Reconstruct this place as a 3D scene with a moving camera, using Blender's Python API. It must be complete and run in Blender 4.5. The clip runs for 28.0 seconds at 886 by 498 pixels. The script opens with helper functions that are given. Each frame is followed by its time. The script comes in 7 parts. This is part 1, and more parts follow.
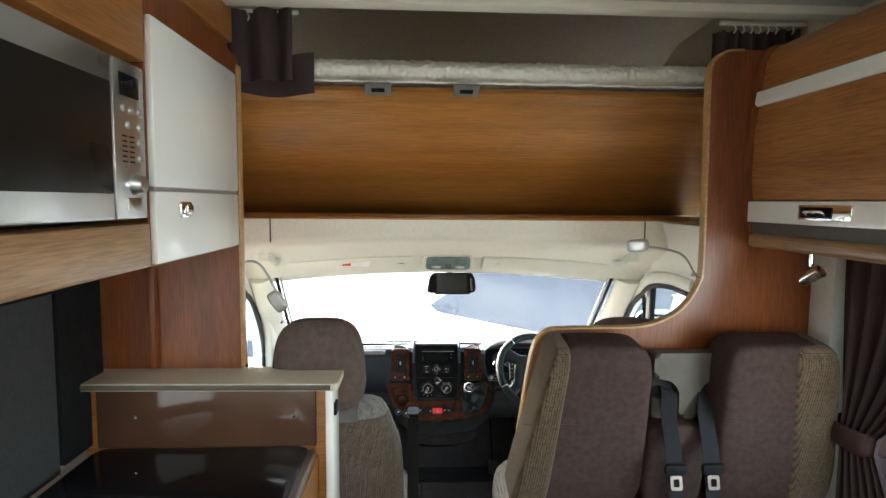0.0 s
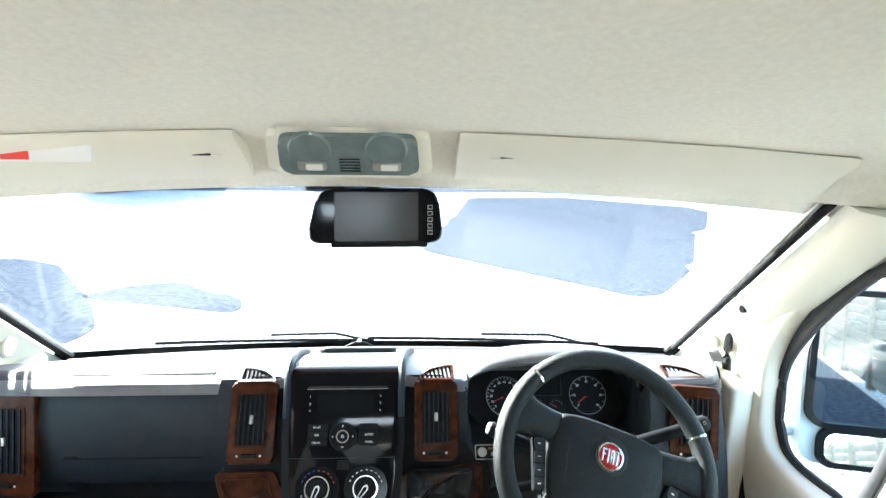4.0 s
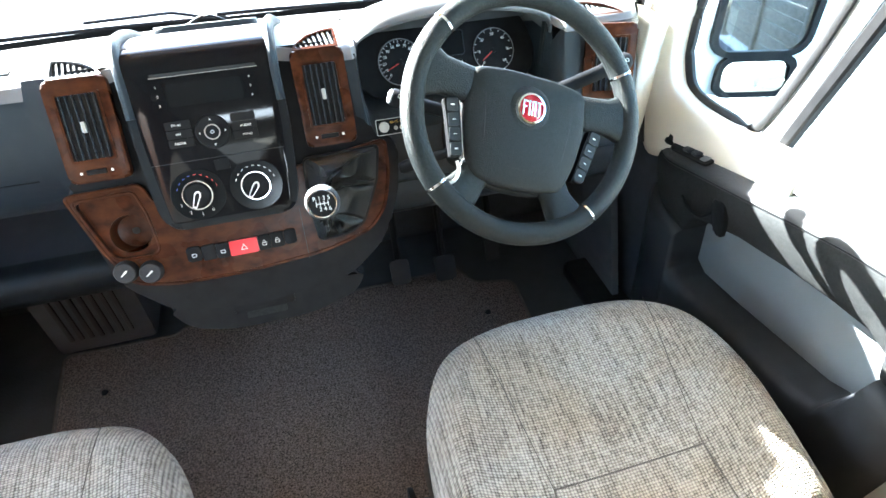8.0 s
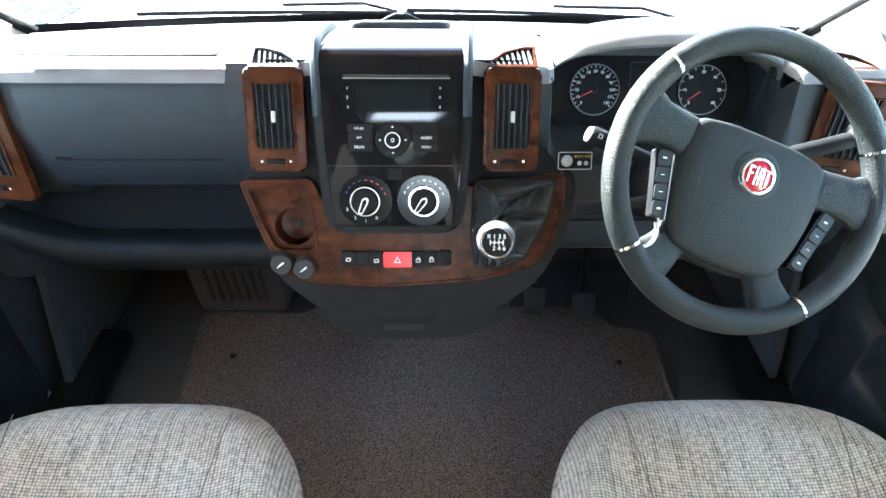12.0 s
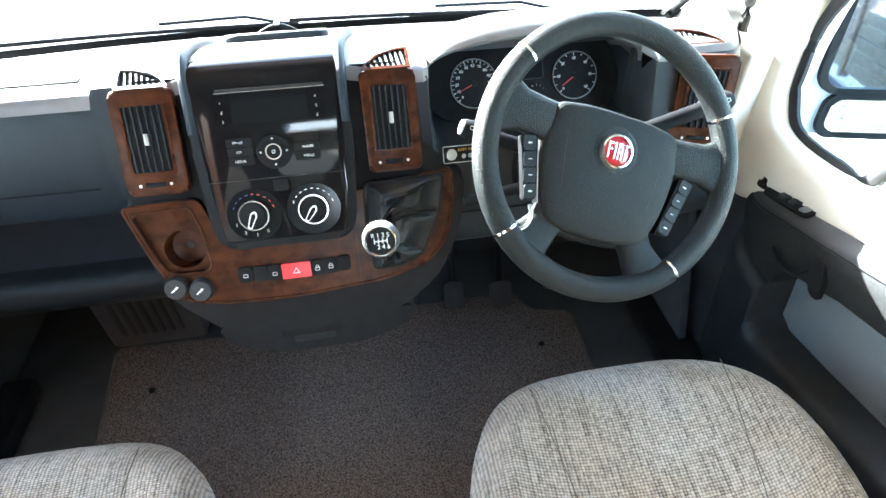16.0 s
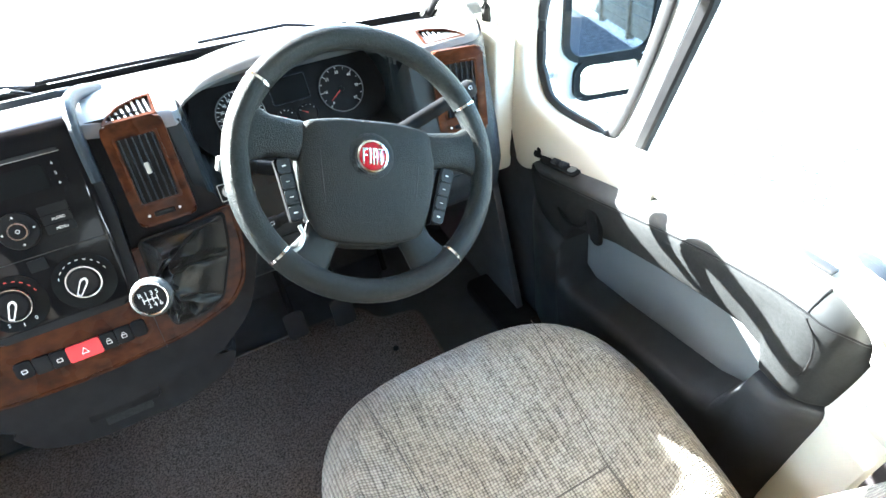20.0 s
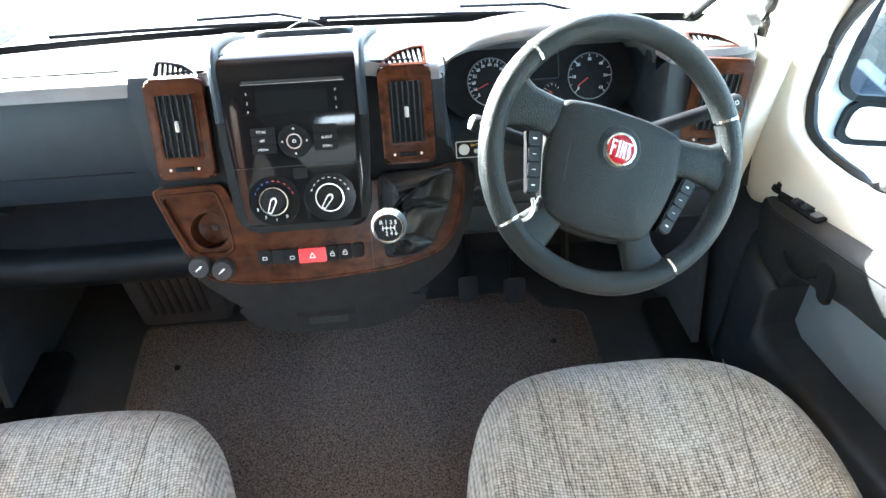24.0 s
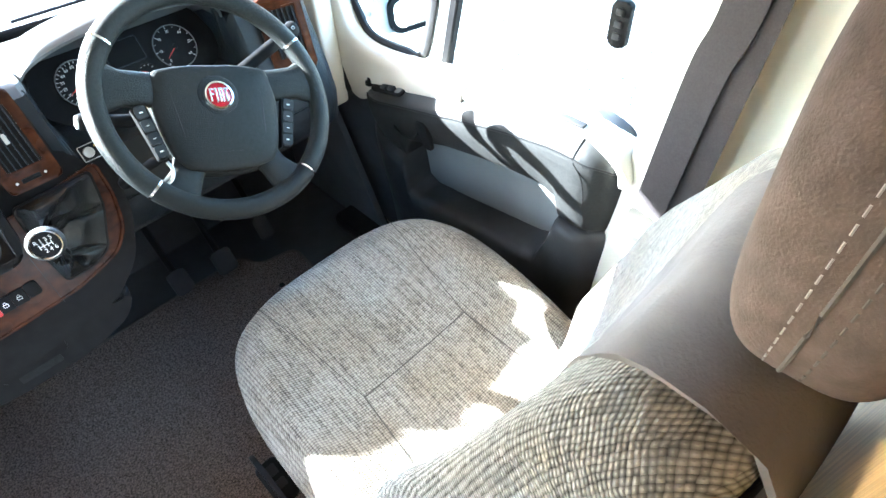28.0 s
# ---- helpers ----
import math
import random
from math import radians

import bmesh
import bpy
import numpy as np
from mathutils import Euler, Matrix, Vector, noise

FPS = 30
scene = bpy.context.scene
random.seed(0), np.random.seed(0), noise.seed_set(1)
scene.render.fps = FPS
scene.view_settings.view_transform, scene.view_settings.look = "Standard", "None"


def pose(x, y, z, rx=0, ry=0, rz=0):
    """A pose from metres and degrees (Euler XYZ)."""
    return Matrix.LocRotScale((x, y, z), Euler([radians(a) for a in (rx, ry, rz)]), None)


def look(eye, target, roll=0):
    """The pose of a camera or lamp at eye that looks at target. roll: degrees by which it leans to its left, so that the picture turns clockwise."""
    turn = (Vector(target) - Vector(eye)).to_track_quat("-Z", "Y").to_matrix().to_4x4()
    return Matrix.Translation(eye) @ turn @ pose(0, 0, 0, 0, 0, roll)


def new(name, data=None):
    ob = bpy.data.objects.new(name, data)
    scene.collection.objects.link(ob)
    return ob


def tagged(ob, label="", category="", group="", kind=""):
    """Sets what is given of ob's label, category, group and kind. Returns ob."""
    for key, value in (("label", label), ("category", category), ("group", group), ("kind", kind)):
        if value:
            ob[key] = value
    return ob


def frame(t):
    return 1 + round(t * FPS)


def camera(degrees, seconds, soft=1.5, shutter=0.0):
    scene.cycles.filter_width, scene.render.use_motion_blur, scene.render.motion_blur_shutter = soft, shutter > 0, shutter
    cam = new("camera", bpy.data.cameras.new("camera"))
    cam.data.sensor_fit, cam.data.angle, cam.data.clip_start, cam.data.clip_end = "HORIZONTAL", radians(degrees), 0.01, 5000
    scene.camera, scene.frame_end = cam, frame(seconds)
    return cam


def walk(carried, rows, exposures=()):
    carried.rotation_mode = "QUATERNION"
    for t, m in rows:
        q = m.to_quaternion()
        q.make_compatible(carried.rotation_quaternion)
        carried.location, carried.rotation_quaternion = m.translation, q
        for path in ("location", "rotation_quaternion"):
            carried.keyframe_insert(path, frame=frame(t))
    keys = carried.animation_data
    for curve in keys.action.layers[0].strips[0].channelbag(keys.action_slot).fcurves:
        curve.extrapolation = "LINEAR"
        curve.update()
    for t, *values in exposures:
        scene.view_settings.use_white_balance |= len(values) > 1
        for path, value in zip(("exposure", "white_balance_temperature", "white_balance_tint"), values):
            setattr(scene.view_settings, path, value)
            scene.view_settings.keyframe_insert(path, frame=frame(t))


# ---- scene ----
cam = camera(77.0, 28.0)
PATH = [
    (0, (-0.111, 0.024, 1.676), (-0.014, 2.015, 1.507), 0.5),
    (0.5, (-0.03, 0.04, 1.719), (0.05, 2.032, 1.553), 0.6),
    (1, (0.049, 0.084, 1.698), (0.127, 2.076, 1.539), 0.6),
    (1.5, (0.061, 0.287, 1.681), (0.133, 2.28, 1.53), 0.7),
    (2, (0.058, 0.692, 1.609), (0.126, 2.684, 1.444), 0.8),
    (2.5, (0.127, 1.079, 1.542), (0.159, 3.072, 1.385), 0.7),
    (4.5, (0.145, 1.876, 1.396), (0.264, 3.81, 0.9), 0.8),
    (4.8, (0.126, 1.851, 1.389), (0.21, 3.766, 0.818), 1.1),
    (5, (0.084, 1.873, 1.363), (0.227, 3.745, 0.67), 1.0),
    (5.5, (0.102, 1.883, 1.281), (0.309, 3.579, 0.239), 1.1),
    (6, (0.137, 1.888, 1.278), (0.409, 3.454, 0.063), 0.6),
    (6.5, (0.13, 1.904, 1.275), (0.454, 3.407, -0.005), 0.2),
    (7, (0.1, 1.905, 1.281), (0.486, 3.352, -0.044), -0.1),
    (7.5, (0.1, 1.915, 1.288), (0.51, 3.341, -0.053), -0.3),
    (8, (0.138, 1.977, 1.283), (0.551, 3.393, -0.068), -0.5),
    (8.5, (0.129, 2.005, 1.275), (0.524, 3.42, -0.083), -0.6),
    (9, (0.08, 2.049, 1.256), (0.364, 3.485, -0.105), -0.4),
    (9.5, (0.058, 2.094, 1.28), (0.253, 3.549, -0.079), 0.1),
    (10, (0.038, 2.117, 1.273), (0.113, 3.58, -0.088), 0.6),
    (10.5, (0.034, 2.113, 1.279), (0.068, 3.576, -0.085), 0.8),
    (11, (0.04, 2.104, 1.28), (0.063, 3.568, -0.082), 0.9),
    (11.5, (0.059, 2.103, 1.272), (0.081, 3.566, -0.091), 0.9),
    (12, (0.066, 2.098, 1.283), (0.098, 3.562, -0.08), 0.7),
    (12.5, (0.082, 2.098, 1.277), (0.136, 3.562, -0.086), 0.6),
    (14.5, (0.096, 2.091, 1.288), (0.202, 3.558, -0.068), 0.1),
    (15, (0.117, 2.085, 1.287), (0.248, 3.546, -0.073), -0.1),
    (15.5, (0.13, 2.08, 1.287), (0.303, 3.54, -0.068), -0.3),
    (16, (0.143, 2.076, 1.288), (0.379, 3.528, -0.067), -0.6),
    (16.5, (0.15, 2.072, 1.292), (0.438, 3.511, -0.065), -0.7),
    (17, (0.155, 2.064, 1.297), (0.477, 3.5, -0.057), -1.3),
    (17.5, (0.239, 2.049, 1.297), (0.661, 3.468, -0.046), -1.8),
    (18, (0.257, 2.032, 1.295), (0.782, 3.421, -0.045), -2.7),
    (18.5, (0.262, 2.027, 1.291), (0.833, 3.405, -0.042), -3.2),
    (19, (0.268, 2.023, 1.301), (0.865, 3.386, -0.034), -3.4),
    (19.5, (0.271, 2.018, 1.301), (0.892, 3.37, -0.036), -3.5),
    (20, (0.274, 2.023, 1.296), (0.92, 3.362, -0.041), -3.6),
    (20.5, (0.258, 2.037, 1.296), (0.912, 3.372, -0.042), -3.6),
    (21, (0.248, 2.041, 1.292), (0.898, 3.38, -0.044), -3.8),
    (21.5, (0.181, 2.145, 1.316), (0.782, 3.519, -0.007), -4.0),
    (22, (0.104, 2.300, 1.290), (0.392, 3.748, -0.055), -3.4),
    (22.5, (0.052, 2.352, 1.220), (0.080, 3.872, -0.080), -2.4),
    (24.5, (0.195, 1.938, 1.314), (0.388, 3.391, -0.047), -1.2),
    (25, (0.186, 1.92, 1.306), (0.447, 3.366, -0.051), -1.5),
    (25.5, (0.212, 1.923, 1.297), (0.613, 3.349, -0.046), -1.2),
    (26, (0.265, 1.893, 1.295), (0.987, 3.154, -0.079), -2.6),
    (26.5, (0.199, 1.845, 1.337), (1.147, 2.901, -0.072), -3.1),
    (27, (0.173, 1.789, 1.357), (1.14, 2.772, -0.091), -2.9),
    (27.5, (0.173, 1.777, 1.365), (1.136, 2.735, -0.103), -2.9),
    (28, (0.181, 1.812, 1.36), (1.106, 2.816, -0.103), -3.3),
]
EXPOSURE = [(0, 3.5, 6550, 4), (1.2, 3.5, 6500, 4), (2.0, 3.46, 6100, 3), (2.5, 3.45, 6050, 3), (4.5, 4.05, 6050, 2), (5.0, 4.27, 6050, 2), (6.0, 4.72, 6000, 2), (8.0, 4.84, 5980, 2), (12.5, 4.90, 5980, 2), (25.0, 4.92, 6000, 2), (26.0, 4.82, 5930, 2), (28.0, 4.80, 5700, 2)]
walk(cam, [(t, look(eye, target, roll)) for t, eye, target, roll in PATH], EXPOSURE)

from mathutils.bvhtree import BVHTree

# world, sun, lights, exposure
AZ, EL = radians(38), radians(28)          # sun: left of straight ahead, and above the horizon
SUN = Vector((-math.sin(AZ) * math.cos(EL), math.cos(AZ) * math.cos(EL), math.sin(EL)))
world = bpy.data.worlds.new("sky")
scene.world = world
world.use_nodes = True
wn = world.node_tree
sky = wn.nodes.new("ShaderNodeTexSky")
sky.sky_type, sky.sun_disc, sky.sun_elevation, sky.sun_rotation = "NISHITA", False, EL, -AZ
wn.nodes["Background"].inputs[1].default_value = 0.15
wn.links.new(sky.outputs[0], wn.nodes["Background"].inputs[0])
sun = new("sun", bpy.data.lights.new("sun", "SUN"))
sun.data.energy, sun.data.angle, sun.data.color = 5.0, radians(0.5), (1, 0.98, 0.94)
sun.matrix_world = look(SUN * 10, (0, 0, 0))


# Area lamps that fill the living area; only the dinette one has a clear window.
def window_light(x, y, z, target, sx, sy, watts, color=(0.9, 0.95, 1.0)):
    ob = new("window_light", bpy.data.lights.new("window_light", "AREA"))
    ob.data.shape, ob.data.size, ob.data.size_y, ob.data.energy, ob.data.color = "RECTANGLE", sx, sy, watts, color
    ob.matrix_world = look((x, y, z), target)


window_light(0.1, -1.5, 2.30, (0.1, -1.5, 0), 0.62, 0.62, 4.4)       # added fill from an unseen roof opening over the living area
window_light(1.17, 0.75, 1.25, (0, 0.75, 1.2), 0.8, 0.5, 1.35)           # side window by the dinette
window_light(-1.05, 0.95, 1.2, (0, 0.95, 1.2), 0.8, 0.4, 0.3)           # added fill, inside the drawn blind of the kitchen window
window_light(0.1, -2.4, 1.5, (0.1, 0, 1.5), 0.8, 0.6, 0.4)              # added fill before the unseen rear wall, which has no window


# ---- materials ----
def mat(name, c1, c2=None, scale=20, rough=0.5, metal=0.0, bump=0.0, bscale=None, stretch=(1, 1, 1), rvar=0.08, detail=4, coat=0.0, spec=0.5):
    m = bpy.data.materials.new(name)
    m.use_nodes = True
    nt = m.node_tree
    b = nt.nodes["Principled BSDF"]
    b.inputs["Metallic"].default_value = metal
    b.inputs["Coat Weight"].default_value = coat
    b.inputs["Coat Roughness"].default_value = 0.06
    b.inputs["Specular IOR Level"].default_value = spec
    tc = nt.nodes.new("ShaderNodeTexCoord")
    mp = nt.nodes.new("ShaderNodeMapping")
    mp.inputs["Scale"].default_value = stretch
    nt.links.new(tc.outputs["Object"], mp.inputs["Vector"])
    big = nt.nodes.new("ShaderNodeTexNoise")
    big.inputs["Scale"].default_value, big.inputs["Detail"].default_value = scale, detail
    nt.links.new(mp.outputs[0], big.inputs["Vector"])
    ramp = nt.nodes.new("ShaderNodeValToRGB")
    c2 = c2 or tuple(v * 0.85 for v in c1)
    ramp.color_ramp.elements[0].position, ramp.color_ramp.elements[0].color = 0.33, (*c2, 1)
    ramp.color_ramp.elements[1].position, ramp.color_ramp.elements[1].color = 0.67, (*c1, 1)
    nt.links.new(big.outputs["Fac"], ramp.inputs[0])
    nt.links.new(ramp.outputs[0], b.inputs["Base Color"])
    rr = nt.nodes.new("ShaderNodeMapRange")
    rr.inputs[3].default_value, rr.inputs[4].default_value = max(0, rough - rvar), min(1, rough + rvar)
    rn = nt.nodes.new("ShaderNodeTexNoise")
    rn.inputs["Scale"].default_value = scale * 0.35 + 2
    nt.links.new(tc.outputs["Object"], rn.inputs["Vector"])
    nt.links.new(rn.outputs["Fac"], rr.inputs[0])
    nt.links.new(rr.outputs[0], b.inputs["Roughness"])
    if bump:
        n2 = nt.nodes.new("ShaderNodeTexNoise")
        n2.inputs["Scale"].default_value, n2.inputs["Detail"].default_value = bscale or scale * 8, 3
        nt.links.new(mp.outputs[0], n2.inputs["Vector"])
        bp = nt.nodes.new("ShaderNodeBump")
        bp.inputs["Strength"].default_value, bp.inputs["Distance"].default_value = bump, 0.002
        nt.links.new(n2.outputs["Fac"], bp.inputs["Height"])
        nt.links.new(bp.outputs[0], b.inputs["Normal"])
    return m


def wood(name, light, dark, along, rough=0.38, fine=1.0):
    """Laminate with grain along one axis: broad figure, fine pores."""
    m = mat(name, light, dark, 4.0, rough, 0, 0.12, 60, tuple(0.28 if k == along else 3.2 for k in range(3)), detail=6)
    nt = m.node_tree
    b = nt.nodes["Principled BSDF"]
    tc = nt.nodes["Texture Coordinate"]
    mp = nt.nodes.new("ShaderNodeMapping")
    mp.inputs["Scale"].default_value = tuple(7.0 if k == along else 150 * fine for k in range(3))
    nt.links.new(tc.outputs["Object"], mp.inputs["Vector"])
    n = nt.nodes.new("ShaderNodeTexNoise")
    n.inputs["Scale"].default_value, n.inputs["Detail"].default_value, n.inputs["Distortion"].default_value = 1.6, 7, 0.5
    nt.links.new(mp.outputs[0], n.inputs["Vector"])
    r = nt.nodes.new("ShaderNodeMapRange")
    r.inputs[1].default_value, r.inputs[2].default_value, r.inputs[3].default_value, r.inputs[4].default_value = 0.38, 0.60, 0.70, 1.10
    nt.links.new(n.outputs["Fac"], r.inputs[0])
    mix = nt.nodes.new("ShaderNodeMixRGB")
    mix.blend_type = "MULTIPLY"
    mix.inputs[0].default_value = 1.0
    nt.links.new(b.inputs["Base Color"].links[0].from_socket, mix.inputs[1])
    nt.links.new(r.outputs[0], mix.inputs[2])
    nt.links.new(mix.outputs[0], b.inputs["Base Color"])
    return m


def weave(name, light, dark, size=0.0075, amount=0.9, slub=0.5, skin=False, tint=(1, 0.93, 0.84), around=False):
    """Coarse woven cloth: rows of raised knots, each of its own shade, with dark gaps and darker slubs along the yarn."""
    m = bpy.data.materials.new(name)
    m.use_nodes = True
    nt = m.node_tree
    b = nt.nodes["Principled BSDF"]
    b.inputs["Roughness"].default_value, b.inputs["Specular IOR Level"].default_value = 0.95, 0.15
    b.inputs["Sheen Weight"].default_value = 0.12

    def node(kind, **ins):
        n = nt.nodes.new(kind)
        for k, v in ins.items():
            n.inputs[k.replace("_", " ")].default_value = v
        return n

    def link(a, b_):
        nt.links.new(a, b_)

    def math_(op, a, b_, c=None):
        n = nt.nodes.new("ShaderNodeMath")
        n.operation = op
        for i, v in enumerate((a, b_, c)):
            if v is None:
                continue
            if isinstance(v, (int, float)):
                n.inputs[i].default_value = v
            else:
                link(v, n.inputs[i])
        return n.outputs[0]

    tc = nt.nodes.new("ShaderNodeTexCoord")
    if skin:
        base = tc.outputs["UV"]
    else:
        sep = nt.nodes.new("ShaderNodeSeparateXYZ")
        link(tc.outputs["Object"], sep.inputs[0])
        com = nt.nodes.new("ShaderNodeCombineXYZ")
        link(math_("ADD", sep.outputs[0], sep.outputs[1]) if around else sep.outputs[0], com.inputs[0])
        link(math_("SUBTRACT", sep.outputs[1], sep.outputs[2]), com.inputs[1])
        base = com.outputs[0]
    sway = node("ShaderNodeTexNoise", Scale=38.0, Detail=3.0)
    link(base, sway.inputs["Vector"])
    mix = nt.nodes.new("ShaderNodeVectorMath")
    mix.operation = "MULTIPLY_ADD"
    link(sway.outputs["Color"], mix.inputs[0])
    mix.inputs[1].default_value = (0.0009, 0.0012, 0)
    link(base, mix.inputs[2])
    mp = nt.nodes.new("ShaderNodeMapping")
    mp.inputs["Scale"].default_value = (1 / size, 1 / (size * 0.62), 1)
    link(mix.outputs[0], mp.inputs["Vector"])
    v = node("ShaderNodeTexVoronoi", Scale=1.0, Randomness=0.16)
    v.voronoi_dimensions = "2D"
    link(mp.outputs[0], v.inputs["Vector"])
    shade = nt.nodes.new("ShaderNodeSeparateColor")
    link(v.outputs["Color"], shade.inputs[0])
    mp2 = nt.nodes.new("ShaderNodeMapping")
    mp2.inputs["Scale"].default_value = (0.9 / size, 10, 1)
    link(mix.outputs[0], mp2.inputs["Vector"])
    yarn = node("ShaderNodeTexNoise", Scale=1.0, Detail=4.0)
    yarn.noise_dimensions = "2D"
    link(mp2.outputs[0], yarn.inputs["Vector"])
    dim = node("ShaderNodeMapRange")
    dim.inputs[1].default_value, dim.inputs[2].default_value, dim.inputs[3].default_value, dim.inputs[4].default_value = 0.42, 0.70, 0.0, slub
    link(yarn.outputs["Fac"], dim.inputs[0])
    fac = math_("MULTIPLY_ADD", shade.outputs[0], 0.26, math_("ADD", v.outputs["Distance"], dim.outputs[0]))
    ramp = nt.nodes.new("ShaderNodeValToRGB")
    ramp.color_ramp.elements[0].position, ramp.color_ramp.elements[0].color = 0.28, (*light, 1)
    ramp.color_ramp.elements[1].position, ramp.color_ramp.elements[1].color = 1.02, (*dark, 1)
    link(fac, ramp.inputs[0])
    stain = node("ShaderNodeTexNoise", Scale=6.0, Detail=3.0)
    link(tc.outputs["Object"], stain.inputs["Vector"])
    rr = nt.nodes.new("ShaderNodeValToRGB")
    rr.color_ramp.elements[0].position, rr.color_ramp.elements[0].color = 0.38, (0.88 * tint[0], 0.88 * tint[1], 0.88 * tint[2], 1)
    rr.color_ramp.elements[1].position, rr.color_ramp.elements[1].color = 0.62, (1, 1, 1, 1)
    link(stain.outputs["Fac"], rr.inputs[0])
    mul = nt.nodes.new("ShaderNodeMixRGB")
    mul.blend_type = "MULTIPLY"
    mul.inputs[0].default_value = 1.0
    link(ramp.outputs[0], mul.inputs[1])
    link(rr.outputs[0], mul.inputs[2])
    link(mul.outputs[0], b.inputs["Base Color"])
    bp = nt.nodes.new("ShaderNodeBump")
    bp.invert = True
    bp.inputs["Strength"].default_value, bp.inputs["Distance"].default_value = amount, 0.003
    link(v.outputs["Distance"], bp.inputs["Height"])
    link(bp.outputs[0], b.inputs["Normal"])
    return m


def glass(name, tint=(1, 1, 1), rough=0.0):
    m = bpy.data.materials.new(name)
    m.use_nodes = True
    nt = m.node_tree
    nt.nodes.remove(nt.nodes["Principled BSDF"])
    tr, gl, mx = (nt.nodes.new(k) for k in ("ShaderNodeBsdfTransparent", "ShaderNodeBsdfGlossy", "ShaderNodeMixShader"))
    tr.inputs[0].default_value = (*tint, 1)
    gl.inputs["Roughness"].default_value = rough
    mx.inputs[0].default_value = 0.04
    nt.links.new(tr.outputs[0], mx.inputs[1])
    nt.links.new(gl.outputs[0], mx.inputs[2])
    nt.links.new(mx.outputs[0], nt.nodes["Material Output"].inputs[0])
    return m


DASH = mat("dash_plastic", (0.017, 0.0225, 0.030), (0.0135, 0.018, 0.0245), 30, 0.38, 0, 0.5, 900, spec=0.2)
# Dash plastic lightened where sun falls: top, hoods and one demist grille.
DASH_SUNLIT = mat("sunlit_dash_plastic", (0.125, 0.131, 0.138), (0.10, 0.105, 0.111), 25, 0.5, 0, 0.5, 700)
BLACK = mat("black_plastic", (0.013, 0.013, 0.014), (0.009, 0.009, 0.010), 40, 0.55, 0, 0.2, 500, spec=0.08)
# Black plastic lightened for shelf and footwell; the colour stands for bounced light.
SHELF_BOUNCE = mat("bounce_lit_shelf_plastic", (0.040, 0.045, 0.056), (0.030, 0.034, 0.043), 30, 0.42, 0, 0.4, 900, spec=0.5)
FOOTWELL_BOUNCE = mat("bounce_lit_footwell_plastic", (0.050, 0.053, 0.060), (0.037, 0.039, 0.045), 30, 0.55, 0, 0.3, 500, spec=0.3)
FASCIA = mat("fascia_plastic", (0.022, 0.025, 0.028), (0.017, 0.020, 0.022), 30, 0.45, 0, 0.5, 900, spec=0.2)
CONSOLE = mat("console_plastic", (0.0095, 0.011, 0.013), (0.007, 0.008, 0.010), 30, 0.42, 0, 0.4, 900, spec=0.14)
DARK = mat("dark_rubber", (0.02, 0.02, 0.022), (0.012, 0.012, 0.014), 30, 0.75, 0, 0.3, 300)
GLOSS = mat("piano_black", (0.006, 0.006, 0.007), (0.005, 0.005, 0.006), 10, 0.05, 0, 0, rvar=0.03, spec=0.09)
SCREEN = mat("dark_screen", (0.008, 0.009, 0.01), (0.007, 0.008, 0.009), 10, 0.14, 0, 0, rvar=0.03, spec=0.1)
BURR = mat("burr_wood_trim", (0.066, 0.0205, 0.0085), (0.022, 0.0075, 0.0038), 34, 0.28, 0, 0.04, 120, (1, 1.5, 1.5), detail=8, spec=0.09)
CHROME = mat("chrome", (0.85, 0.85, 0.86), (0.75, 0.75, 0.77), 20, 0.12, 1.0)
STEEL = mat("brushed_steel", (0.6, 0.6, 0.59), (0.5, 0.5, 0.49), 12, 0.3, 1.0, 0.05, 200, (1, 0.05, 1))
WHITE_INK = mat("white_ink", (0.8, 0.8, 0.8), (0.75, 0.75, 0.75), 20, 0.5)
RED_INK = mat("red_ink", (0.75, 0.05, 0.04), (0.68, 0.04, 0.035), 20, 0.4)
RED = mat("red_switch", (0.72, 0.03, 0.04), (0.66, 0.025, 0.035), 20, 0.35)
BADGE_RED = mat("badge_red", (0.42, 0.012, 0.025), (0.36, 0.01, 0.02), 20, 0.2, coat=0.6)
BLUE_INK = mat("blue_ink", (0.05, 0.1, 0.5), None, 20, 0.5)
LEATHER = mat("wheel_leather", (0.0145, 0.0175, 0.018), (0.008, 0.010, 0.0105), 300, 0.42, 0, 0.9, 520, spec=0.22)
PAD = mat("wheel_pad_plastic", (0.0175, 0.0192, 0.0192), (0.0135, 0.015, 0.015), 200, 0.5, 0, 0.5, 600, spec=0.16)
BOOT = mat("gaiter_leather", (0.020, 0.021, 0.0215), (0.012, 0.0125, 0.013), 25, 0.36, 0, 0.4, 260, spec=0.35)
TWEED = weave("tweed_cloth", (0.43, 0.395, 0.352), (0.050, 0.042, 0.036), 0.0056, 0.9, 0.2)
TWEED_BACK = weave("tweed_back_cloth", (0.34, 0.318, 0.295), (0.018, 0.015, 0.013), 0.0064, 0.9, 0.14, around=True)
# Seat tweed with the dim, warm shade behind the seats put into its colour.
TWEED_SHADED = weave("shaded_tweed_cloth", (0.19, 0.148, 0.110), (0.016, 0.011, 0.009), 0.0060, 0.8, 0.2, True)
TWEED_SIDE = weave("brown_tweed_side_cloth", (0.135, 0.096, 0.062), (0.010, 0.007, 0.006), 0.0072, 0.8, 0.12, around=True)
SUEDE = mat("brown_suede", (0.060, 0.039, 0.035), (0.042, 0.027, 0.024), 60, 0.95, 0, 0.7, 300, detail=10, spec=0.1)
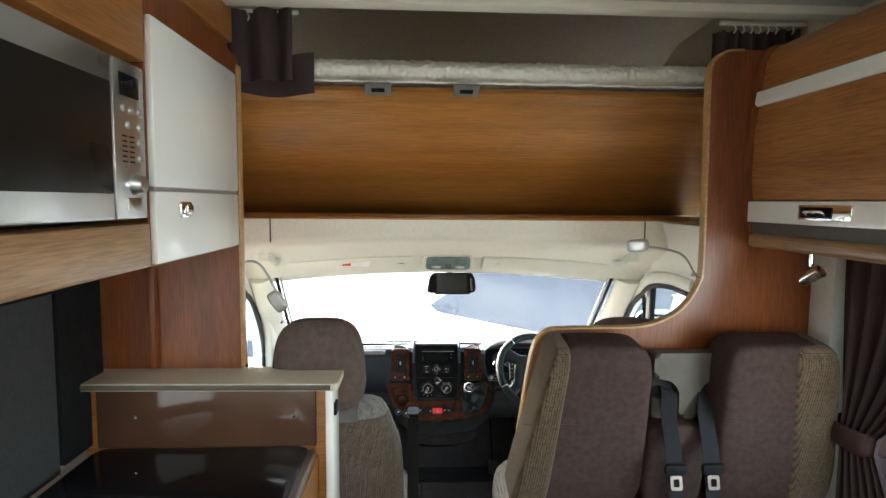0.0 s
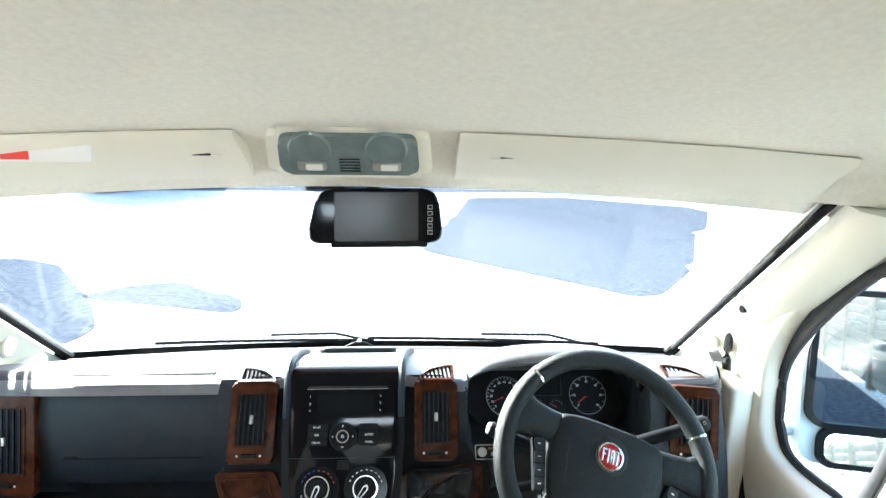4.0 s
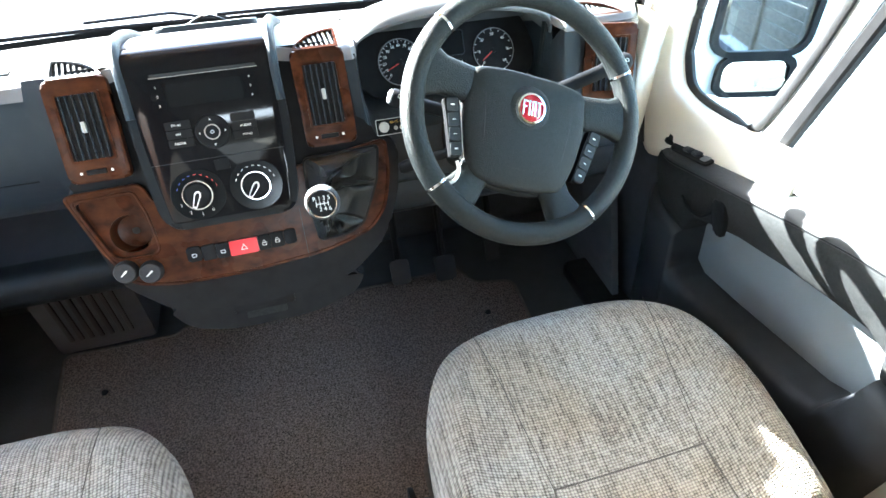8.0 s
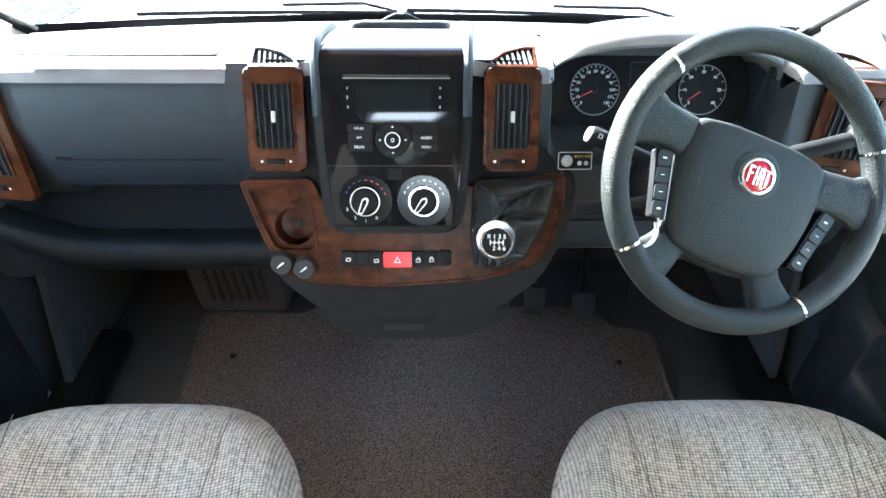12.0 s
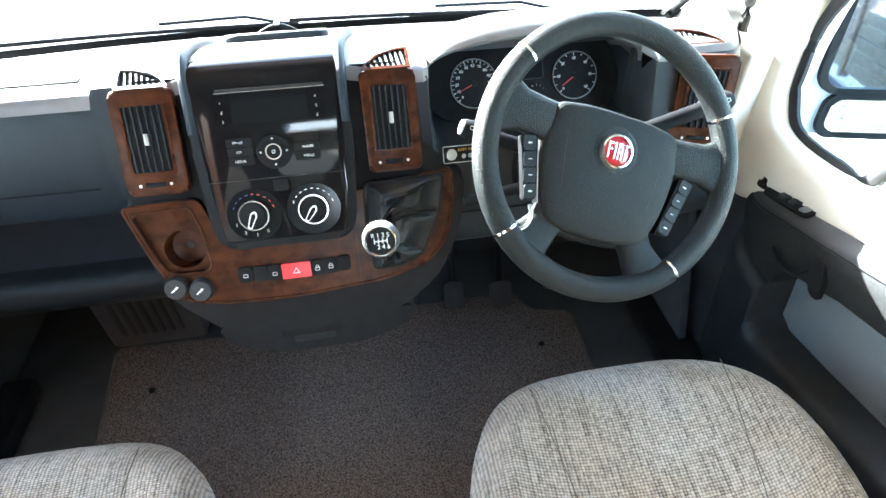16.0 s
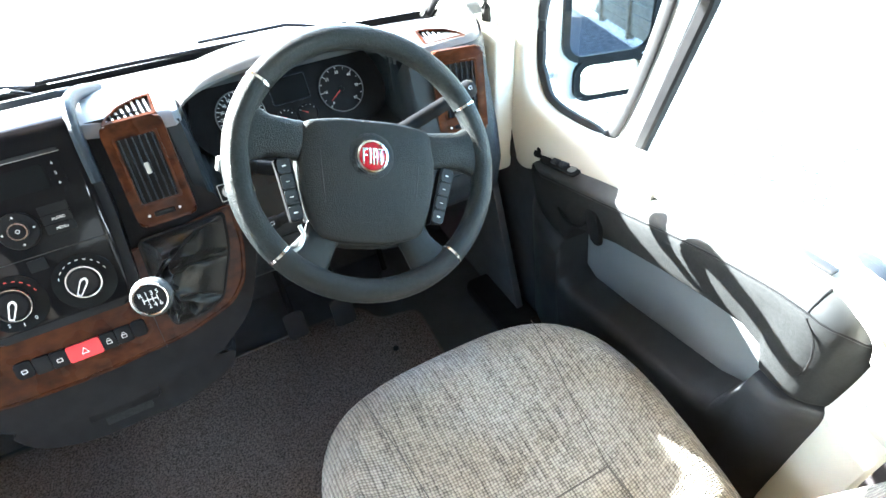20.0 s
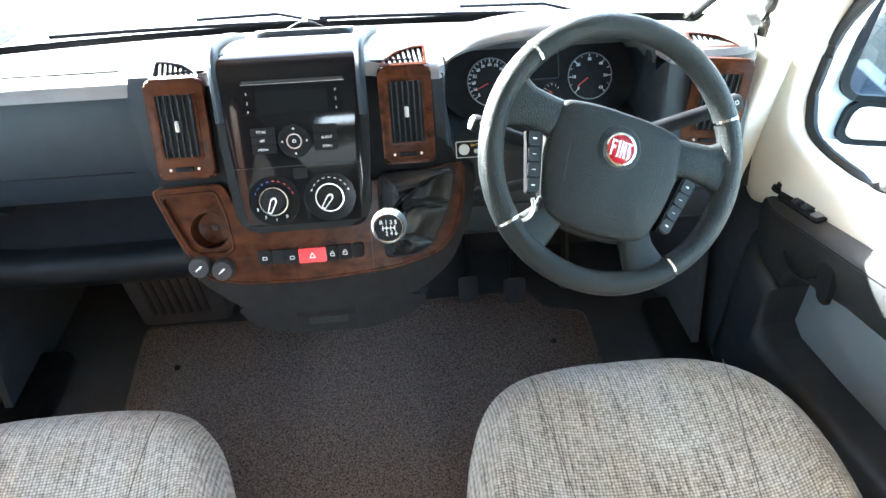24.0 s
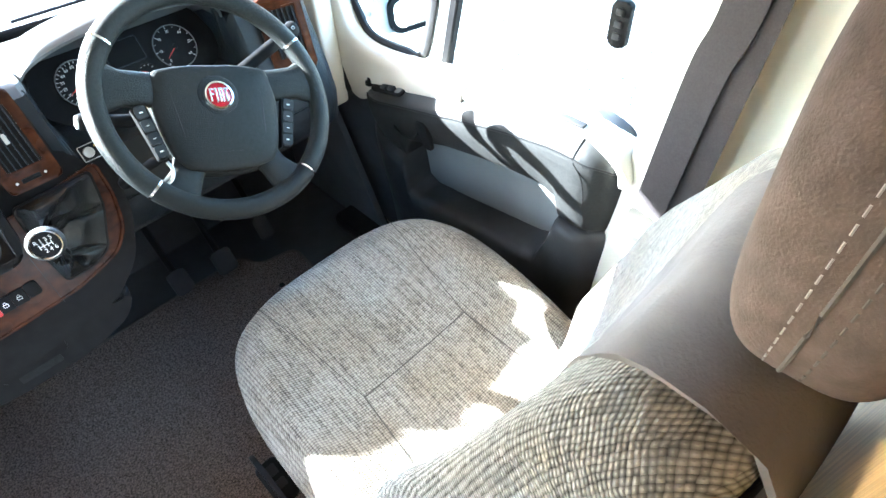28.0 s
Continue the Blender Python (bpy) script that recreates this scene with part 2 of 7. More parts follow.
SUEDE_CAB = mat("mid_brown_suede", (0.122, 0.090, 0.077), (0.086, 0.063, 0.053), 45, 0.95, 0, 0.6, 420, detail=10, spec=0.1)
SUEDE_GREY = mat("grey_brown_suede", (0.175, 0.155, 0.152), (0.125, 0.110, 0.108), 9, 0.95, 0, 0.5, 260, detail=8, spec=0.1)
SEAM = mat("seam_thread", (0.10, 0.085, 0.075), (0.07, 0.06, 0.05), 60, 0.9)
STITCH = mat("pale_stitching", (0.29, 0.26, 0.24), (0.24, 0.21, 0.195), 60, 0.9)
CARPET = mat("carpet_mat", (0.225, 0.175, 0.152), (0.038, 0.029, 0.025), 250, 0.98, 0, 1.0, 520, detail=9, spec=0.05)
FLOOR = mat("cab_floor_rubber", (0.045, 0.045, 0.049), (0.032, 0.032, 0.035), 15, 0.7, 0, 0.4, 200)
CREAM = mat("cream_trim", (0.76, 0.73, 0.645), (0.72, 0.69, 0.60), 8, 0.62, 0, 0.15, 500)
LINER = mat("cloth_headliner", (0.78, 0.745, 0.66), (0.72, 0.685, 0.60), 120, 0.95, 0, 0.4, 900, spec=0.1)
DOOR_GREY = mat("door_grey_cloth", (0.018, 0.019, 0.0195), (0.0115, 0.012, 0.0125), 200, 0.85, 0, 0.5, 700, spec=0.25)
KICK = mat("kick_panel_plastic", (0.075, 0.083, 0.094), (0.06, 0.067, 0.076), 20, 0.5, 0, 0.3, 500, spec=0.3)
DOOR_PLASTIC = mat("door_ledge_plastic", (0.026, 0.0275, 0.029), (0.020, 0.0215, 0.023), 25, 0.40, 0, 0.5, 800, spec=0.4)
DOOR_BLACK = mat("door_black_plastic", (0.032, 0.034, 0.038), (0.025, 0.0265, 0.030), 30, 0.5, 0, 0.4, 800, spec=0.3)
POCKET = mat("pocket_grey_plastic", (0.20, 0.21, 0.215), (0.165, 0.173, 0.178), 7, 0.5, 0, 0.3, 500)
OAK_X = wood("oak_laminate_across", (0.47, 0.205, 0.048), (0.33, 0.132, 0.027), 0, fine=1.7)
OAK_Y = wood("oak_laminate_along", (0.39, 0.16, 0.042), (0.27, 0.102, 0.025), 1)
# Upright oak is set darker and redder than the other two.
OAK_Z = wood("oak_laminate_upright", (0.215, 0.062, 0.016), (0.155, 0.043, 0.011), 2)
PALE_OAK = wood("pale_oak_edge", (0.52, 0.315, 0.13), (0.40, 0.22, 0.085), 0)
PALE_OAK_Y = wood("pale_oak_rail", (0.40, 0.235, 0.115), (0.30, 0.165, 0.078), 1)
# Partition oak with the windscreen light on its cab side put into the colour.
LIT_OAK_Z = wood("lit_oak_upright", (0.44, 0.27, 0.115), (0.34, 0.20, 0.08), 2)
WHITE_DOOR = mat("white_gloss_door", (0.78, 0.77, 0.72), (0.75, 0.74, 0.69), 4, 0.2, coat=0.3)
WORKTOP = mat("speckled_worktop", (0.60, 0.54, 0.44), (0.46, 0.41, 0.33), 260, 0.35, detail=2)
BROWN_ACRYL = mat("smoked_brown_acrylic", (0.085, 0.042, 0.026), (0.07, 0.035, 0.022), 6, 0.1)
HOB = mat("black_hob_glass", (0.006, 0.006, 0.007), None, 10, 0.08, spec=0.3)
WALL = mat("wall_vinyl", (0.66, 0.63, 0.56), (0.6, 0.57, 0.5), 90, 0.7, 0, 0.25, 300)
CEILING = mat("ceiling_vinyl", (0.62, 0.60, 0.56), (0.56, 0.54, 0.5), 40, 0.75, 0, 0.2, 200)
LUTON = mat("luton_lining", (0.54, 0.485, 0.40), (0.47, 0.42, 0.345), 60, 0.95, 0, 0.3, 300)
CURTAIN = mat("brown_curtain", (0.052, 0.031, 0.032), (0.032, 0.019, 0.020), 14, 0.85, 0, 0.3, 300, (1, 1, 0.3))
MATTRESS = mat("white_mattress_cover", (0.86, 0.83, 0.76), (0.80, 0.77, 0.70), 70, 0.9, 0, 1.0, 55)
BLIND = mat("grey_blind", (0.036, 0.038, 0.041), (0.028, 0.03, 0.032), 80, 0.8, 0, 0.3, 300)
BELT = mat("black_belt_webbing", (0.013, 0.013, 0.016), (0.009, 0.009, 0.011), 300, 0.75, 0, 0.3, 500, spec=0.2)
BELT_BROWN = mat("brown_black_belt_webbing", (0.034, 0.028, 0.030), (0.025, 0.020, 0.022), 300, 0.8, 0, 0.3, 500)
BRACKET = mat("stone_plastic", (0.078, 0.066, 0.051), (0.066, 0.056, 0.043), 30, 0.6, 0, 0.3, 400)
SILVER = mat("silver_plastic", (0.45, 0.44, 0.42), (0.4, 0.39, 0.37), 30, 0.35, 0.6)
VAN_WHITE = mat("white_van_paint", (0.75, 0.76, 0.77), (0.7, 0.71, 0.72), 3, 0.25, coat=0.5)
VAN_BLUE = mat("blue_car_paint", (0.05, 0.12, 0.3), None, 3, 0.25, coat=0.5)
TYRE = mat("tyre_rubber", (0.02, 0.02, 0.02), None, 30, 0.85)
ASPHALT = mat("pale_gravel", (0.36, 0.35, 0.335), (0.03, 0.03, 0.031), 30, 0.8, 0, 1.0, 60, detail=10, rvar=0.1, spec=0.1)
# Serves the asphalt and the vehicle shadows painted on the yard.
ROAD_AND_SHADOW = mat("wet_asphalt_and_shadow", (0.056, 0.062, 0.073), (0.022, 0.025, 0.031), 14, 0.75, 0, 0.8, 90, detail=8, rvar=0.1, spec=0.0)
FENCE = mat("weathered_fence", (0.04, 0.04, 0.037), (0.02, 0.02, 0.018), 8, 0.9, 0, 0.5, 60, (0.3, 1, 3))
GLASS = glass("clear_glass")
TINT = glass("tinted_glass", (0.72, 0.8, 0.8))
MIRROR = mat("mirror_glass", (0.9, 0.9, 0.9), (0.88, 0.88, 0.88), 5, 0.02, 1.0, rvar=0.01)
LENS = mat("grey_lamp_lens", (0.16, 0.2, 0.2), (0.12, 0.155, 0.155), 30, 0.25, coat=0.3)
MUSTARD = mat("amber_ink", (0.6, 0.35, 0.04), None, 20, 0.5)


# ---- mesh helpers ----
def side_point(ob, sx, y, z):
    """Where a level line from the side first meets an object's mesh."""
    me = ob.data
    tree = BVHTree.FromPolygons([v.co.copy() for v in me.vertices], [tuple(p.vertices) for p in me.polygons])
    hit = tree.ray_cast(Vector((sx * 4.0, y, z)), Vector((-sx, 0, 0)))[0]
    return hit if hit is not None else Vector((0, y, z))


def rear_of(ob, x, z):
    """Where a level line from behind first meets an object's mesh."""
    me = ob.data
    tree = BVHTree.FromPolygons([v.co.copy() for v in me.vertices], [tuple(p.vertices) for p in me.polygons])
    hit = tree.ray_cast(Vector((x, -1.0, z)), Vector((0, 1, 0)))[0]
    return hit if hit is not None else Vector((x, 1.65, z))


def front_of(ob, x, z):
    """Where a level line from ahead first meets an object's mesh."""
    me = ob.data
    tree = BVHTree.FromPolygons([v.co.copy() for v in me.vertices], [tuple(p.vertices) for p in me.polygons])
    hit = tree.ray_cast(Vector((x, 4.0, z)), Vector((0, -1, 0)))[0]
    return hit if hit is not None else Vector((x, 1.8, z))



def join(*bms):
    """Puts all the given bmeshes into the first one."""
    out = bms[0]
    for b in bms[1:]:
        me = bpy.data.meshes.new("t")
        b.to_mesh(me)
        b.free()
        out.from_mesh(me)
        bpy.data.meshes.remove(me)
    return out


def part(name, bm, material, parent=None, label="", sharp=38, m=None):
    """Links a bmesh as one mesh object, under a thing or a part."""
    if m is not None:
        bmesh.ops.transform(bm, matrix=m, verts=bm.verts)
    bmesh.ops.recalc_face_normals(bm, faces=bm.faces)
    for f in bm.faces:
        f.smooth = True
    lim = radians(sharp)
    for e in bm.edges:
        if len(e.link_faces) == 2 and e.calc_face_angle(0) > lim:
            e.smooth = False
    me = bpy.data.meshes.new(name)
    bm.to_mesh(me)
    bm.free()
    me.materials.append(material)
    ob = new(name, me)
    if parent is not None:
        ob.parent = parent
    if label:
        ob["label"] = label
    return ob


def thing(name, label, category, group="", kind=""):
    return tagged(new(name), label, category, group, kind)


def rbox(x0, x1, y0, y1, z0, z1, r=0.004, seg=2):
    """A box from corner to corner with rounded edges."""
    bm = bmesh.new()
    bmesh.ops.create_cube(bm, size=1, matrix=Matrix.Translation(((x0 + x1) / 2, (y0 + y1) / 2, (z0 + z1) / 2)) @ Matrix.Diagonal((abs(x1 - x0), abs(y1 - y0), abs(z1 - z0), 1)))
    r = min(r, 0.49 * min(abs(x1 - x0), abs(y1 - y0), abs(z1 - z0)))
    if r > 0:
        bmesh.ops.bevel(bm, geom=bm.edges, offset=r, segments=seg, affect="EDGES", profile=0.5)
    return bm


def rrect(w, h, r, n=5, cx=0.0, cy=0.0):
    """The outline of a rounded rectangle."""
    pts = []
    for sx, sy, a0 in ((1, 1, 0), (-1, 1, 90), (-1, -1, 180), (1, -1, 270)):
        for k in range(n + 1):
            a = radians(a0 + 90 * k / n)
            pts.append((cx + sx * (w / 2 - r) + r * math.cos(a), cy + sy * (h / 2 - r) + r * math.sin(a)))
    return pts


def rounded(corners, r, n=5):
    """Rounds the corners of a polygon; r is one radius or one for each corner."""
    out, k = [], len(corners)
    for i, p in enumerate(corners):
        p = Vector(p)
        a, b = Vector(corners[i - 1]) - p, Vector(corners[(i + 1) % k]) - p
        rad = r[i] if isinstance(r, (list, tuple)) else r
        rad = min(rad, a.length * 0.48, b.length * 0.48)
        s, e = p + a.normalized() * rad, p + b.normalized() * rad
        for j in range(n + 1):
            t = j / n
            out.append(tuple((1 - t) ** 2 * s + 2 * t * (1 - t) * p + t * t * e))
    return out


def slab(outline, thick, r=0.003, seg=2, m=None):
    """A plate: the outline in local x, y, its back at 0 and its face at thick, with the face's rim rounded."""
    bm = bmesh.new()
    low = [bm.verts.new((x, y, 0)) for x, y in outline]
    top = [bm.verts.new((x, y, thick)) for x, y in outline]
    bm.faces.new(list(reversed(low)))
    f = bm.faces.new(top)
    for i in range(len(low)):
        j = (i + 1) % len(low)
        bm.faces.new((low[i], low[j], top[j], top[i]))
    if r > 0:
        bmesh.ops.bevel(bm, geom=list(f.edges), offset=min(r, abs(thick) * 0.9), segments=seg, affect="EDGES", profile=0.5)
    if m is not None:
        bmesh.ops.transform(bm, matrix=m, verts=bm.verts)
    return bm


def holed(outer, holes, thick, m=None):
    """A plate with holes through it: its back at 0 and its face at thick."""
    bm = bmesh.new()
    edges = []
    for o in [outer] + holes:
        vs = [bm.verts.new((x, y, 0)) for x, y in o]
        edges += [bm.edges.new((vs[i - 1], vs[i])) for i in range(len(vs))]
    bmesh.ops.triangle_fill(bm, use_beauty=True, edges=edges)
    ret = bmesh.ops.extrude_face_region(bm, geom=bm.faces[:])
    bmesh.ops.translate(bm, vec=(0, 0, thick), verts=[v for v in ret["geom"] if isinstance(v, bmesh.types.BMVert)])
    if m is not None:
        bmesh.ops.transform(bm, matrix=m, verts=bm.verts)
    return bm


def ring(outer, inner, thick, m=None):
    """A flat frame between two outlines of the same count."""
    bm = bmesh.new()
    rows = [[bm.verts.new((x, y, z)) for x, y in o] for o, z in ((outer, 0), (outer, thick), (inner, thick), (inner, 0))]
    k = len(outer)
    for a in range(4):
        for i in range(k):
            j = (i + 1) % k
            bm.faces.new((rows[a][i], rows[a][j], rows[(a + 1) % 4][j], rows[(a + 1) % 4][i]))
    if m is not None:
        bmesh.ops.transform(bm, matrix=m, verts=bm.verts)
    return bm


def loft(rows, closed=False, caps=False):
    """A skin through rows of points; closed joins each row's end to its start. Its UV is in metres along the skin."""
    bm = bmesh.new()
    uv = bm.loops.layers.uv.new("skin")
    vs = [[bm.verts.new(p) for p in row] for row in rows]
    k = len(rows[0])

    def run(row):
        us = [0.0]
        for i in range(k):
            us.append(us[-1] + (Vector(row[(i + 1) % k]) - Vector(row[i])).length)
        return [u - us[k // 4] for u in us]

    w = 0.0
    for a in range(len(rows) - 1):
        ua, ub = run(rows[a]), run(rows[a + 1])
        step = sum((Vector(rows[a + 1][i]) - Vector(rows[a][i])).length for i in range(k)) / k
        for i in range(k if closed else k - 1):
            j = (i + 1) % k
            f = bm.faces.new((vs[a][i], vs[a][j], vs[a + 1][j], vs[a + 1][i]))
            for lp, c in zip(f.loops, ((ua[i], w), (ua[i + 1], w), (ub[i + 1], w + step), (ub[i], w + step))):
                lp[uv].uv = c
        w += step
    if caps:
        bm.faces.new(list(reversed(vs[0])))
        bm.faces.new(vs[-1])
    return bm


def thickened(rows, way, closed=False):
    """A loft with a second skin set off by the vector way, closed round its rim."""
    bm = loft(rows, closed)
    ret = bmesh.ops.extrude_face_region(bm, geom=bm.faces[:])
    bmesh.ops.translate(bm, vec=way, verts=[v for v in ret["geom"] if isinstance(v, bmesh.types.BMVert)])
    return bm


def smooth_path(pts, n=6):
    """A Catmull-Rom curve through the points."""
    p = [Vector(q) for q in pts]
    p = [2 * p[0] - p[1]] + p + [2 * p[-1] - p[-2]]
    out = []
    for i in range(1, len(p) - 2):
        for k in range(n):
            t = k / n
            out.append(0.5 * ((2 * p[i]) + (p[i + 1] - p[i - 1]) * t + (2 * p[i - 1] - 5 * p[i] + 4 * p[i + 1] - p[i + 2]) * t * t + (3 * p[i] - p[i - 1] - 3 * p[i + 1] + p[i + 2]) * t ** 3))
    out.append(p[-2])
    return out


def sweep(pts, a, b=None, n=10, closed=False, up=(0, 0, 1), power=2.0):
    """A bar along a path; a, b: half width sideways and along up; power over 2 squares its section."""
    b = b or a
    p = [Vector(q) for q in pts]
    rows = []
    k = len(p)
    for i in range(k):
        d = (p[(i + 1) % k] - p[i - 1]) if closed else (p[min(i + 1, k - 1)] - p[max(i - 1, 0)])
        d.normalize()
        s = d.cross(Vector(up))
        if s.length < 1e-4:
            s = d.cross(Vector((0, 1, 0)))
        s.normalize()
        u = s.cross(d)
        row = []
        for j in range(n):
            w = 2 * math.pi * (j + 0.5) / n
            c, q = math.cos(w), math.sin(w)
            row.append(p[i] + s * (a * math.copysign(abs(c) ** (2 / power), c)) + u * (b * math.copysign(abs(q) ** (2 / power), q)))
        rows.append(row)
    if closed:
        rows.append(rows[0])
        bm = loft(rows, True)
        bmesh.ops.remove_doubles(bm, verts=bm.verts, dist=1e-6)
        return bm
    return loft(rows, True, True)


def lathe(profile, n=24, m=None):
    """A turned shape about local z, from (radius, height) pairs."""
    rows = [[(r * math.cos(2 * math.pi * k / n), r * math.sin(2 * math.pi * k / n), z) for k in range(n)] for r, z in profile]
    open_ring = profile[0][0] > 0.004
    bm = loft(rows + rows[:1] if open_ring else rows, True, not open_ring)
    if open_ring:
        bmesh.ops.remove_doubles(bm, verts=bm.verts, dist=1e-6)
    if m is not None:
        bmesh.ops.transform(bm, matrix=m, verts=bm.verts)
    return bm


def pillow(w, d, h, m=None, p=4.0, n=18, dent=0.0):
    """A stuffed block: a rounded box of size w, d, h about its middle."""
    bm = bmesh.new()
    bmesh.ops.create_cube(bm, size=2)
    bmesh.ops.subdivide_edges(bm, edges=bm.edges, cuts=n, use_grid_fill=True)
    for v in bm.verts:
        c = v.co
        l = (abs(c.x) ** p + abs(c.y) ** p + abs(c.z) ** p) ** (1 / p)
        q = c / l
        v.co = (q.x * w / 2, q.y * d / 2, q.z * h / 2 * (1 - dent * max(0, 1 - q.x * q.x - q.y * q.y)))
    if m is not None:
        bmesh.ops.transform(bm, matrix=m, verts=bm.verts)
    return bm


def text(words, size, m, material, parent, name="lettering"):
    """Raised lettering in the built-in font, centred, on local x, y."""
    cu = bpy.data.curves.new(name, "FONT")
    cu.body, cu.size, cu.align_x, cu.align_y, cu.extrude = words, size, "CENTER", "CENTER", 0.0002
    ob = bpy.data.objects.new(name, cu)
    me = bpy.data.meshes.new_from_object(ob)
    bpy.data.objects.remove(ob)
    me.transform(m)
    me.materials.clear()
    me.materials.append(material)
    o = new(name, me)
    o.parent = parent
    return o


def carve(ob, cutter):
    """Cuts a closed bmesh out of a mesh object."""
    bmesh.ops.recalc_face_normals(cutter, faces=cutter.faces)
    me = bpy.data.meshes.new("cutter")
    cutter.to_mesh(me)
    cutter.free()
    tool = bpy.data.objects.new("cutter", me)
    bpy.context.scene.collection.objects.link(tool)
    md = ob.modifiers.new("cut", "BOOLEAN")
    md.operation, md.object, md.solver = "DIFFERENCE", tool, "EXACT"
    bpy.context.view_layer.update()
    old, cut = ob.data, bpy.data.meshes.new_from_object(ob.evaluated_get(bpy.context.evaluated_depsgraph_get()))
    ob.modifiers.clear()
    ob.data = cut
    cut.name = ob.name
    bpy.data.objects.remove(tool)
    bpy.data.meshes.remove(me)
    bpy.data.meshes.remove(old)


def axes(o, u, v, n):
    """A matrix from an origin and three axes."""
    return Matrix(((u[0], v[0], n[0], o[0]), (u[1], v[1], n[1], o[1]), (u[2], v[2], n[2], o[2]), (0, 0, 0, 1)))


def at(x, y, z=0.0):
    return Matrix.Translation((x, y, z))


# ---- structure: outside ----
XC = 0.04                       # middle of the cab
GROUND = -0.78

g = bmesh.new()
bmesh.ops.create_grid(g, x_segments=60, y_segments=60, size=300, matrix=at(0, 0, GROUND))
tagged(part("ground", g, ASPHALT), "pale gravel yard with darker stones", "ground", kind="structure")
# Patches left of the vehicle paint parked vehicles' shadows; the rest are asphalt.
DARK_PATCHES = (((0.25, 12.4), (3.4, 9.1), (5.0, 11.2), (7.1, 14.8), (9.5, 19.0), (5.8, 22.1), (2.3, 21.9), (1.1, 16.4)), ((-9.0, 12.0), (-6.2, 11.6), (-4.3, 9.4), (-3.3, 7.6), (-3.9, 7.0), (-9.0, 8.0)),
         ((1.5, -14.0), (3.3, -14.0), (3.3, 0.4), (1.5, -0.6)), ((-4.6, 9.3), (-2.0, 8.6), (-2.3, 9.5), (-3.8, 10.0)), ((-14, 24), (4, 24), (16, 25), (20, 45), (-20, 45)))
for k, o in enumerate(DARK_PATCHES):
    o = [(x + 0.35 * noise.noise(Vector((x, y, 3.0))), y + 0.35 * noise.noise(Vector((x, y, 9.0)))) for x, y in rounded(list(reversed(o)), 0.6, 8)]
    tagged(part(f"road_{k + 1}", slab(o, 0.006, 0.0, 1, at(0, 0, GROUND)), ROAD_AND_SHADOW), "dark patch of wet asphalt and painted shadow with an uneven edge", "road", kind="structure")


def parked_van(x, y, turn, paint, tall, label):
    v = thing("parked_van", label, "van")
    v.matrix_world = pose(x, y, GROUND, 0, 0, turn)
    prof = rounded([(-2.6, 0.14), (2.7, 0.14), (2.75, 0.95), (1.9, 1.15), (1.15, tall), (-2.6, tall)], 0.12)
    part("body", slab(prof, 1.9, 0.06, 3, axes((0, -0.95, 0), (1, 0, 0), (0, 0, 1), (0, -1, 0)) @ at(0, 0, -1.9)), paint, v)
    for sy in (-0.962, 0.952):
        part("side_window", slab(rounded([(0.2, 1.2), (1.5, 1.2), (1.05, tall - 0.25), (0.2, tall - 0.25)], 0.05), 0.01, 0.002, 1, axes((0, sy, 0), (1, 0, 0), (0, 0, 1), (0, 1, 0))), GLOSS, v)
    part("windscreen", loft([[(1.93, -0.8, 1.16), (1.93, 0.8, 1.16)], [(1.22, -0.72, tall - 0.1), (1.22, 0.72, tall - 0.1)]]), GLOSS, v)
    for wx in (-1.6, 1.75):
        for wy in (-0.80, 0.80):
            w = part("wheel", lathe([(0.2, -0.1), (0.32, -0.1), (0.34, -0.06), (0.34, 0.06), (0.32, 0.1), (0.2, 0.1)], 28, pose(wx, wy, 0.34, 90)), TYRE, v)
            part("rim", lathe([(0.05, -0.11), (0.19, -0.11), (0.2, 0), (0.19, 0.11), (0.05, 0.11)], 20, pose(wx, wy, 0.34, 90)), SILVER, w)
    return v


parked_van(-10.5, 25.0, 60, VAN_WHITE, 2.4, "white panel van parked across the yard")
parked_van(11.0, 24.0, 12, VAN_WHITE, 2.5, "white camper van parked on the gravel")
parked_van(-3.6, 27.0, 95, VAN_BLUE, 1.5, "dark blue car parked far across the yard")
parked_van(5.0, 28.0, 80, VAN_WHITE, 2.5, "tall white van parked far across the yard")

fence = thing("fence", "dark weathered timber fence along the side of the yard", "fence")
for k in range(7):
    part("post", rbox(3.44, 3.56, -11.9 + 1.8 * k, -11.78 + 1.8 * k, GROUND, GROUND + 2.0, 0.01), FENCE, fence)
    if k < 6:
        for j in range(12):
            part("board", rbox(3.485, 3.52, -11.77 + 1.8 * k, -10.11 + 1.8 * k, GROUND + 0.08 + 0.155 * j, GROUND + 0.222 + 0.155 * j, 0.004), FENCE, fence)

# ---- structure: shell of the vehicle ----
def wallbox(name, label, x0, x1, y0, y1, z0, z1, m, r=0.0):
    return tagged(part(name, rbox(x0, x1, y0, y1, z0, z1, r), m), label, name.rstrip("_0123456789").split("_")[0], kind="structure")


wallbox("floor_cab", "black rubber cab floor", -1.02, 1.10, 1.9, 3.5, -0.06, 0.0, FLOOR)
wallbox("floor_living", "dark living area floor", -1.12, 1.26, -2.5, 1.9, 0.0, 0.08, FLOOR)
wallbox("wall_firewall", "black bulkhead behind the dashboard", -1.0, 1.08, 3.42, 3.5, 0.0, 0.74, FOOTWELL_BOUNCE)
wallbox("wall_rear", "pale vinyl rear wall", -1.12, 1.26, -2.56, -2.5, 0.08, 2.3, WALL)


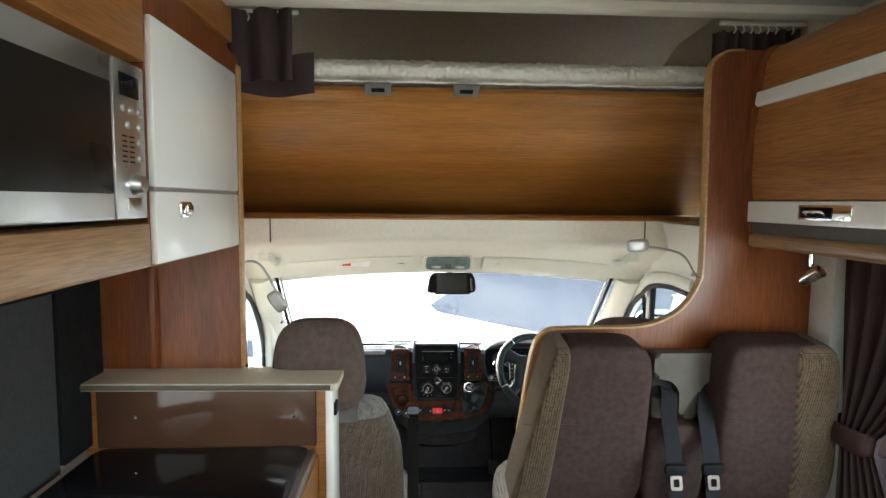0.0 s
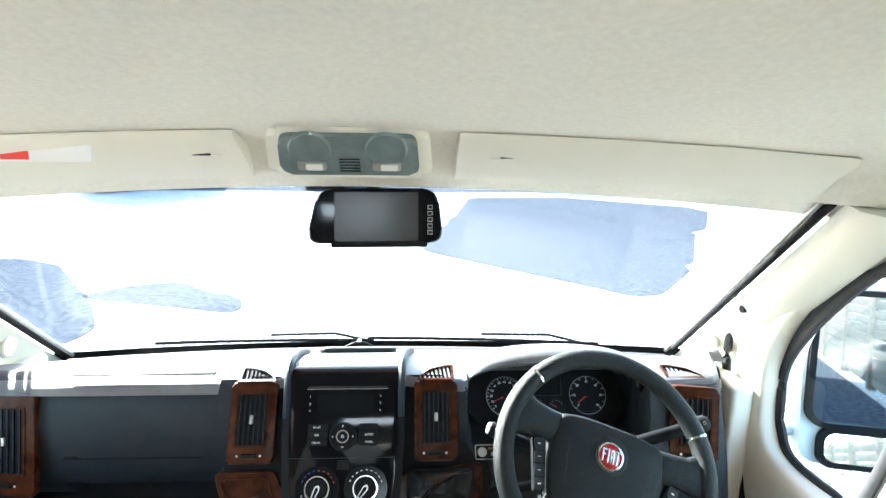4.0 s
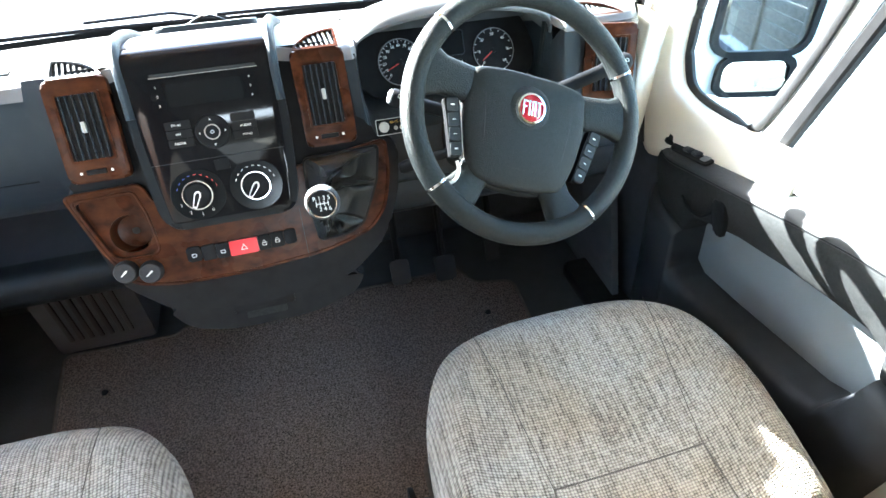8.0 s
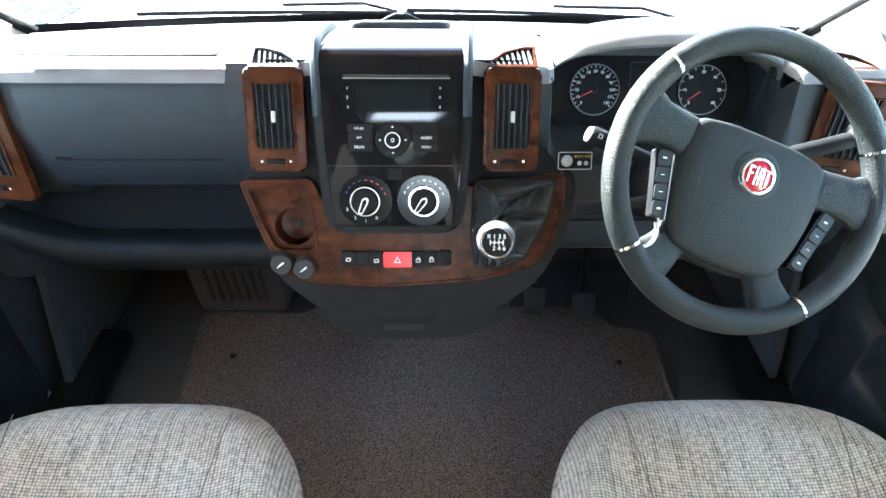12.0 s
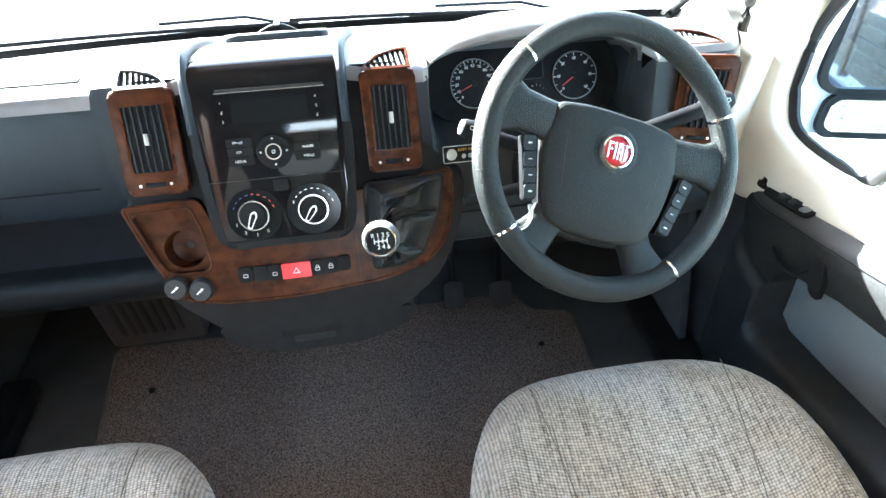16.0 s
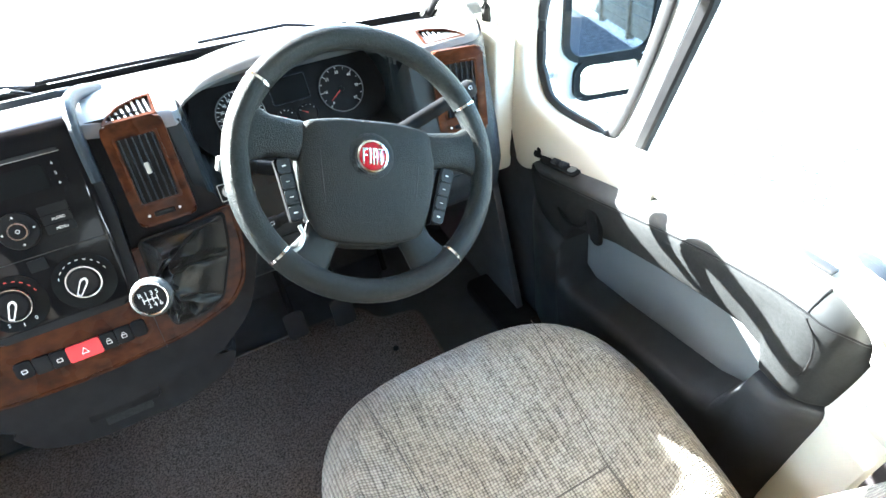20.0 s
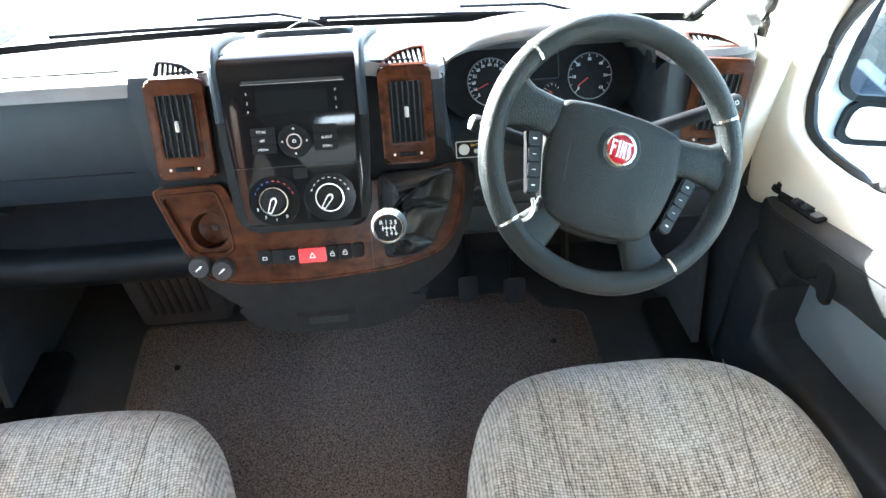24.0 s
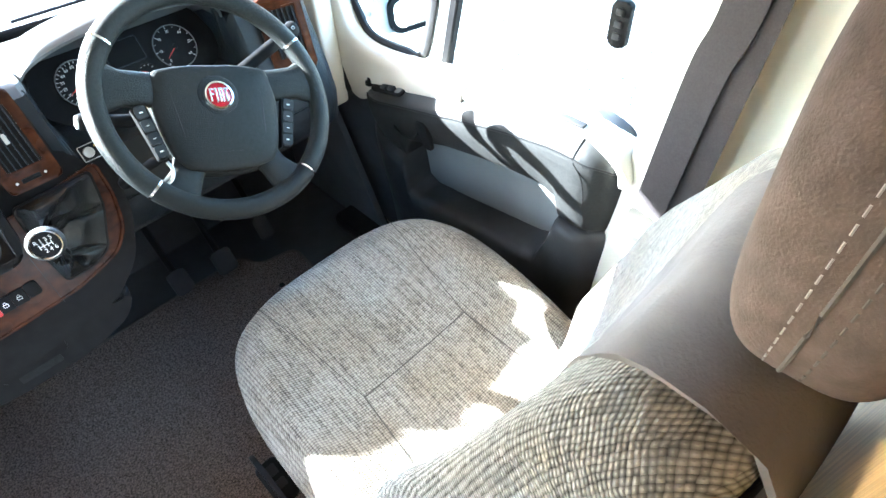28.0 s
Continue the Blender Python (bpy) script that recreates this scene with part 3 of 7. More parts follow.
def wall_with_window(name, x0, x1, win, label):
    """A side wall with one window opening cut through it."""
    y0, y1, z0, z1 = -2.5, 1.88, 0.08, 2.28
    a, b, c, d = win
    bm = join(rbox(x0, x1, y0, a, z0, z1, 0), rbox(x0, x1, b, y1, z0, z1, 0), rbox(x0, x1, a, b, z0, c, 0), rbox(x0, x1, a, b, d, z1, 0))
    return tagged(part(name, bm, WALL), label, "wall", kind="structure")


wall_with_window("wall_left", -1.12, -1.08, (0.45, 1.55, 0.97, 1.42), "pale vinyl side wall with the kitchen window")
wall_with_window("wall_right", 1.20, 1.24, (0.35, 1.42, 0.98, 1.55), "pale vinyl side wall with a curtained window")
for wx, y0, y1, z0, z1, nm in ((-1.10, 0.45, 1.55, 0.97, 1.42, "window_1"), (1.22, 0.35, 1.42, 0.98, 1.55, "window_2")):
    w = tagged(new(nm), "framed acrylic side window", "window", kind="structure")
    m = axes((wx, (y0 + y1) / 2, (z0 + z1) / 2), (0, 1, 0), (0, 0, 1), (1, 0, 0))
    part("window_frame", ring(rrect(y1 - y0, z1 - z0, 0.04), rrect(y1 - y0 - 0.06, z1 - z0 - 0.06, 0.03), 0.05, m @ at(0, 0, -0.025)), BLACK, w)
    p = part("pane", slab(rrect(y1 - y0 - 0.06, z1 - z0 - 0.06, 0.03), 0.006, 0, 1, m), TINT, w)
    p.visible_shadow = False
# ceilings
cl = join(rbox(-1.12, 1.26, -2.5, -1.85, 2.26, 2.30, 0), rbox(-1.12, -0.25, -1.85, -1.15, 2.26, 2.30, 0), rbox(0.45, 1.26, -1.85, -1.15, 2.26, 2.30, 0), rbox(-1.12, 1.26, -1.15, 1.72, 2.26, 2.30, 0))
tagged(part("ceiling", cl, CEILING), "pale vinyl living area ceiling with an added, unseen roof opening", "ceiling", kind="structure")
# over-cab bed space: lining above and round the raised bed
lr = [[(x, y, z) for x in (-1.1, -0.6, 0.1, 0.8, 1.22)] for y, z in ((1.72, 2.26), (1.76, 2.42), (2.2, 2.50), (2.8, 2.46), (3.2, 2.3), (3.45, 2.0), (3.5, 1.62))]
tagged(part("ceiling_luton", thickened(lr, (0, 0, 0.04)), LUTON), "grey cloth lining of the over-cab bed space", "ceiling", kind="structure")
for nm, x, y0 in (("wall_luton_left", -1.1, 1.9), ("wall_luton_right", 1.18, 1.70)):
    wallbox(nm, "grey cloth side wall of the over-cab bed space", x, x + 0.04, y0, 3.52, 1.5, 2.5, LUTON)
tagged(part("trim_ceiling_edge", rbox(-1.08, 1.2, 1.66, 1.72, 2.235, 2.262, 0.006), CREAM), "pale trim along the front of the ceiling", "trim", kind="structure")
tagged(part("floor_luton", rbox(-0.93, 1.01, 2.25, 3.5, 1.605, 1.625, 0.004), OAK_X), "wooden floor under the raised over-cab bed", "floor", kind="structure")

# headliner: from the windscreen's top edge back to the rear beam
def bow(x, k):
    return k * ((x - XC) / 0.9) ** 2


HX = [-0.96 + 2.0 * k / 16 for k in range(17)]
PROF = ((2.87, 1.315), (2.84, 1.338), (2.79, 1.345), (2.76, 1.395), (2.66, 1.425), (2.5, 1.455), (2.34, 1.49), (2.24, 1.515), (2.185, 1.535), (2.18, 1.56), (2.18, 1.606))
hr = [[(x, y - bow(x, 0.10 if y > 2.5 else 0.0), z - bow(x, 0.045 if z < 1.6 else 0.0)) for x in HX] for y, z in PROF]
tagged(part("ceiling_cab", thickened(hr, (0, 0.04, 0.004)), LINER, sharp=60), "cream cloth cab headliner with a deep rear beam", "ceiling", kind="structure")
tagged(part("trim_beam_top", rbox(-0.98, 1.06, 2.175, 2.27, 1.606, 1.614, 0.002), OAK_X), "thin wooden ledge on the cab beam", "trim", kind="structure")
for k, x in enumerate((-0.667, 0.79)):
    tagged(part(f"trim_beam_joint_{k + 1}", rbox(x - 0.002, x + 0.002, 2.1755, 2.179, 1.515, 1.605, 0), SEAM), "joint in the cab beam", "trim", kind="structure")

# windscreen
def ws(x, t):
    """A point of the windscreen: x across, t from its foot to its top."""
    e = ((x - XC) / 0.88) ** 2
    return (XC + (x - XC) * (1 - 0.05 * t), 3.47 - 0.60 * t - 0.13 * e, 0.775 + 0.55 * t - 0.02 * e * t + 0.02 * e * (1 - t))


WX = [XC - 0.90 + 1.80 * k / 20 for k in range(21)]
w3 = tagged(new("window_windscreen"), "large raked windscreen with a black band at its foot", "window", kind="structure")
p = part("pane", thickened([[ws(x, t) for x in WX] for t in (0, 0.25, 0.5, 0.75, 1.0)], (0, 0.004, 0.004)), GLASS, w3)
p.visible_shadow = False
part("black_band", thickened([[ws(x, t) for x in WX] for t in (-0.06, 0.022)], (0, 0.002, -0.003)), BLACK, w3)
part("seal", sweep([ws(XC - 0.872, t / 8) for t in range(9)], 0.008, 0.010), BLACK, w3)
part("seal", sweep([ws(XC + 0.872, t / 8) for t in range(9)], 0.008, 0.010), BLACK, w3)
for sx in (-1, 1):
    part("seal_strip", sweep([Vector(ws(XC + sx * 0.852, t / 8)) + Vector((0, -0.004, 0)) for t in range(9)], 0.005, 0.006), SILVER, w3)
for x0, x1, t0, t1 in ((-0.62, 0.02, -0.035, -0.002), (0.0, 0.72, -0.035, -0.012)):
    wp = thing("windscreen_wiper", "black windscreen wiper resting at the foot of the glass", "wiper", "wipers")
    pts = [Vector(ws(x0 + (x1 - x0) * k / 10, t1 + (t0 - t1) * k / 10 + 0.01)) + Vector((0, 0.028, 0.006)) for k in range(11)]
    part("blade", sweep(pts, 0.004, 0.005), BLACK, wp)
    part("arm", sweep([pts[5] + Vector((0, 0.012, 0.014)), pts[8] + Vector((0, 0.03, 0.012)), pts[10] + Vector((0.02, 0.05, -0.03))], 0.006, 0.004), BLACK, wp)


# ---- doors and pillars, one side mirrored from the other ----
def side_of(s):
    """Right is s = 1; the left door mirrors it about the middle of the cab."""
    return lambda x, y, z: (XC + s * (x - XC), y, z)


def along(pts, y):
    """A height read off a run of (y, z) pairs."""
    for (y0, z0), (y1, z1) in zip(pts, pts[1:]):
        if y <= y1 + 1e-9:
            return z0 + (z1 - z0) * (y - y0) / (y1 - y0)
    return pts[-1][1]


def cab_side(s, n):
    q = side_of(s)
    word = "driver" if s > 0 else "passenger"
    # pillar beside the windscreen
    foot, head = ws(XC + 0.9, 0.0), ws(XC + 0.9, 1.0)
    rows = []
    for t in [k / 8 for k in range(-1, 9)]:
        c = Vector(ws(XC + 0.9, t))
        w = 0.10 - 0.03 * t
        rows.append([q(*(c + Vector(o))) for o in ((-0.012, -0.006, 0.0), (-0.005, -0.03, -0.01), (0.03, -w, -0.02), (0.07, -w - 0.02, -0.015), (0.10, -w + 0.01, 0.0), (0.09, 0.05, 0.02), (0.02, 0.03, 0.015))])
    pl = tagged(part(f"trim_pillar_{n}", loft(rows, True, True), CREAM), f"cream pillar trim on the {word} side", "pillar", kind="structure")
    # pillar catch
    c = Vector(q(0.935, 3.04, 1.03))
    catch = thing("blind_catch", "small black blind catch on the windscreen pillar", "catch", "pillar catches")
    part("base", rbox(c.x - 0.014, c.x + 0.014, c.y - 0.02, c.y + 0.02, c.z - 0.012, c.z + 0.012, 0.006), BLACK, catch)
    for o in (-0.011, 0.011):
        part("clip", lathe([(0.004, 0), (0.008, 0.0), (0.009, 0.012), (0.004, 0.014)], 12, Matrix.Translation((c.x - s * 0.012, c.y + o, c.z + o * 0.8)) @ Matrix.Rotation(radians(-90 * s), 4, "Y")), DARK, catch)
    # tweeter grille low on the pillar
    tw = thing("pillar_speaker", "round cream speaker grille on the pillar foot", "speaker", "pillar speakers")
    tm = axes(q(0.925, 3.165, 0.895), (0, 1, 0.2), (0, 0.15, 1), (-s, -0.3, 0.1))
    part("grille", lathe([(0.0015, 0.004), (0.026, 0.004), (0.03, 0.0), (0.03, -0.01)], 20, tm), CREAM, tw)
    # door: lower panel, frame round the glass, glass
    d = tagged(new(f"door_{n}"), f"closed {word} door with grey cloth, a pocket and an armrest ledge", "door", kind="structure")
    # ledge, cloth band, pocket and the dark lip round it
    edge = ((2.165, 0.662), (2.20, 0.692), (2.243, 0.703), (2.30, 0.702), (2.41, 0.685), (2.50, 0.664), (2.63, 0.631), (2.75, 0.602), (2.86, 0.574), (2.94, 0.555))
    cloth_foot = ((2.165, 0.50), (2.275, 0.52), (2.29, 0.563), (2.33, 0.577), (2.40, 0.571), (2.50, 0.556), (2.62, 0.531), (2.71, 0.499), (2.75, 0.482), (2.77, 0.43), (2.94, 0.45))
    lip_top = ((2.165, 0.50), (2.275, 0.52), (2.29, 0.45), (2.315, 0.385), (2.36, 0.366), (2.45, 0.352), (2.60, 0.328), (2.72, 0.314), (2.755, 0.330), (2.77, 0.43), (2.94, 0.45))
    ys = sorted({2.165 + 0.775 * k / 48 for k in range(49)} | {p[0] for p in cloth_foot + lip_top})
    top_rows, cloth_rows, lip_rows = [], [], []
    for y in ys:
        zt, zc, zl = along(edge, y), along(cloth_foot, y), along(lip_top, y)
        o = 0.05 * max(0, (y - 2.82) / 0.12) ** 2 + 0.075 * max(0, (2.245 - y) / 0.08) ** 2.4
        top_rows.append([q(min(x + o, 1.035), y, z) for x, z in ((1.035, zt + 0.052), (1.0, zt + 0.045), (0.972, zt + 0.038), (0.946, zt + 0.027), (0.929, zt + 0.013), (0.9215, zt + 0.002), (0.922, zt - 0.002))])
        cloth_rows.append([q(min(x + o, 1.04), y, z) for x, z in ((0.9215, zt - 0.001), (0.919, zt - 0.006), (0.9195, zt - 0.025), (0.925, zt + (zc - zt) * 0.45), (0.936, zt + (zc - zt) * 0.75), (0.945, zc + 0.012), (0.951, zc + 0.003), (0.960, zc), (1.025, zc - 0.004))])
        lip_rows.append([q(min(x + o, 1.04), y, z) for x, z in ((1.025, zl + 0.004), (0.960, zl), (0.950, zl - 0.001), (0.940, zl - 0.005), (0.932, zl - 0.016), (0.930, zl - 0.035), (0.937, zl - 0.10), (0.952, 0.5 * zl), (0.965, 0.06), (1.0, 0.03))])
    part("ledge", loft(top_rows), DOOR_PLASTIC, d, "dark grey grained armrest ledge", sharp=70)
    part("cloth_panel", loft(cloth_rows), DOOR_GREY, d, "dark grey cloth band", sharp=70)
    part("lower_panel", loft(lip_rows), DOOR_BLACK, d, "black lower panel with a lip under the pocket", sharp=70)
    part("ledge_seam", sweep([Vector(r[5]) for r in top_rows], 0.0014, None, 6), BLACK, d)
    k = min(range(len(ys)), key=lambda i: abs(ys[i] - 2.243))
    part("ledge_joint", sweep([Vector(p) + Vector((0, 0, 0.0006)) for p in top_rows[k][1:]], 0.0014, None, 6), BLACK, d)
    part("cloth_joint", sweep(smooth_path([q(0.9195, 2.243, 0.698), q(0.921, 2.222, 0.672), q(0.927, 2.214, 0.63), q(0.936, 2.217, 0.59), q(0.944, 2.23, 0.555)], 5), 0.0015, None, 6), BLACK, d)
    po = rounded([(2.275, 0.32), (2.80, 0.28), (2.80, 0.50), (2.66, 0.56), (2.275, 0.62)], 0.02)
    part("pocket", slab(po, 0.010, 0.003, 2, axes(q(1.030, 0, 0), (0, 1, 0), (0, 0, 1), (-s, 0, 0))), POCKET, d, "pale grey plastic door pocket")
    hb = part("handle_recess", sweep(smooth_path([q(0.9225, 2.775, 0.535), q(0.921, 2.745, 0.522), q(0.921, 2.705, 0.530), q(0.921, 2.682, 0.556)], 5), 0.003, 0.0035, 8), BLACK, d)
    part("lever", slab(rounded([(2.69, 0.592), (2.655, 0.600), (2.638, 0.560), (2.632, 0.525), (2.665, 0.535)], 0.012), 0.012, 0.004, 3, axes(q(0.928, 0, 0), (0, 1, 0), (0, 0, 1), (-s, 0, 0))), BLACK, hb, "black door lever")
    spm = axes(q(0.953, 2.805, 0.6175), (0, 0.97, -0.25), (s * 0.91, -0.1, 0.41), (-s * 0.42, 0.22, 0.88))
    sw = part("switch_panel", slab(rounded([(-0.060, -0.022), (0.068, -0.018), (0.075, 0.012), (0.05, 0.026), (-0.055, 0.024)], 0.012), 0.006, 0.002, 2, spm), BLACK, d)
    for o in (0.0, 0.028):
        part("switch", slab(rrect(0.024, 0.024, 0.005), 0.005, 0.002, 2, spm @ at(-0.010 + o, 0.0, 0.006)), DASH, sw)
    part("switch_label", slab(rrect(0.018, 0.030, 0.004), 0.002, 0.0006, 1, spm @ at(-0.040, 0.0, 0.006)), POCKET, sw)
    # frame round the side glass
    top = [q(1.03, 3.03, 0.80), q(1.03, 3.0, 0.98), q(1.02, 2.88, 1.13), q(1.01, 2.70, 1.25), q(1.0, 2.55, 1.325), q(1.0, 2.35, 1.355), q(1.0, 2.15, 1.35)]
    part("frame_top", sweep(smooth_path(top, 6), 0.035, 0.03, 12, power=3), CREAM, d)
    seal = [q(1.0, 2.985, 0.78), q(1.0, 2.965, 0.95), q(0.99, 2.84, 1.12), q(0.985, 2.68, 1.215), q(0.975, 2.54, 1.29), q(0.975, 2.35, 1.32), q(0.975, 2.15, 1.315)]
    part("seal", sweep(smooth_path(seal, 6), 0.007, 0.012, 8), DARK, d)
    inner = smooth_path([(0, 2.80, 1.17), (0, 2.90, 1.075), (0, 2.975, 0.94), (0, 2.98, 0.80), (0, 2.955, 0.725), (0, 2.90, 0.697), (0, 2.80, 0.697), (0, 2.69, 0.715), (0, 2.565, 0.735)], 6)
    outer = smooth_path([(0, 2.87, 1.22), (0, 3.02, 1.06), (0, 3.10, 0.91), (0, 3.085, 0.775), (0, 3.04, 0.65), (0, 2.985, 0.52), (0, 2.87, 0.565), (0, 2.72, 0.622), (0, 2.565, 0.66)], 6)
    rows = []
    for i, o in zip(inner, outer):
        rows.append([q(x, i.y + (o.y - i.y) * f, i.z + (o.z - i.z) * f) for f, x in ((0.0, 1.0), (0.0, 0.964), (0.06, 0.955), (0.2, 0.950), (0.8, 0.950), (0.94, 0.955), (1.0, 0.964), (1.0, 1.0))])
    part("quarter_trim", loft(rows, True, True), CREAM, d, "broad cream trim round the quarter light", sharp=60)
    part("front_seal", sweep(smooth_path([q(0.955, 2.995, 0.54), q(0.952, 3.03, 0.645), q(0.947, 3.095, 0.77), q(0.943, 3.115, 0.91), q(0.94, 3.03, 1.07), q(0.94, 2.87, 1.235)], 6), 0.010, 0.012, 8), DARK, d)
    part("dash_end_trim", rbox(*sorted((q(0.898, 0, 0)[0], q(0.953, 0, 0)[0])), 3.0, 3.26, 0.50, 0.835, 0.012, 3), CREAM, d, "cream trim beside the dashboard end")
    part("mirror_knob", lathe([(0.001, 0.016), (0.010, 0.015), (0.012, 0.004), (0.017, 0.002), (0.018, -0.004)], 18, at(*q(0.958, 2.893, 0.600))), BLACK, d)
    part("sill_cap", sweep(smooth_path([q(1.0, 2.575, 0.690), q(1.0, 2.40, 0.722), q(1.0, 2.27, 0.738), q(1.0, 2.19, 0.715), q(1.005, 2.165, 0.66)], 6), 0.046, 0.014, 12, power=3), CREAM, d, "pale strip below the glass")
    part("lock_slot", rbox(*sorted((q(0.955, 0, 0)[0], q(0.972, 0, 0)[0])), 2.255, 2.325, 0.748, 0.755, 0.002), DARK, d)
    part("glass_divider", sweep([q(1.01, 2.665, 0.70), q(1.005, 2.59, 1.0), q(0.998, 2.55, 1.30)], 0.012, 0.012, 8, up=(0, 1, 0), power=4), BLACK, d)
    part("divider_strip", sweep([q(1.012, 2.70, 0.70), q(1.007, 2.63, 1.0), q(1.0, 2.59, 1.29)], 0.008, 0.022, 8, up=(0, 1, 0), power=4), POCKET, d)
    part("quarter_seal", sweep(smooth_path([q(1.0, 2.975, 0.77), q(1.0, 2.97, 0.92), q(0.995, 2.84, 1.10), q(0.99, 2.70, 1.22), q(0.995, 2.64, 1.20), q(1.0, 2.665, 0.95), q(1.005, 2.73, 0.72), q(1.005, 2.80, 0.697), q(1.0, 2.92, 0.703), q(1.0, 2.975, 0.77)], 6), 0.010, 0.013, 8), DARK, d)
    gl = part("pane", loft([[q(1.015, 3.0, 0.70), q(1.015, 2.6, 0.70), q(1.015, 2.1, 0.78)], [q(1.012, 2.88, 1.0), q(1.01, 2.58, 1.05), q(1.01, 2.1, 1.05)], [q(1.0, 2.62, 1.29), q(0.998, 2.5, 1.33), q(0.998, 2.1, 1.34)]]), TINT, d)
    gl.visible_shadow = False
    # rear door pillar and the lining behind the seat
    b = tagged(part(f"wall_cab_{n}", rbox(*sorted((q(1.03, 0, 0)[0], q(1.07, 0, 0)[0])), 1.88, 2.12, 0.0, 1.56, 0.01), CREAM), f"cream lining behind the {word} seat", "wall", kind="structure")
    tagged(part(f"trim_door_pillar_{n}", sweep(smooth_path([q(1.025, 2.14, 0.0), q(1.025, 2.14, 0.4), q(1.025, 2.12, 0.72), q(1.02, 2.09, 1.0), q(1.0, 2.07, 1.35), q(0.99, 2.07, 1.5)], 6), 0.04, 0.055, 12, up=(0, 1, 0), power=3.5), CREAM), f"cream door pillar on the {word} side", "pillar", kind="structure")
    tagged(part(f"trim_roof_side_{n}", loft([[q(x, y, z) for x, z in ((0.99, 1.33), (0.98, 1.38), (0.95, 1.43), (0.9, 1.47), (0.86, 1.6), (1.1, 1.62))] for y in (1.88, 2.0, 2.18, 2.5, 2.75, 2.88)]), LINER), "cream cloth roof side", "ceiling", kind="structure")
    tagged(part(f"trim_sill_{n}", rbox(*sorted((q(0.86, 0, 0)[0], q(0.985, 0, 0)[0])), 2.0, 3.1, 0.0, 0.06, 0.02), BLACK), "black plastic door sill", "sill", kind="structure")
    tagged(part(f"trim_kick_{n}", slab(rounded([(2.9, 0.02), (3.42, 0.02), (3.42, 0.45), (3.08, 0.45)], 0.03), 0.02, 0.005, 2, axes(q(0.955, 0, 0), (0, 1, 0), (0, 0, 1), (-s, 0, 0))), KICK), "grey kick panel in the footwell", "panel", kind="structure")
    tagged(part(f"wall_footwell_{n}", rbox(*sorted((q(0.99, 0, 0)[0], q(1.06, 0, 0)[0])), 2.9, 3.42, -0.05, 0.64, 0.0), FOOTWELL_BOUNCE), "black footwell side", "wall", kind="structure")
    # grab handle on the roof side
    gh = thing("grab_handle", "cream grab handle above the door", "handle", "grab handles")
    part("bar", sweep(smooth_path([q(0.80, 2.33, 1.455), q(0.79, 2.36, 1.425), q(0.80, 2.45, 1.405), q(0.81, 2.54, 1.41), q(0.82, 2.57, 1.435)], 5), 0.012, 0.016, 10, power=3), CREAM, gh)
    for yy in (2.33, 2.57):
        part("mount", rbox(q(0.81, 0, 0)[0] - 0.022, q(0.81, 0, 0)[0] + 0.022, yy - 0.018, yy + 0.018, 1.425, 1.47, 0.008), CREAM, gh)
    # outside mirror
    mr = thing("door_mirror", f"tall two-glass mirror outside the {word} door", "mirror", "door mirrors")
    mm = Matrix.Translation(q(1.255, 3.05, 0.81)) @ Matrix.Rotation(radians(-14 * s), 4, "Z") @ Matrix.Rotation(radians(84), 4, "X")
    part("housing", slab(rounded([(-0.125, -0.205), (0.11, -0.215), (0.14, -0.10), (0.14, 0.2), (0.08, 0.27), (-0.1, 0.26), (-0.14, 0.15)], 0.045), -0.05, 0.0, 1, mm), VAN_WHITE, mr)
    part("rim", ring(rrect(0.25, 0.352, 0.05, 5, 0, 0.067), rrect(0.218, 0.324, 0.04, 5, 0, 0.067), 0.014, mm), BLACK, mr)
    part("lower_rim", ring(rrect(0.20, 0.105, 0.035, 5, 0.01, -0.158), rrect(0.168, 0.076, 0.025, 5, 0.01, -0.158), 0.014, mm), BLACK, mr)
    part("upper_glass", slab(rrect(0.220, 0.326, 0.04), 0.006, 0.002, 1, mm @ at(0, 0.067, 0.002)), MIRROR, mr)
    part("lower_glass", slab(rrect(0.170, 0.078, 0.025), 0.006, 0.002, 1, mm @ at(0.01, -0.158, 0.002) @ Matrix.Rotation(radians(-9), 4, "X")), MIRROR, mr)
    for z in (0.66, 0.98):
        part("arm", sweep([q(1.08, 3.10, z), q(1.15, 3.12, z), q(1.24, 3.14, z)], 0.018, 0.014, 8), VAN_WHITE, mr)
    return d


cab_side(1, 1)
cab_side(-1, 2)

# ---- cab: dashboard ----
DV, DN = Vector((0, 0.47, 0.883)).normalized(), Vector((0, -0.883, 0.47)).normalized()
DM = axes((0, 2.85, 0.70), (1, 0, 0), DV, DN)     # the console's face: x across, y up along it, z out of it
dash = thing("dashboard", "dark grey plastic dashboard with burr wood trim", "dashboard")


def dash_side(x):
    """Profile of the dashboard beside the console, from the face's foot over the top to the glass."""
    f = max(0.0, (abs(x - XC) - 0.62) / 0.28)
    return 0.05 * f * f


def end_turn(x):
    """How far the driver's end of the dashboard curves back towards the glass."""
    return 0.11 * max(0.0, (x - 0.800) / 0.088) ** 2.5


def recess(x):
    """1 where the dials sit back in the dashboard, 0 beside them."""
    f = max(0.0, min(1.0, (0.204 - abs(x - 0.466)) / 0.014))
    return f * f * (3 - 2 * f)


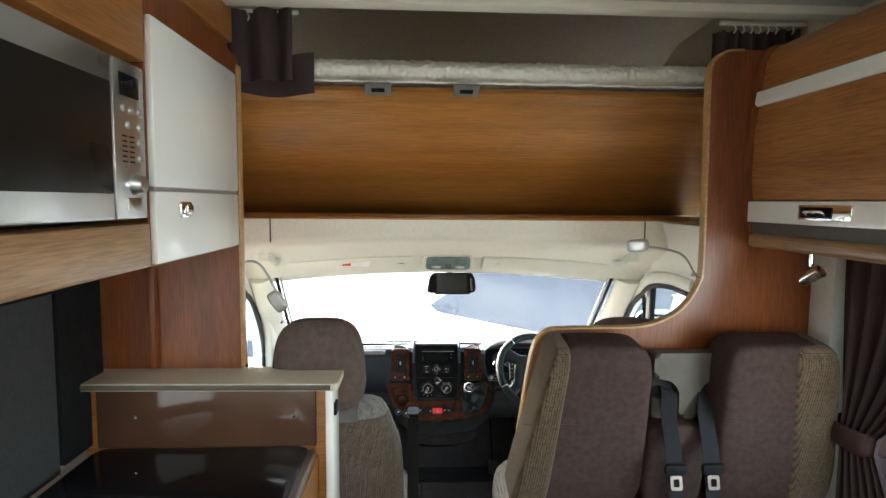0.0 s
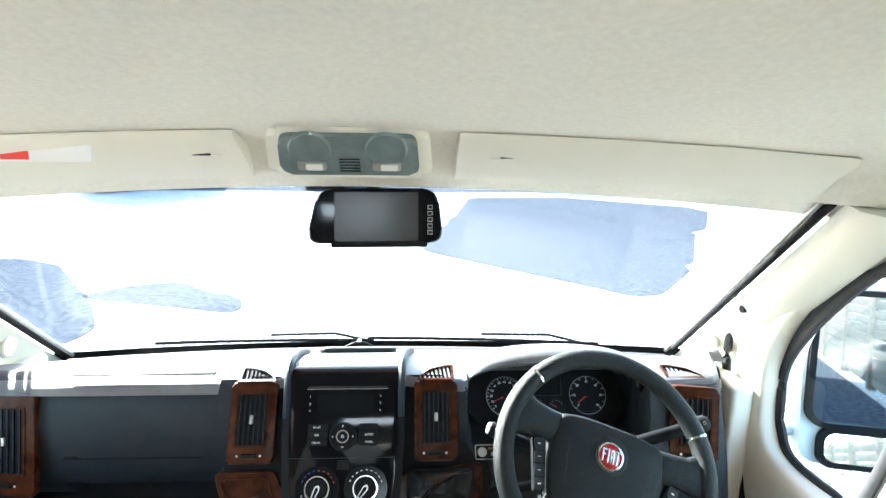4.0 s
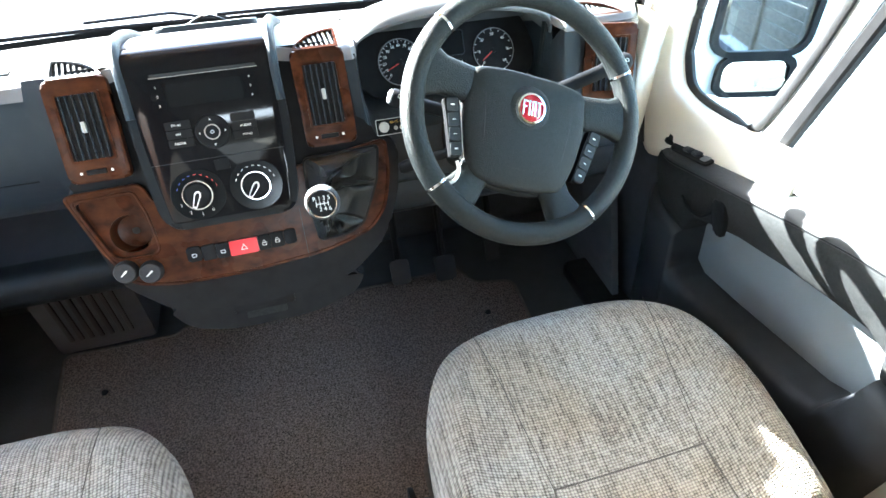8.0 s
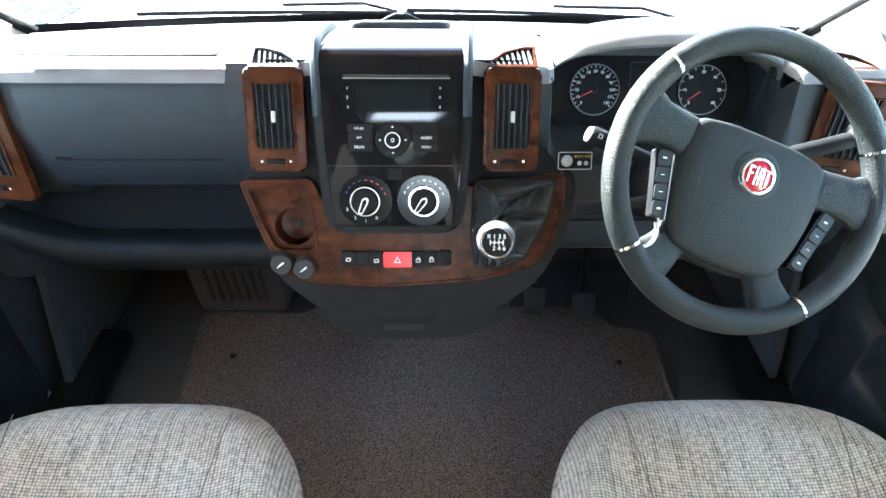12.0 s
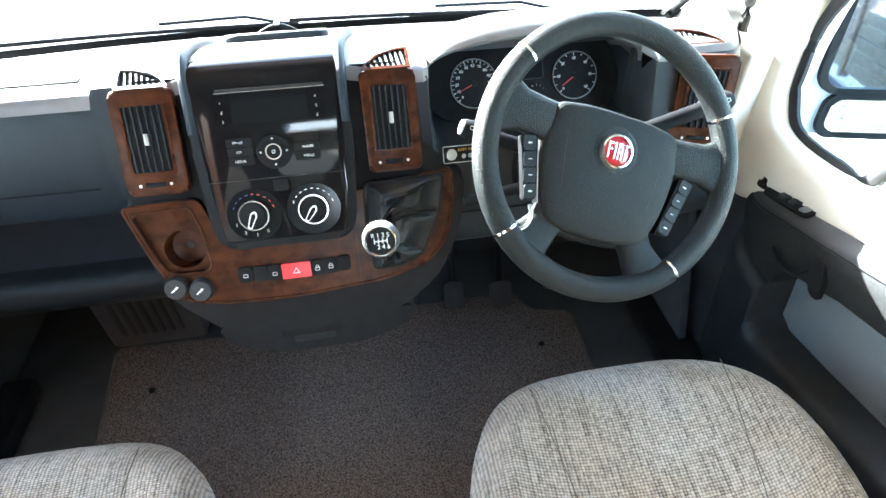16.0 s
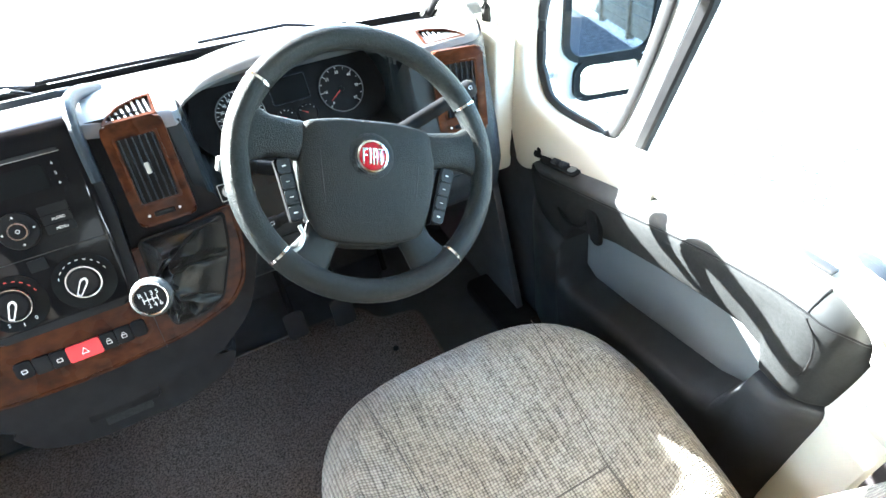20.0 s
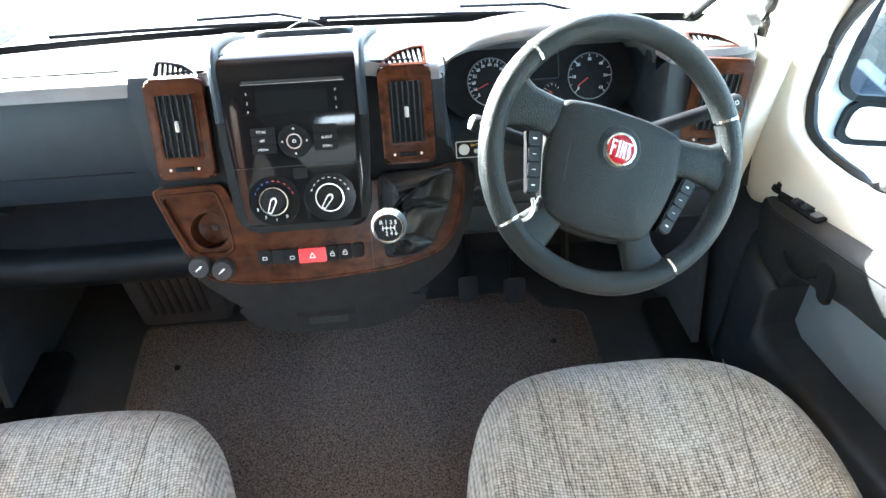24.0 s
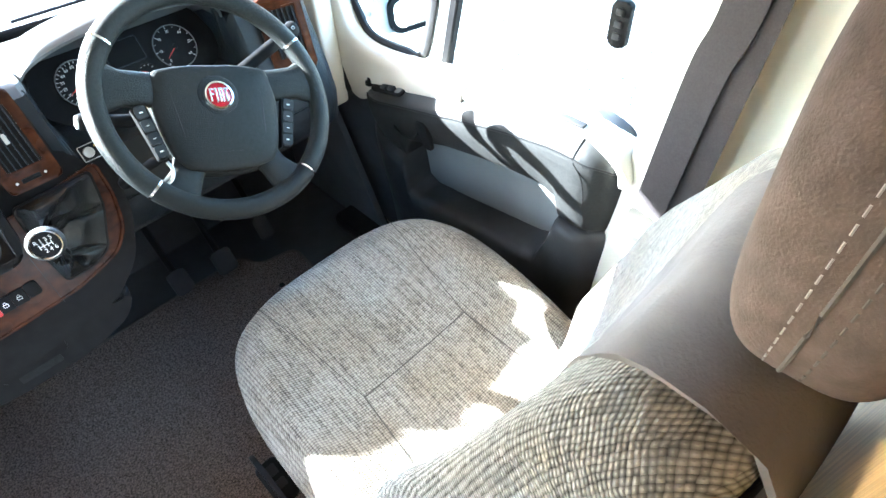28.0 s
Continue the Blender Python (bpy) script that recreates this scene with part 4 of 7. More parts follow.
# top skin
rows = []
for k in range(178):
    x = XC - 0.885 + 1.77 * k / 177
    e = ((x - XC) / 0.88) ** 2
    c = math.exp(-((x - 0.0) / 0.17) ** 4)                    # swell over the console
    r = recess(x)
    s = dash_side(x)
    t = min(end_turn(x), 0.13)
    rows.append([(x, y - s * 0.5, z) for y, z in (
        (2.945 + s + t + 0.11 * r, 0.862 + 0.02 * c), (2.962 + s + t + 0.10 * r, 0.877 + 0.022 * c - 0.012 * r), (3.0 + s + 0.8 * t + 0.075 * r, 0.881 + 0.02 * c - 0.01 * r), (3.07 + 0.45 * t + 0.03 * r, 0.874 + 0.016 * c - 0.004 * r),
        (3.16, 0.854 + 0.01 * c), (3.26 - 0.05 * e, 0.829), (3.36 - 0.09 * e, 0.800), (3.44 - 0.125 * e, 0.772), (3.45 - 0.125 * e, 0.73))])
part("top", loft(rows), DASH_SUNLIT, dash, "dark grey dashboard top, its colour lightened for the sun")
part("windscreen_vent", sweep([(x, 3.33 - 0.09 * ((x - XC) / 0.88) ** 2, 0.812) for x in WX[1:-1]], 0.012, 0.004, 8), DARK, dash)

# passenger side: lid, open shelf, lower lip
lid_rows = [[(x, y, z) for x in (-0.625, -0.615, -0.5, -0.4, -0.285, -0.272)] for y, z in ((3.0, 0.884), (2.978, 0.881), (2.962, 0.868), (2.948, 0.84), (2.938, 0.80), (2.933, 0.74), (2.94, 0.68), (2.956, 0.652), (2.975, 0.648))]
lid = part("glovebox_lid", thickened(lid_rows, (0, 0.03, 0)), DASH, dash)
part("lid_groove", sweep([(-0.60, 2.9345, 0.722), (-0.40, 2.9335, 0.722), (-0.31, 2.9335, 0.722)], 0.0012), BLACK, lid)
part("lid_label", rbox(-0.60, -0.572, 2.931, 2.9345, 0.722, 0.728, 0.001), BLACK, lid)
# Black bar that draws the shadow in the groove along the lid's top.
part("lid_strip", rbox(-0.60, -0.285, 2.975, 2.990, 0.893, 0.897, 0.001), BLACK, lid)
part("side_panel", thickened([[(x, y, z) for x in (-0.272, -0.255, -0.235)] for y, z in ((2.97, 0.885), (2.942, 0.86), (2.925, 0.80), (2.915, 0.74), (2.925, 0.66))], (0, 0.04, 0)), DASH, dash)
part("shelf", thickened([[(x, y, z) for x in (-0.80, -0.6, -0.4, -0.22)] for y, z in ((2.97, 0.655), (3.13, 0.64), (3.15, 0.52), (2.985, 0.497), (2.96, 0.505))], (0, 0.012, 0.0)), SHELF_BOUNCE, dash, "open black shelf")
lip = []
for k in range(13):
    x = -0.84 + 0.64 * k / 12
    up = 0.10 * max(0, (-0.62 - x) / 0.22) ** 2
    lip.append([(x, y, z + up) for y, z in ((3.0, 0.505), (2.955, 0.512), (2.935, 0.50), (2.93, 0.47), (2.945, 0.435), (3.0, 0.415), (3.1, 0.40), (3.3, 0.38), (3.42, 0.37))])
part("lower_lip", loft(lip), CONSOLE, dash, sharp=60)
# driver's side lower fascia
low = []
for k in range(113):
    x = 0.22 + 0.668 * k / 112
    r = recess(x)
    t = end_turn(x)
    low.append([(x, y + t, z) for y, z in ((2.955 + 0.11 * r, 0.868 - 0.135 * r), (2.945 + 0.07 * r, 0.84 - 0.104 * r), (2.93 + 0.02 * r, 0.79 - 0.048 * r), (2.905, 0.73), (2.885, 0.68), (2.87, 0.62), (2.88, 0.56), (2.92, 0.52), (3.0, 0.5), (3.2, 0.48), (3.42, 0.46))])
part("shelf_end", rbox(-0.87, -0.80, 2.955, 3.3, 0.40, 0.70, 0.01), SHELF_BOUNCE, dash)
part("driver_fascia", loft(low), FASCIA, dash)
part("fascia_joint", sweep([(0.30, 2.868, 0.636), (0.6, 2.868, 0.636), (0.79, 2.868, 0.636)], 0.002), BLACK, dash)
part("left_end", thickened([[(x, y, z) for x in (-0.86, -0.80, -0.74, -0.62)] for y, z in ((3.0, 0.885), (2.965, 0.865), (2.945, 0.80), (2.945, 0.72), (2.965, 0.64), (3.0, 0.60))], (0, 0.03, 0)), DASH, dash)
# console body
con = rounded([(-0.262, 0.03), (-0.235, 0.06), (-0.235, 0.225), (0.24, 0.225), (0.245, 0.06), (0.315, 0.045), (0.30, -0.06), (0.255, -0.15), (0.18, -0.205), (0.0, -0.225), (-0.14, -0.205), (-0.215, -0.14)], 0.03)
cbody = part("console", slab(con, 0.20, 0.012, 3, DM @ at(0, 0, -0.212)), BLACK, dash)
part("console_foot", slab(rounded([(-0.17, -0.19), (0.22, -0.19), (0.19, -0.245), (0.10, -0.27), (-0.05, -0.27), (-0.13, -0.25)], 0.03), 0.12, 0.02, 3, DM @ at(0, 0.0, -0.15)), BLACK, dash)
cd = part("coin_drawer", slab(rrect(0.115, 0.032, 0.006), 0.008, 0.003, 2, DM @ at(0.01, -0.222, -0.032)), BLACK, dash)
part("drawer_lock", lathe([(0.0005, 0.002), (0.003, 0.002), (0.003, 0)], 10, DM @ at(0.01, -0.218, -0.024)), STEEL, cd)
part("drawer_label", slab(rrect(0.075, 0.014, 0.003), 0.002, 0, 1, DM @ at(0.012, -0.246, -0.03)), DOOR_GREY, dash)
wt = rounded([(-0.262, 0.031), (-0.142, 0.033), (-0.128, 0.0), (0.13, 0.02), (0.29, 0.044), (0.288, -0.02), (0.270, -0.085), (0.235, -0.122), (0.15, -0.146), (0.0, -0.157), (-0.13, -0.154), (-0.195, -0.138), (-0.232, -0.06)], [0.012, 0.012, 0.004, 0.004, 0.012, 0.02, 0.02, 0.02, 0.03, 0.03, 0.03, 0.02, 0.03])
bay = rounded([(-0.246, 0.016), (-0.156, 0.018), (-0.144, -0.02), (-0.138, -0.082), (-0.150, -0.090), (-0.206, -0.088), (-0.219, -0.060)], 0.012)
well = [(-0.176 + 0.0335 * math.cos(k * math.pi / 16), -0.050 + 0.0335 * math.sin(k * math.pi / 16)) for k in range(32)]
wtrim = part("wood_trim", holed(wt, [bay], 0.014, DM @ at(0, 0, -0.012)), BURR, dash, "glossy burr walnut trim")
part("bay_floor", holed([(x * 1.02 + 0.0035, y * 1.04) for x, y in bay], [well], 0.003, DM @ at(0, 0, -0.0115)), BURR, wtrim)
part("trim_rim", sweep([tuple(DM @ Vector((x * 0.985, y * 0.975, 0.0015))) for x, y in wt], 0.0028, 0.0022, 8, True, tuple(DN)), BURR, wtrim)
tr_ = rounded([(-0.250, 0.020), (-0.152, 0.022), (-0.140, -0.02), (-0.134, -0.085), (-0.150, -0.094), (-0.208, -0.092), (-0.222, -0.060)], 0.010)
part("tray_rim", sweep([tuple(DM @ Vector((x, y, 0.0022))) for x, y in tr_], 0.0024, 0.0018, 8, True, tuple(DN)), BURR, wtrim)
part("trim_joint", rbox(0.1105, 0.1115, -0.152, -0.055, 0.0015, 0.0028, 0), DARK, wtrim, m=DM)
# bay with a round cup hollow, and the two round plugs
carve(cbody, lathe([(0.0005, -0.075), (0.036, -0.075), (0.036, 0.02), (0.0005, 0.02)], 32, DM @ at(-0.176, -0.050, 0)))
part("cup_hollow", lathe([(0.0340, -0.0095), (0.0325, -0.030), (0.029, -0.038), (0.012, -0.041), (0.0045, -0.041), (0.0045, -0.044), (0.030, -0.042), (0.0345, -0.030)], 32, DM @ at(-0.176, -0.050, 0)), BURR, wtrim, "round cup hollow")
part("cup_screw", lathe([(0.0005, 0.003), (0.006, 0.002), (0.007, 0.0)], 14, DM @ at(-0.176, -0.050, -0.042)), DARK, wtrim)
for x, y in ((-0.196, -0.111), (-0.157, -0.119)):
    pg = part("socket_plug", lathe([(0.001, 0.020), (0.0165, 0.020), (0.0185, 0.0175), (0.0195, 0.010), (0.0195, 0.002)], 24, DM @ at(x, y, 0)), DARK, dash, "black round socket plug")
    part("plug_mark", slab([(-0.007, -0.004), (-0.006, -0.0055), (0.003, 0.0005), (0.006, 0.0035), (0.003, 0.005)], 0.0006, 0, 1, DM @ at(x, y, 0.020)), WHITE_INK, pg)
# switch row
for k, (x0, x1) in enumerate(((-0.095, -0.070), (-0.069, -0.046), (-0.045, -0.023), (-0.022, 0.027), (0.028, 0.049), (0.050, 0.073), (0.074, 0.096))):
    dy = 0.0035 * (abs(x0 + x1) / 0.19) ** 2
    sw = part("switch", slab(rrect(x1 - x0, 0.027, 0.002 if 0 < k < 6 else 0.006), 0.008, 0.002, 2, DM @ at((x0 + x1) / 2, -0.106 + dy, 0.0)), RED if k == 3 else BLACK, dash, "red hazard switch" if k == 3 else "")
    if k == 3:
        part("triangle", ring([(-0.006, -0.005), (0.006, -0.005), (0, 0.006)], [(-0.004, -0.0038), (0.004, -0.0038), (0, 0.0036)], 0.0005, DM @ at(0.0025, -0.106, 0.008)), WHITE_INK, sw)
    elif k in (0, 2, 4, 5):
        part("symbol", ring(rrect(0.008, 0.006, 0.001, 2), rrect(0.006, 0.004, 0.0008, 2), 0.0005, DM @ at((x0 + x1) / 2, -0.108 + dy, 0.008)), WHITE_INK, sw)
        if k in (4, 5):
            part("symbol", ring(rrect(0.005, 0.005, 0.002, 2), rrect(0.0035, 0.0035, 0.0015, 2), 0.0005, DM @ at((x0 + x1) / 2, -0.104 + dy, 0.008)), WHITE_INK, sw)

# radio and heater panel
bez = rounded([(-0.126, 0.212), (0.127, 0.212), (0.127, 0.10), (0.118, -0.025), (0.100, -0.056), (-0.100, -0.056), (-0.118, -0.025), (-0.126, 0.10)], [0.02, 0.02, 0.01, 0.02, 0.02, 0.02, 0.02, 0.01])
radio = part("radio_panel", slab(bez, 0.026, 0.008, 3, DM @ at(0, 0, -0.006)), CONSOLE, dash, "black gloss radio and heater panel in a grey surround")
face = rounded([(-0.113, 0.236), (0.114, 0.236), (0.113, 0.10), (0.108, 0.03), (0.098, -0.043), (-0.098, -0.043), (-0.106, 0.03), (-0.111, 0.10)], [0.006, 0.006, 0.01, 0.01, 0.008, 0.008, 0.01, 0.01])
part("gloss_face", slab([(x, min(y, 0.205)) for x, y in face], 0.004, 0.002, 2, DM @ at(0, 0, 0.0198)), GLOSS, radio)
part("rolled_top", thickened([[DM @ Vector((x, y, z)) for x in (-0.1135, -0.06, 0.0, 0.06, 0.1145)] for y, z in ((0.200, 0.0240), (0.212, 0.0236), (0.222, 0.0215), (0.231, 0.0170), (0.238, 0.0110), (0.2435, 0.0030), (0.2475, -0.008))], tuple(DN * -0.006)), GLOSS, radio, "rolled gloss top", sharp=70)
RZ = 0.0240
part("cd_slot", rbox(-0.075, 0.09, 0.1955, 0.2005, RZ, RZ + 0.0025, 0.0006), DARK, radio, m=DM)
part("cd_slot_lip", rbox(-0.077, 0.092, 0.1945, 0.1952, RZ, RZ + 0.003, 0.0), SILVER, radio, m=DM)
part("display", slab(rrect(0.118, 0.036, 0.003), 0.0012, 0.0004, 1, DM @ at(0.003, 0.165, RZ)), SCREEN, radio)
for sx in (-1, 1):
    for j in range(3):
        b = part("preset_button", slab(rrect(0.022, 0.0125, 0.002), 0.002, 0.0006, 1, DM @ at(sx * 0.073 + 0.003, 0.180 - 0.0145 * j, RZ)), GLOSS, radio)
        text(str(j + 1 + (3 if sx > 0 else 0)), 0.006, DM @ at(sx * 0.073 + 0.003, 0.180 - 0.0145 * j, RZ + 0.0022), WHITE_INK, b)
    for j, wd in enumerate((("FM AS", "AM", "MEDIA") if sx < 0 else ("", "AUDIO", "MENU"))):
        b = part("radio_button", slab(rrect(0.040, 0.0135, 0.002), 0.002, 0.0006, 1, DM @ at(sx * 0.052, 0.118 - 0.0148 * j, RZ)), BLACK, radio)
        if wd:
            text(wd, 0.0058, DM @ at(sx * 0.054, 0.118 - 0.0148 * j, RZ + 0.0022), WHITE_INK, b)
dial = part("dial", lathe([(0.0005, 0.007), (0.011, 0.007), (0.0135, 0.006), (0.0135, 0.003), (0.026, 0.004), (0.028, 0.001), (0.028, 0)], 32, DM @ at(0, 0.1, RZ)), BLACK, radio)
part("dial_ring", lathe([(0.0105, 0.007), (0.0108, 0.0085), (0.0128, 0.0085), (0.0132, 0.006)], 32, DM @ at(0, 0.1, RZ)), CHROME, dial)
part("dial_mark", ring(rrect(0.006, 0.006, 0.003), rrect(0.004, 0.004, 0.002), 0.0005, DM @ at(0, 0.1, RZ + 0.0072)), WHITE_INK, dial)
for a in range(4):
    part("arrow", slab([(-0.002, 0), (0.002, 0), (0, 0.0032)], 0.0005, 0, 1, DM @ at(0, 0.1, RZ + 0.0042) @ Matrix.Rotation(a * math.pi / 2, 4, "Z") @ at(0, 0.0195, 0)), WHITE_INK, dial)
part("panel_split", rbox(-0.108, 0.109, 0.0575, 0.0588, RZ - 0.0005, RZ + 0.0008, 0), DARK, radio, m=DM)
part("blank_button", slab(rrect(0.024, 0.018, 0.002), 0.0015, 0.0005, 1, DM @ at(0.002, 0.045, RZ)), BLACK, radio)
for sx, mk in ((-0.047, "3210"), (0.049, "")):
    kb = part("heater_plate", slab(rrect(0.088, 0.084, 0.04, 8), 0.0012, 0.0005, 1, DM @ at(sx, 0.001, RZ)), SCREEN, radio)
    kn = part("heater_knob", lathe([(0.001, 0.012), (0.019, 0.012), (0.0225, 0.009), (0.025, 0.002), (0.025, 0)], 36, DM @ at(sx, 0.001, RZ)), BLACK, radio, "black heater knob with a silver ring")
    part("knob_ring", lathe([(0.0225, 0.009), (0.0226, 0.0115), (0.0248, 0.0115), (0.0255, 0.009), (0.0252, 0.006)], 40, DM @ at(sx, 0.001, RZ)), CHROME, kn)
    km = DM @ at(sx, 0.001, RZ + 0.012) @ Matrix.Rotation(radians(-36 if sx > 0 else -24), 4, "Z")
    pt = rounded([(-0.0035, -0.022), (0.0035, -0.022), (0.006, 0.003), (0.0, 0.009), (-0.006, 0.003)], [0.001, 0.001, 0.004, 0.008, 0.004])
    part("pointer", ring(pt, [(x * 0.62, y * 0.82 - 0.002) for x, y in pt], 0.0008, km), WHITE_INK, kn)
    for j, ch in enumerate(mk):
        a = radians(205 + 32 * j)
        text(ch, 0.0075, DM @ at(sx + 0.034 * math.cos(a), 0.001 + 0.034 * math.sin(a), RZ + 0.0014), WHITE_INK, kb)
    for j in range(9):
        a = radians(20 + 17 * j)
        part("scale_mark", slab(rrect(0.0045, 0.0012, 0.0004, 1), 0.0004, 0, 1, DM @ at(sx, 0.001, RZ + 0.0012) @ Matrix.Rotation(a, 4, "Z") @ at(0.034, 0, 0) @ Matrix.Rotation(math.pi / 2, 4, "Z")), (RED_INK if j < 5 else BLUE_INK) if sx < 0 else WHITE_INK, kb)
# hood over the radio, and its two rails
part("radio_hood", thickened([[(x, y, z) for x in (-0.112, -0.06, 0, 0.06, 0.112)] for y, z in ((2.9725, 0.9085), (2.9735, 0.9145), (2.985, 0.917), (3.05, 0.903), (3.14, 0.874), (3.24, 0.836))], (0, 0, -0.02)), DASH_SUNLIT, dash)
for sx in (-1, 1):
    part("hood_rail", sweep(smooth_path([(sx * 0.119, 2.900, 0.828), (sx * 0.119, 2.926, 0.877), (sx * 0.12, 2.944, 0.903), (sx * 0.121, 2.975, 0.9195), (sx * 0.125, 3.05, 0.906), (sx * 0.13, 3.15, 0.872), (sx * 0.14, 3.25, 0.832)], 4), 0.009, 0.012, 10), DASH, dash)
tray = thing("dash_tray", "flat grey rounded holder lying on the dashboard", "holder")
part("plate", slab(rrect(0.20, 0.06, 0.022), 0.014, 0.006, 3, axes((0.0, 3.215, 0.846), (1, 0, 0), (0, 0.95, -0.3), (0, 0.3, 0.95))), DASH, tray)
part("clip", sweep(smooth_path([(-0.05, 3.238, 0.846), (0, 3.245, 0.864), (0.05, 3.238, 0.846)], 5), 0.004, 0.003), BLACK, tray)
part("knob", lathe([(0.001, 0.006), (0.005, 0.005), (0.006, 0)], 12, at(0.0, 3.243, 0.866)), WHITE_INK, tray)


def vent(m, w, h, parent=dash, tab=0.0):
    """A louvred air vent in a burr wood surround, on local x, y."""
    fo = rounded([(-w / 2, -h / 2), (w / 2, -h / 2), (w / 2 + 0.001, h / 2), (-w / 2 - 0.001, h / 2)], 0.012)
    fr = part("vent_surround", slab(fo, 0.016, 0.006, 3, m), BURR, parent, "burr walnut vent surround")
    gw, gh, gy = w * 0.64, h * 0.62, h * 0.035
    part("vent_lip", ring(rrect(gw + 0.008, gh + 0.008, 0.003, 3, 0, gy), rrect(gw, gh, 0.002, 3, 0, gy), 0.0035, m @ at(0, 0, 0.0155)), BURR, fr)
    part("vent_dark", slab(rrect(gw, gh, 0.002, 3, 0, gy), 0.0006, 0, 1, m @ at(0, 0, 0.0157)), BLACK, fr)
    for j in range(6):
        x = -gw / 2 + gw * (j + 0.5) / 6
        part("slat", rbox(x - 0.0011, x + 0.0011, gy - gh / 2, gy + gh / 2, 0.0162, 0.0205, 0.0005, 1), DASH, fr, m=m)
    for j in range(5):
        y = gy - gh / 2 + gh * (j + 0.5) / 5
        part("slat", rbox(-gw / 2, gw / 2, y - 0.0005, y + 0.0005, 0.016, 0.0172, 0, 1), BLACK, fr, m=m)
    part("tab", rbox(-0.0035, 0.0035, gy - 0.009, gy + 0.009, 0.0195, 0.0255, 0.0015), SILVER, fr, m=m)
    part("slider", rbox(-0.018, 0.013, -h * 0.40 - 0.004, -h * 0.40 + 0.004, 0.0145, 0.0195, 0.0015), BLACK, fr, m=m)
    for x, mt in ((-0.026, WHITE_INK), (0.021, WHITE_INK)):
        part("slider_mark", lathe([(0.0004, 0.0006), (0.0024, 0.0006), (0.0024, 0)], 12, m @ at(x, -h * 0.40, 0.016)), mt, fr)
    return fr


vent(DM @ at(-0.190, 0.130, -0.004), 0.094, 0.165)
vent(DM @ at(0.193, 0.130, -0.004), 0.090, 0.165)
LVM = axes((-0.715, 2.952, 0.755), (0.98, -0.14, 0.02), (0.0, 0.2, 0.98), (-0.1, -0.97, 0.2))
vent(LVM, 0.13, 0.22)
RVM = axes((0.765, 2.925, 0.79), (0.976, -0.22, 0.0), (0.05, 0.25, 0.967), (-0.213, -0.944, 0.255))
vent(RVM, 0.10, 0.165)
for cx, cy, cz, wd, sx in ((-0.19, 2.972, 0.892, 0.082, -1), (0.193, 2.972, 0.892, 0.082, 1), (-0.69, 2.990, 0.876, 0.11, -1), (0.765, 2.990, 0.880, 0.09, -1)):
    gm = axes((cx, cy + 0.004, cz - 0.004), (1, 0, 0), (0, 0.96, 0.28), (0, -0.28, 0.96))
    arch = [(-sx * wd / 2, -0.024), (sx * wd / 2, -0.024), (sx * wd / 2, 0.026), (sx * wd * 0.25, 0.024), (-sx * wd * 0.15, 0.012), (-sx * wd * 0.42, -0.010)]
    arch = rounded(arch if sx > 0 else list(reversed(arch)), [0.004] * 6)
    inner = [(x * 0.86 + sx * 0.001, (y + 0.001) * 0.78) for x, y in arch]
    gr = part("demist_grille", holed(arch, [inner], 0.008, gm), BURR if cx != -0.19 else DASH_SUNLIT, dash)
    part("grille_bed", slab(inner, 0.003, 0.0, 1, gm), BLACK, gr)
    for j in range(8):
        f = -0.36 + 0.76 * j / 7
        top = 0.018 if f > 0.2 else 0.018 - 0.050 * (0.2 - f)
        part("slat", slab([(sx * wd * f - 0.0022, -0.017), (sx * wd * f + 0.0012, -0.017), (sx * wd * f - 0.0028, top), (sx * wd * f - 0.0062, top)], 0.006, 0, 1, gm), POCKET if cx > 0 else BLACK, gr)

# narrow side vents at the dashboard's ends
for sx, x, y in ((1, 0.852, 2.985), (-1, -0.842, 2.962)):
    svm = axes((x, y, 0.775), (0.55, 0.83 * sx, 0) if sx < 0 else (0.62, 0.78, 0), (0, 0.2, 0.98), (0.5 * -sx, -0.8, 0.2) if sx < 0 else (0.78, -0.60, 0.15))
    sv = part("side_vent", slab(rrect(0.034, 0.17, 0.010), 0.010, 0.004, 2, svm), DASH, dash)
    part("vent_bed", slab(rrect(0.022, 0.150, 0.005), 0.0008, 0, 1, svm @ at(0, 0, 0.0098)), BLACK, sv)
    for j in range(10):
        part("slat", rbox(-0.011, 0.011, -0.070 + 0.0152 * j, -0.065 + 0.0152 * j, 0.0100, 0.0135, 0.0006), DASH, sv, m=svm)

# instrument cluster
IM = axes((0.466, 3.064, 0.785), (1, 0, 0), (0, 0.50, 0.866), (0, -0.866, 0.50))
ins = part("instrument_panel", slab(rounded([(-0.17, -0.062), (0.17, -0.062), (0.20, -0.01), (0.17, 0.08), (-0.17, 0.08), (-0.20, -0.01)], 0.03), 0.01, 0.003, 2, IM), BLACK, dash, "dark instrument panel with two round dials")
hood = []
for sx in (-1, 1):
    side = []
    for z, lip in ((0.725, 2.945), (0.76, 2.955), (0.79, 2.967), (0.815, 2.98), (0.842, 2.995)):
        side.append([(0.466 + sx * 0.19, 3.12, z), (0.466 + sx * 0.194, 3.05, z), (0.466 + sx * 0.197, lip + 0.01, z), (0.466 + sx * 0.203, lip, z), (0.466 + sx * 0.212, lip + 0.004, z + 0.004)])
    part("dial_cheek", loft(side), DASH, dash)
    part("cheek_backing", rbox(*sorted((0.466 + sx * 0.194, 0.466 + sx * 0.24)), 3.012, 3.03, 0.73, 0.868, 0.002), FASCIA, dash)
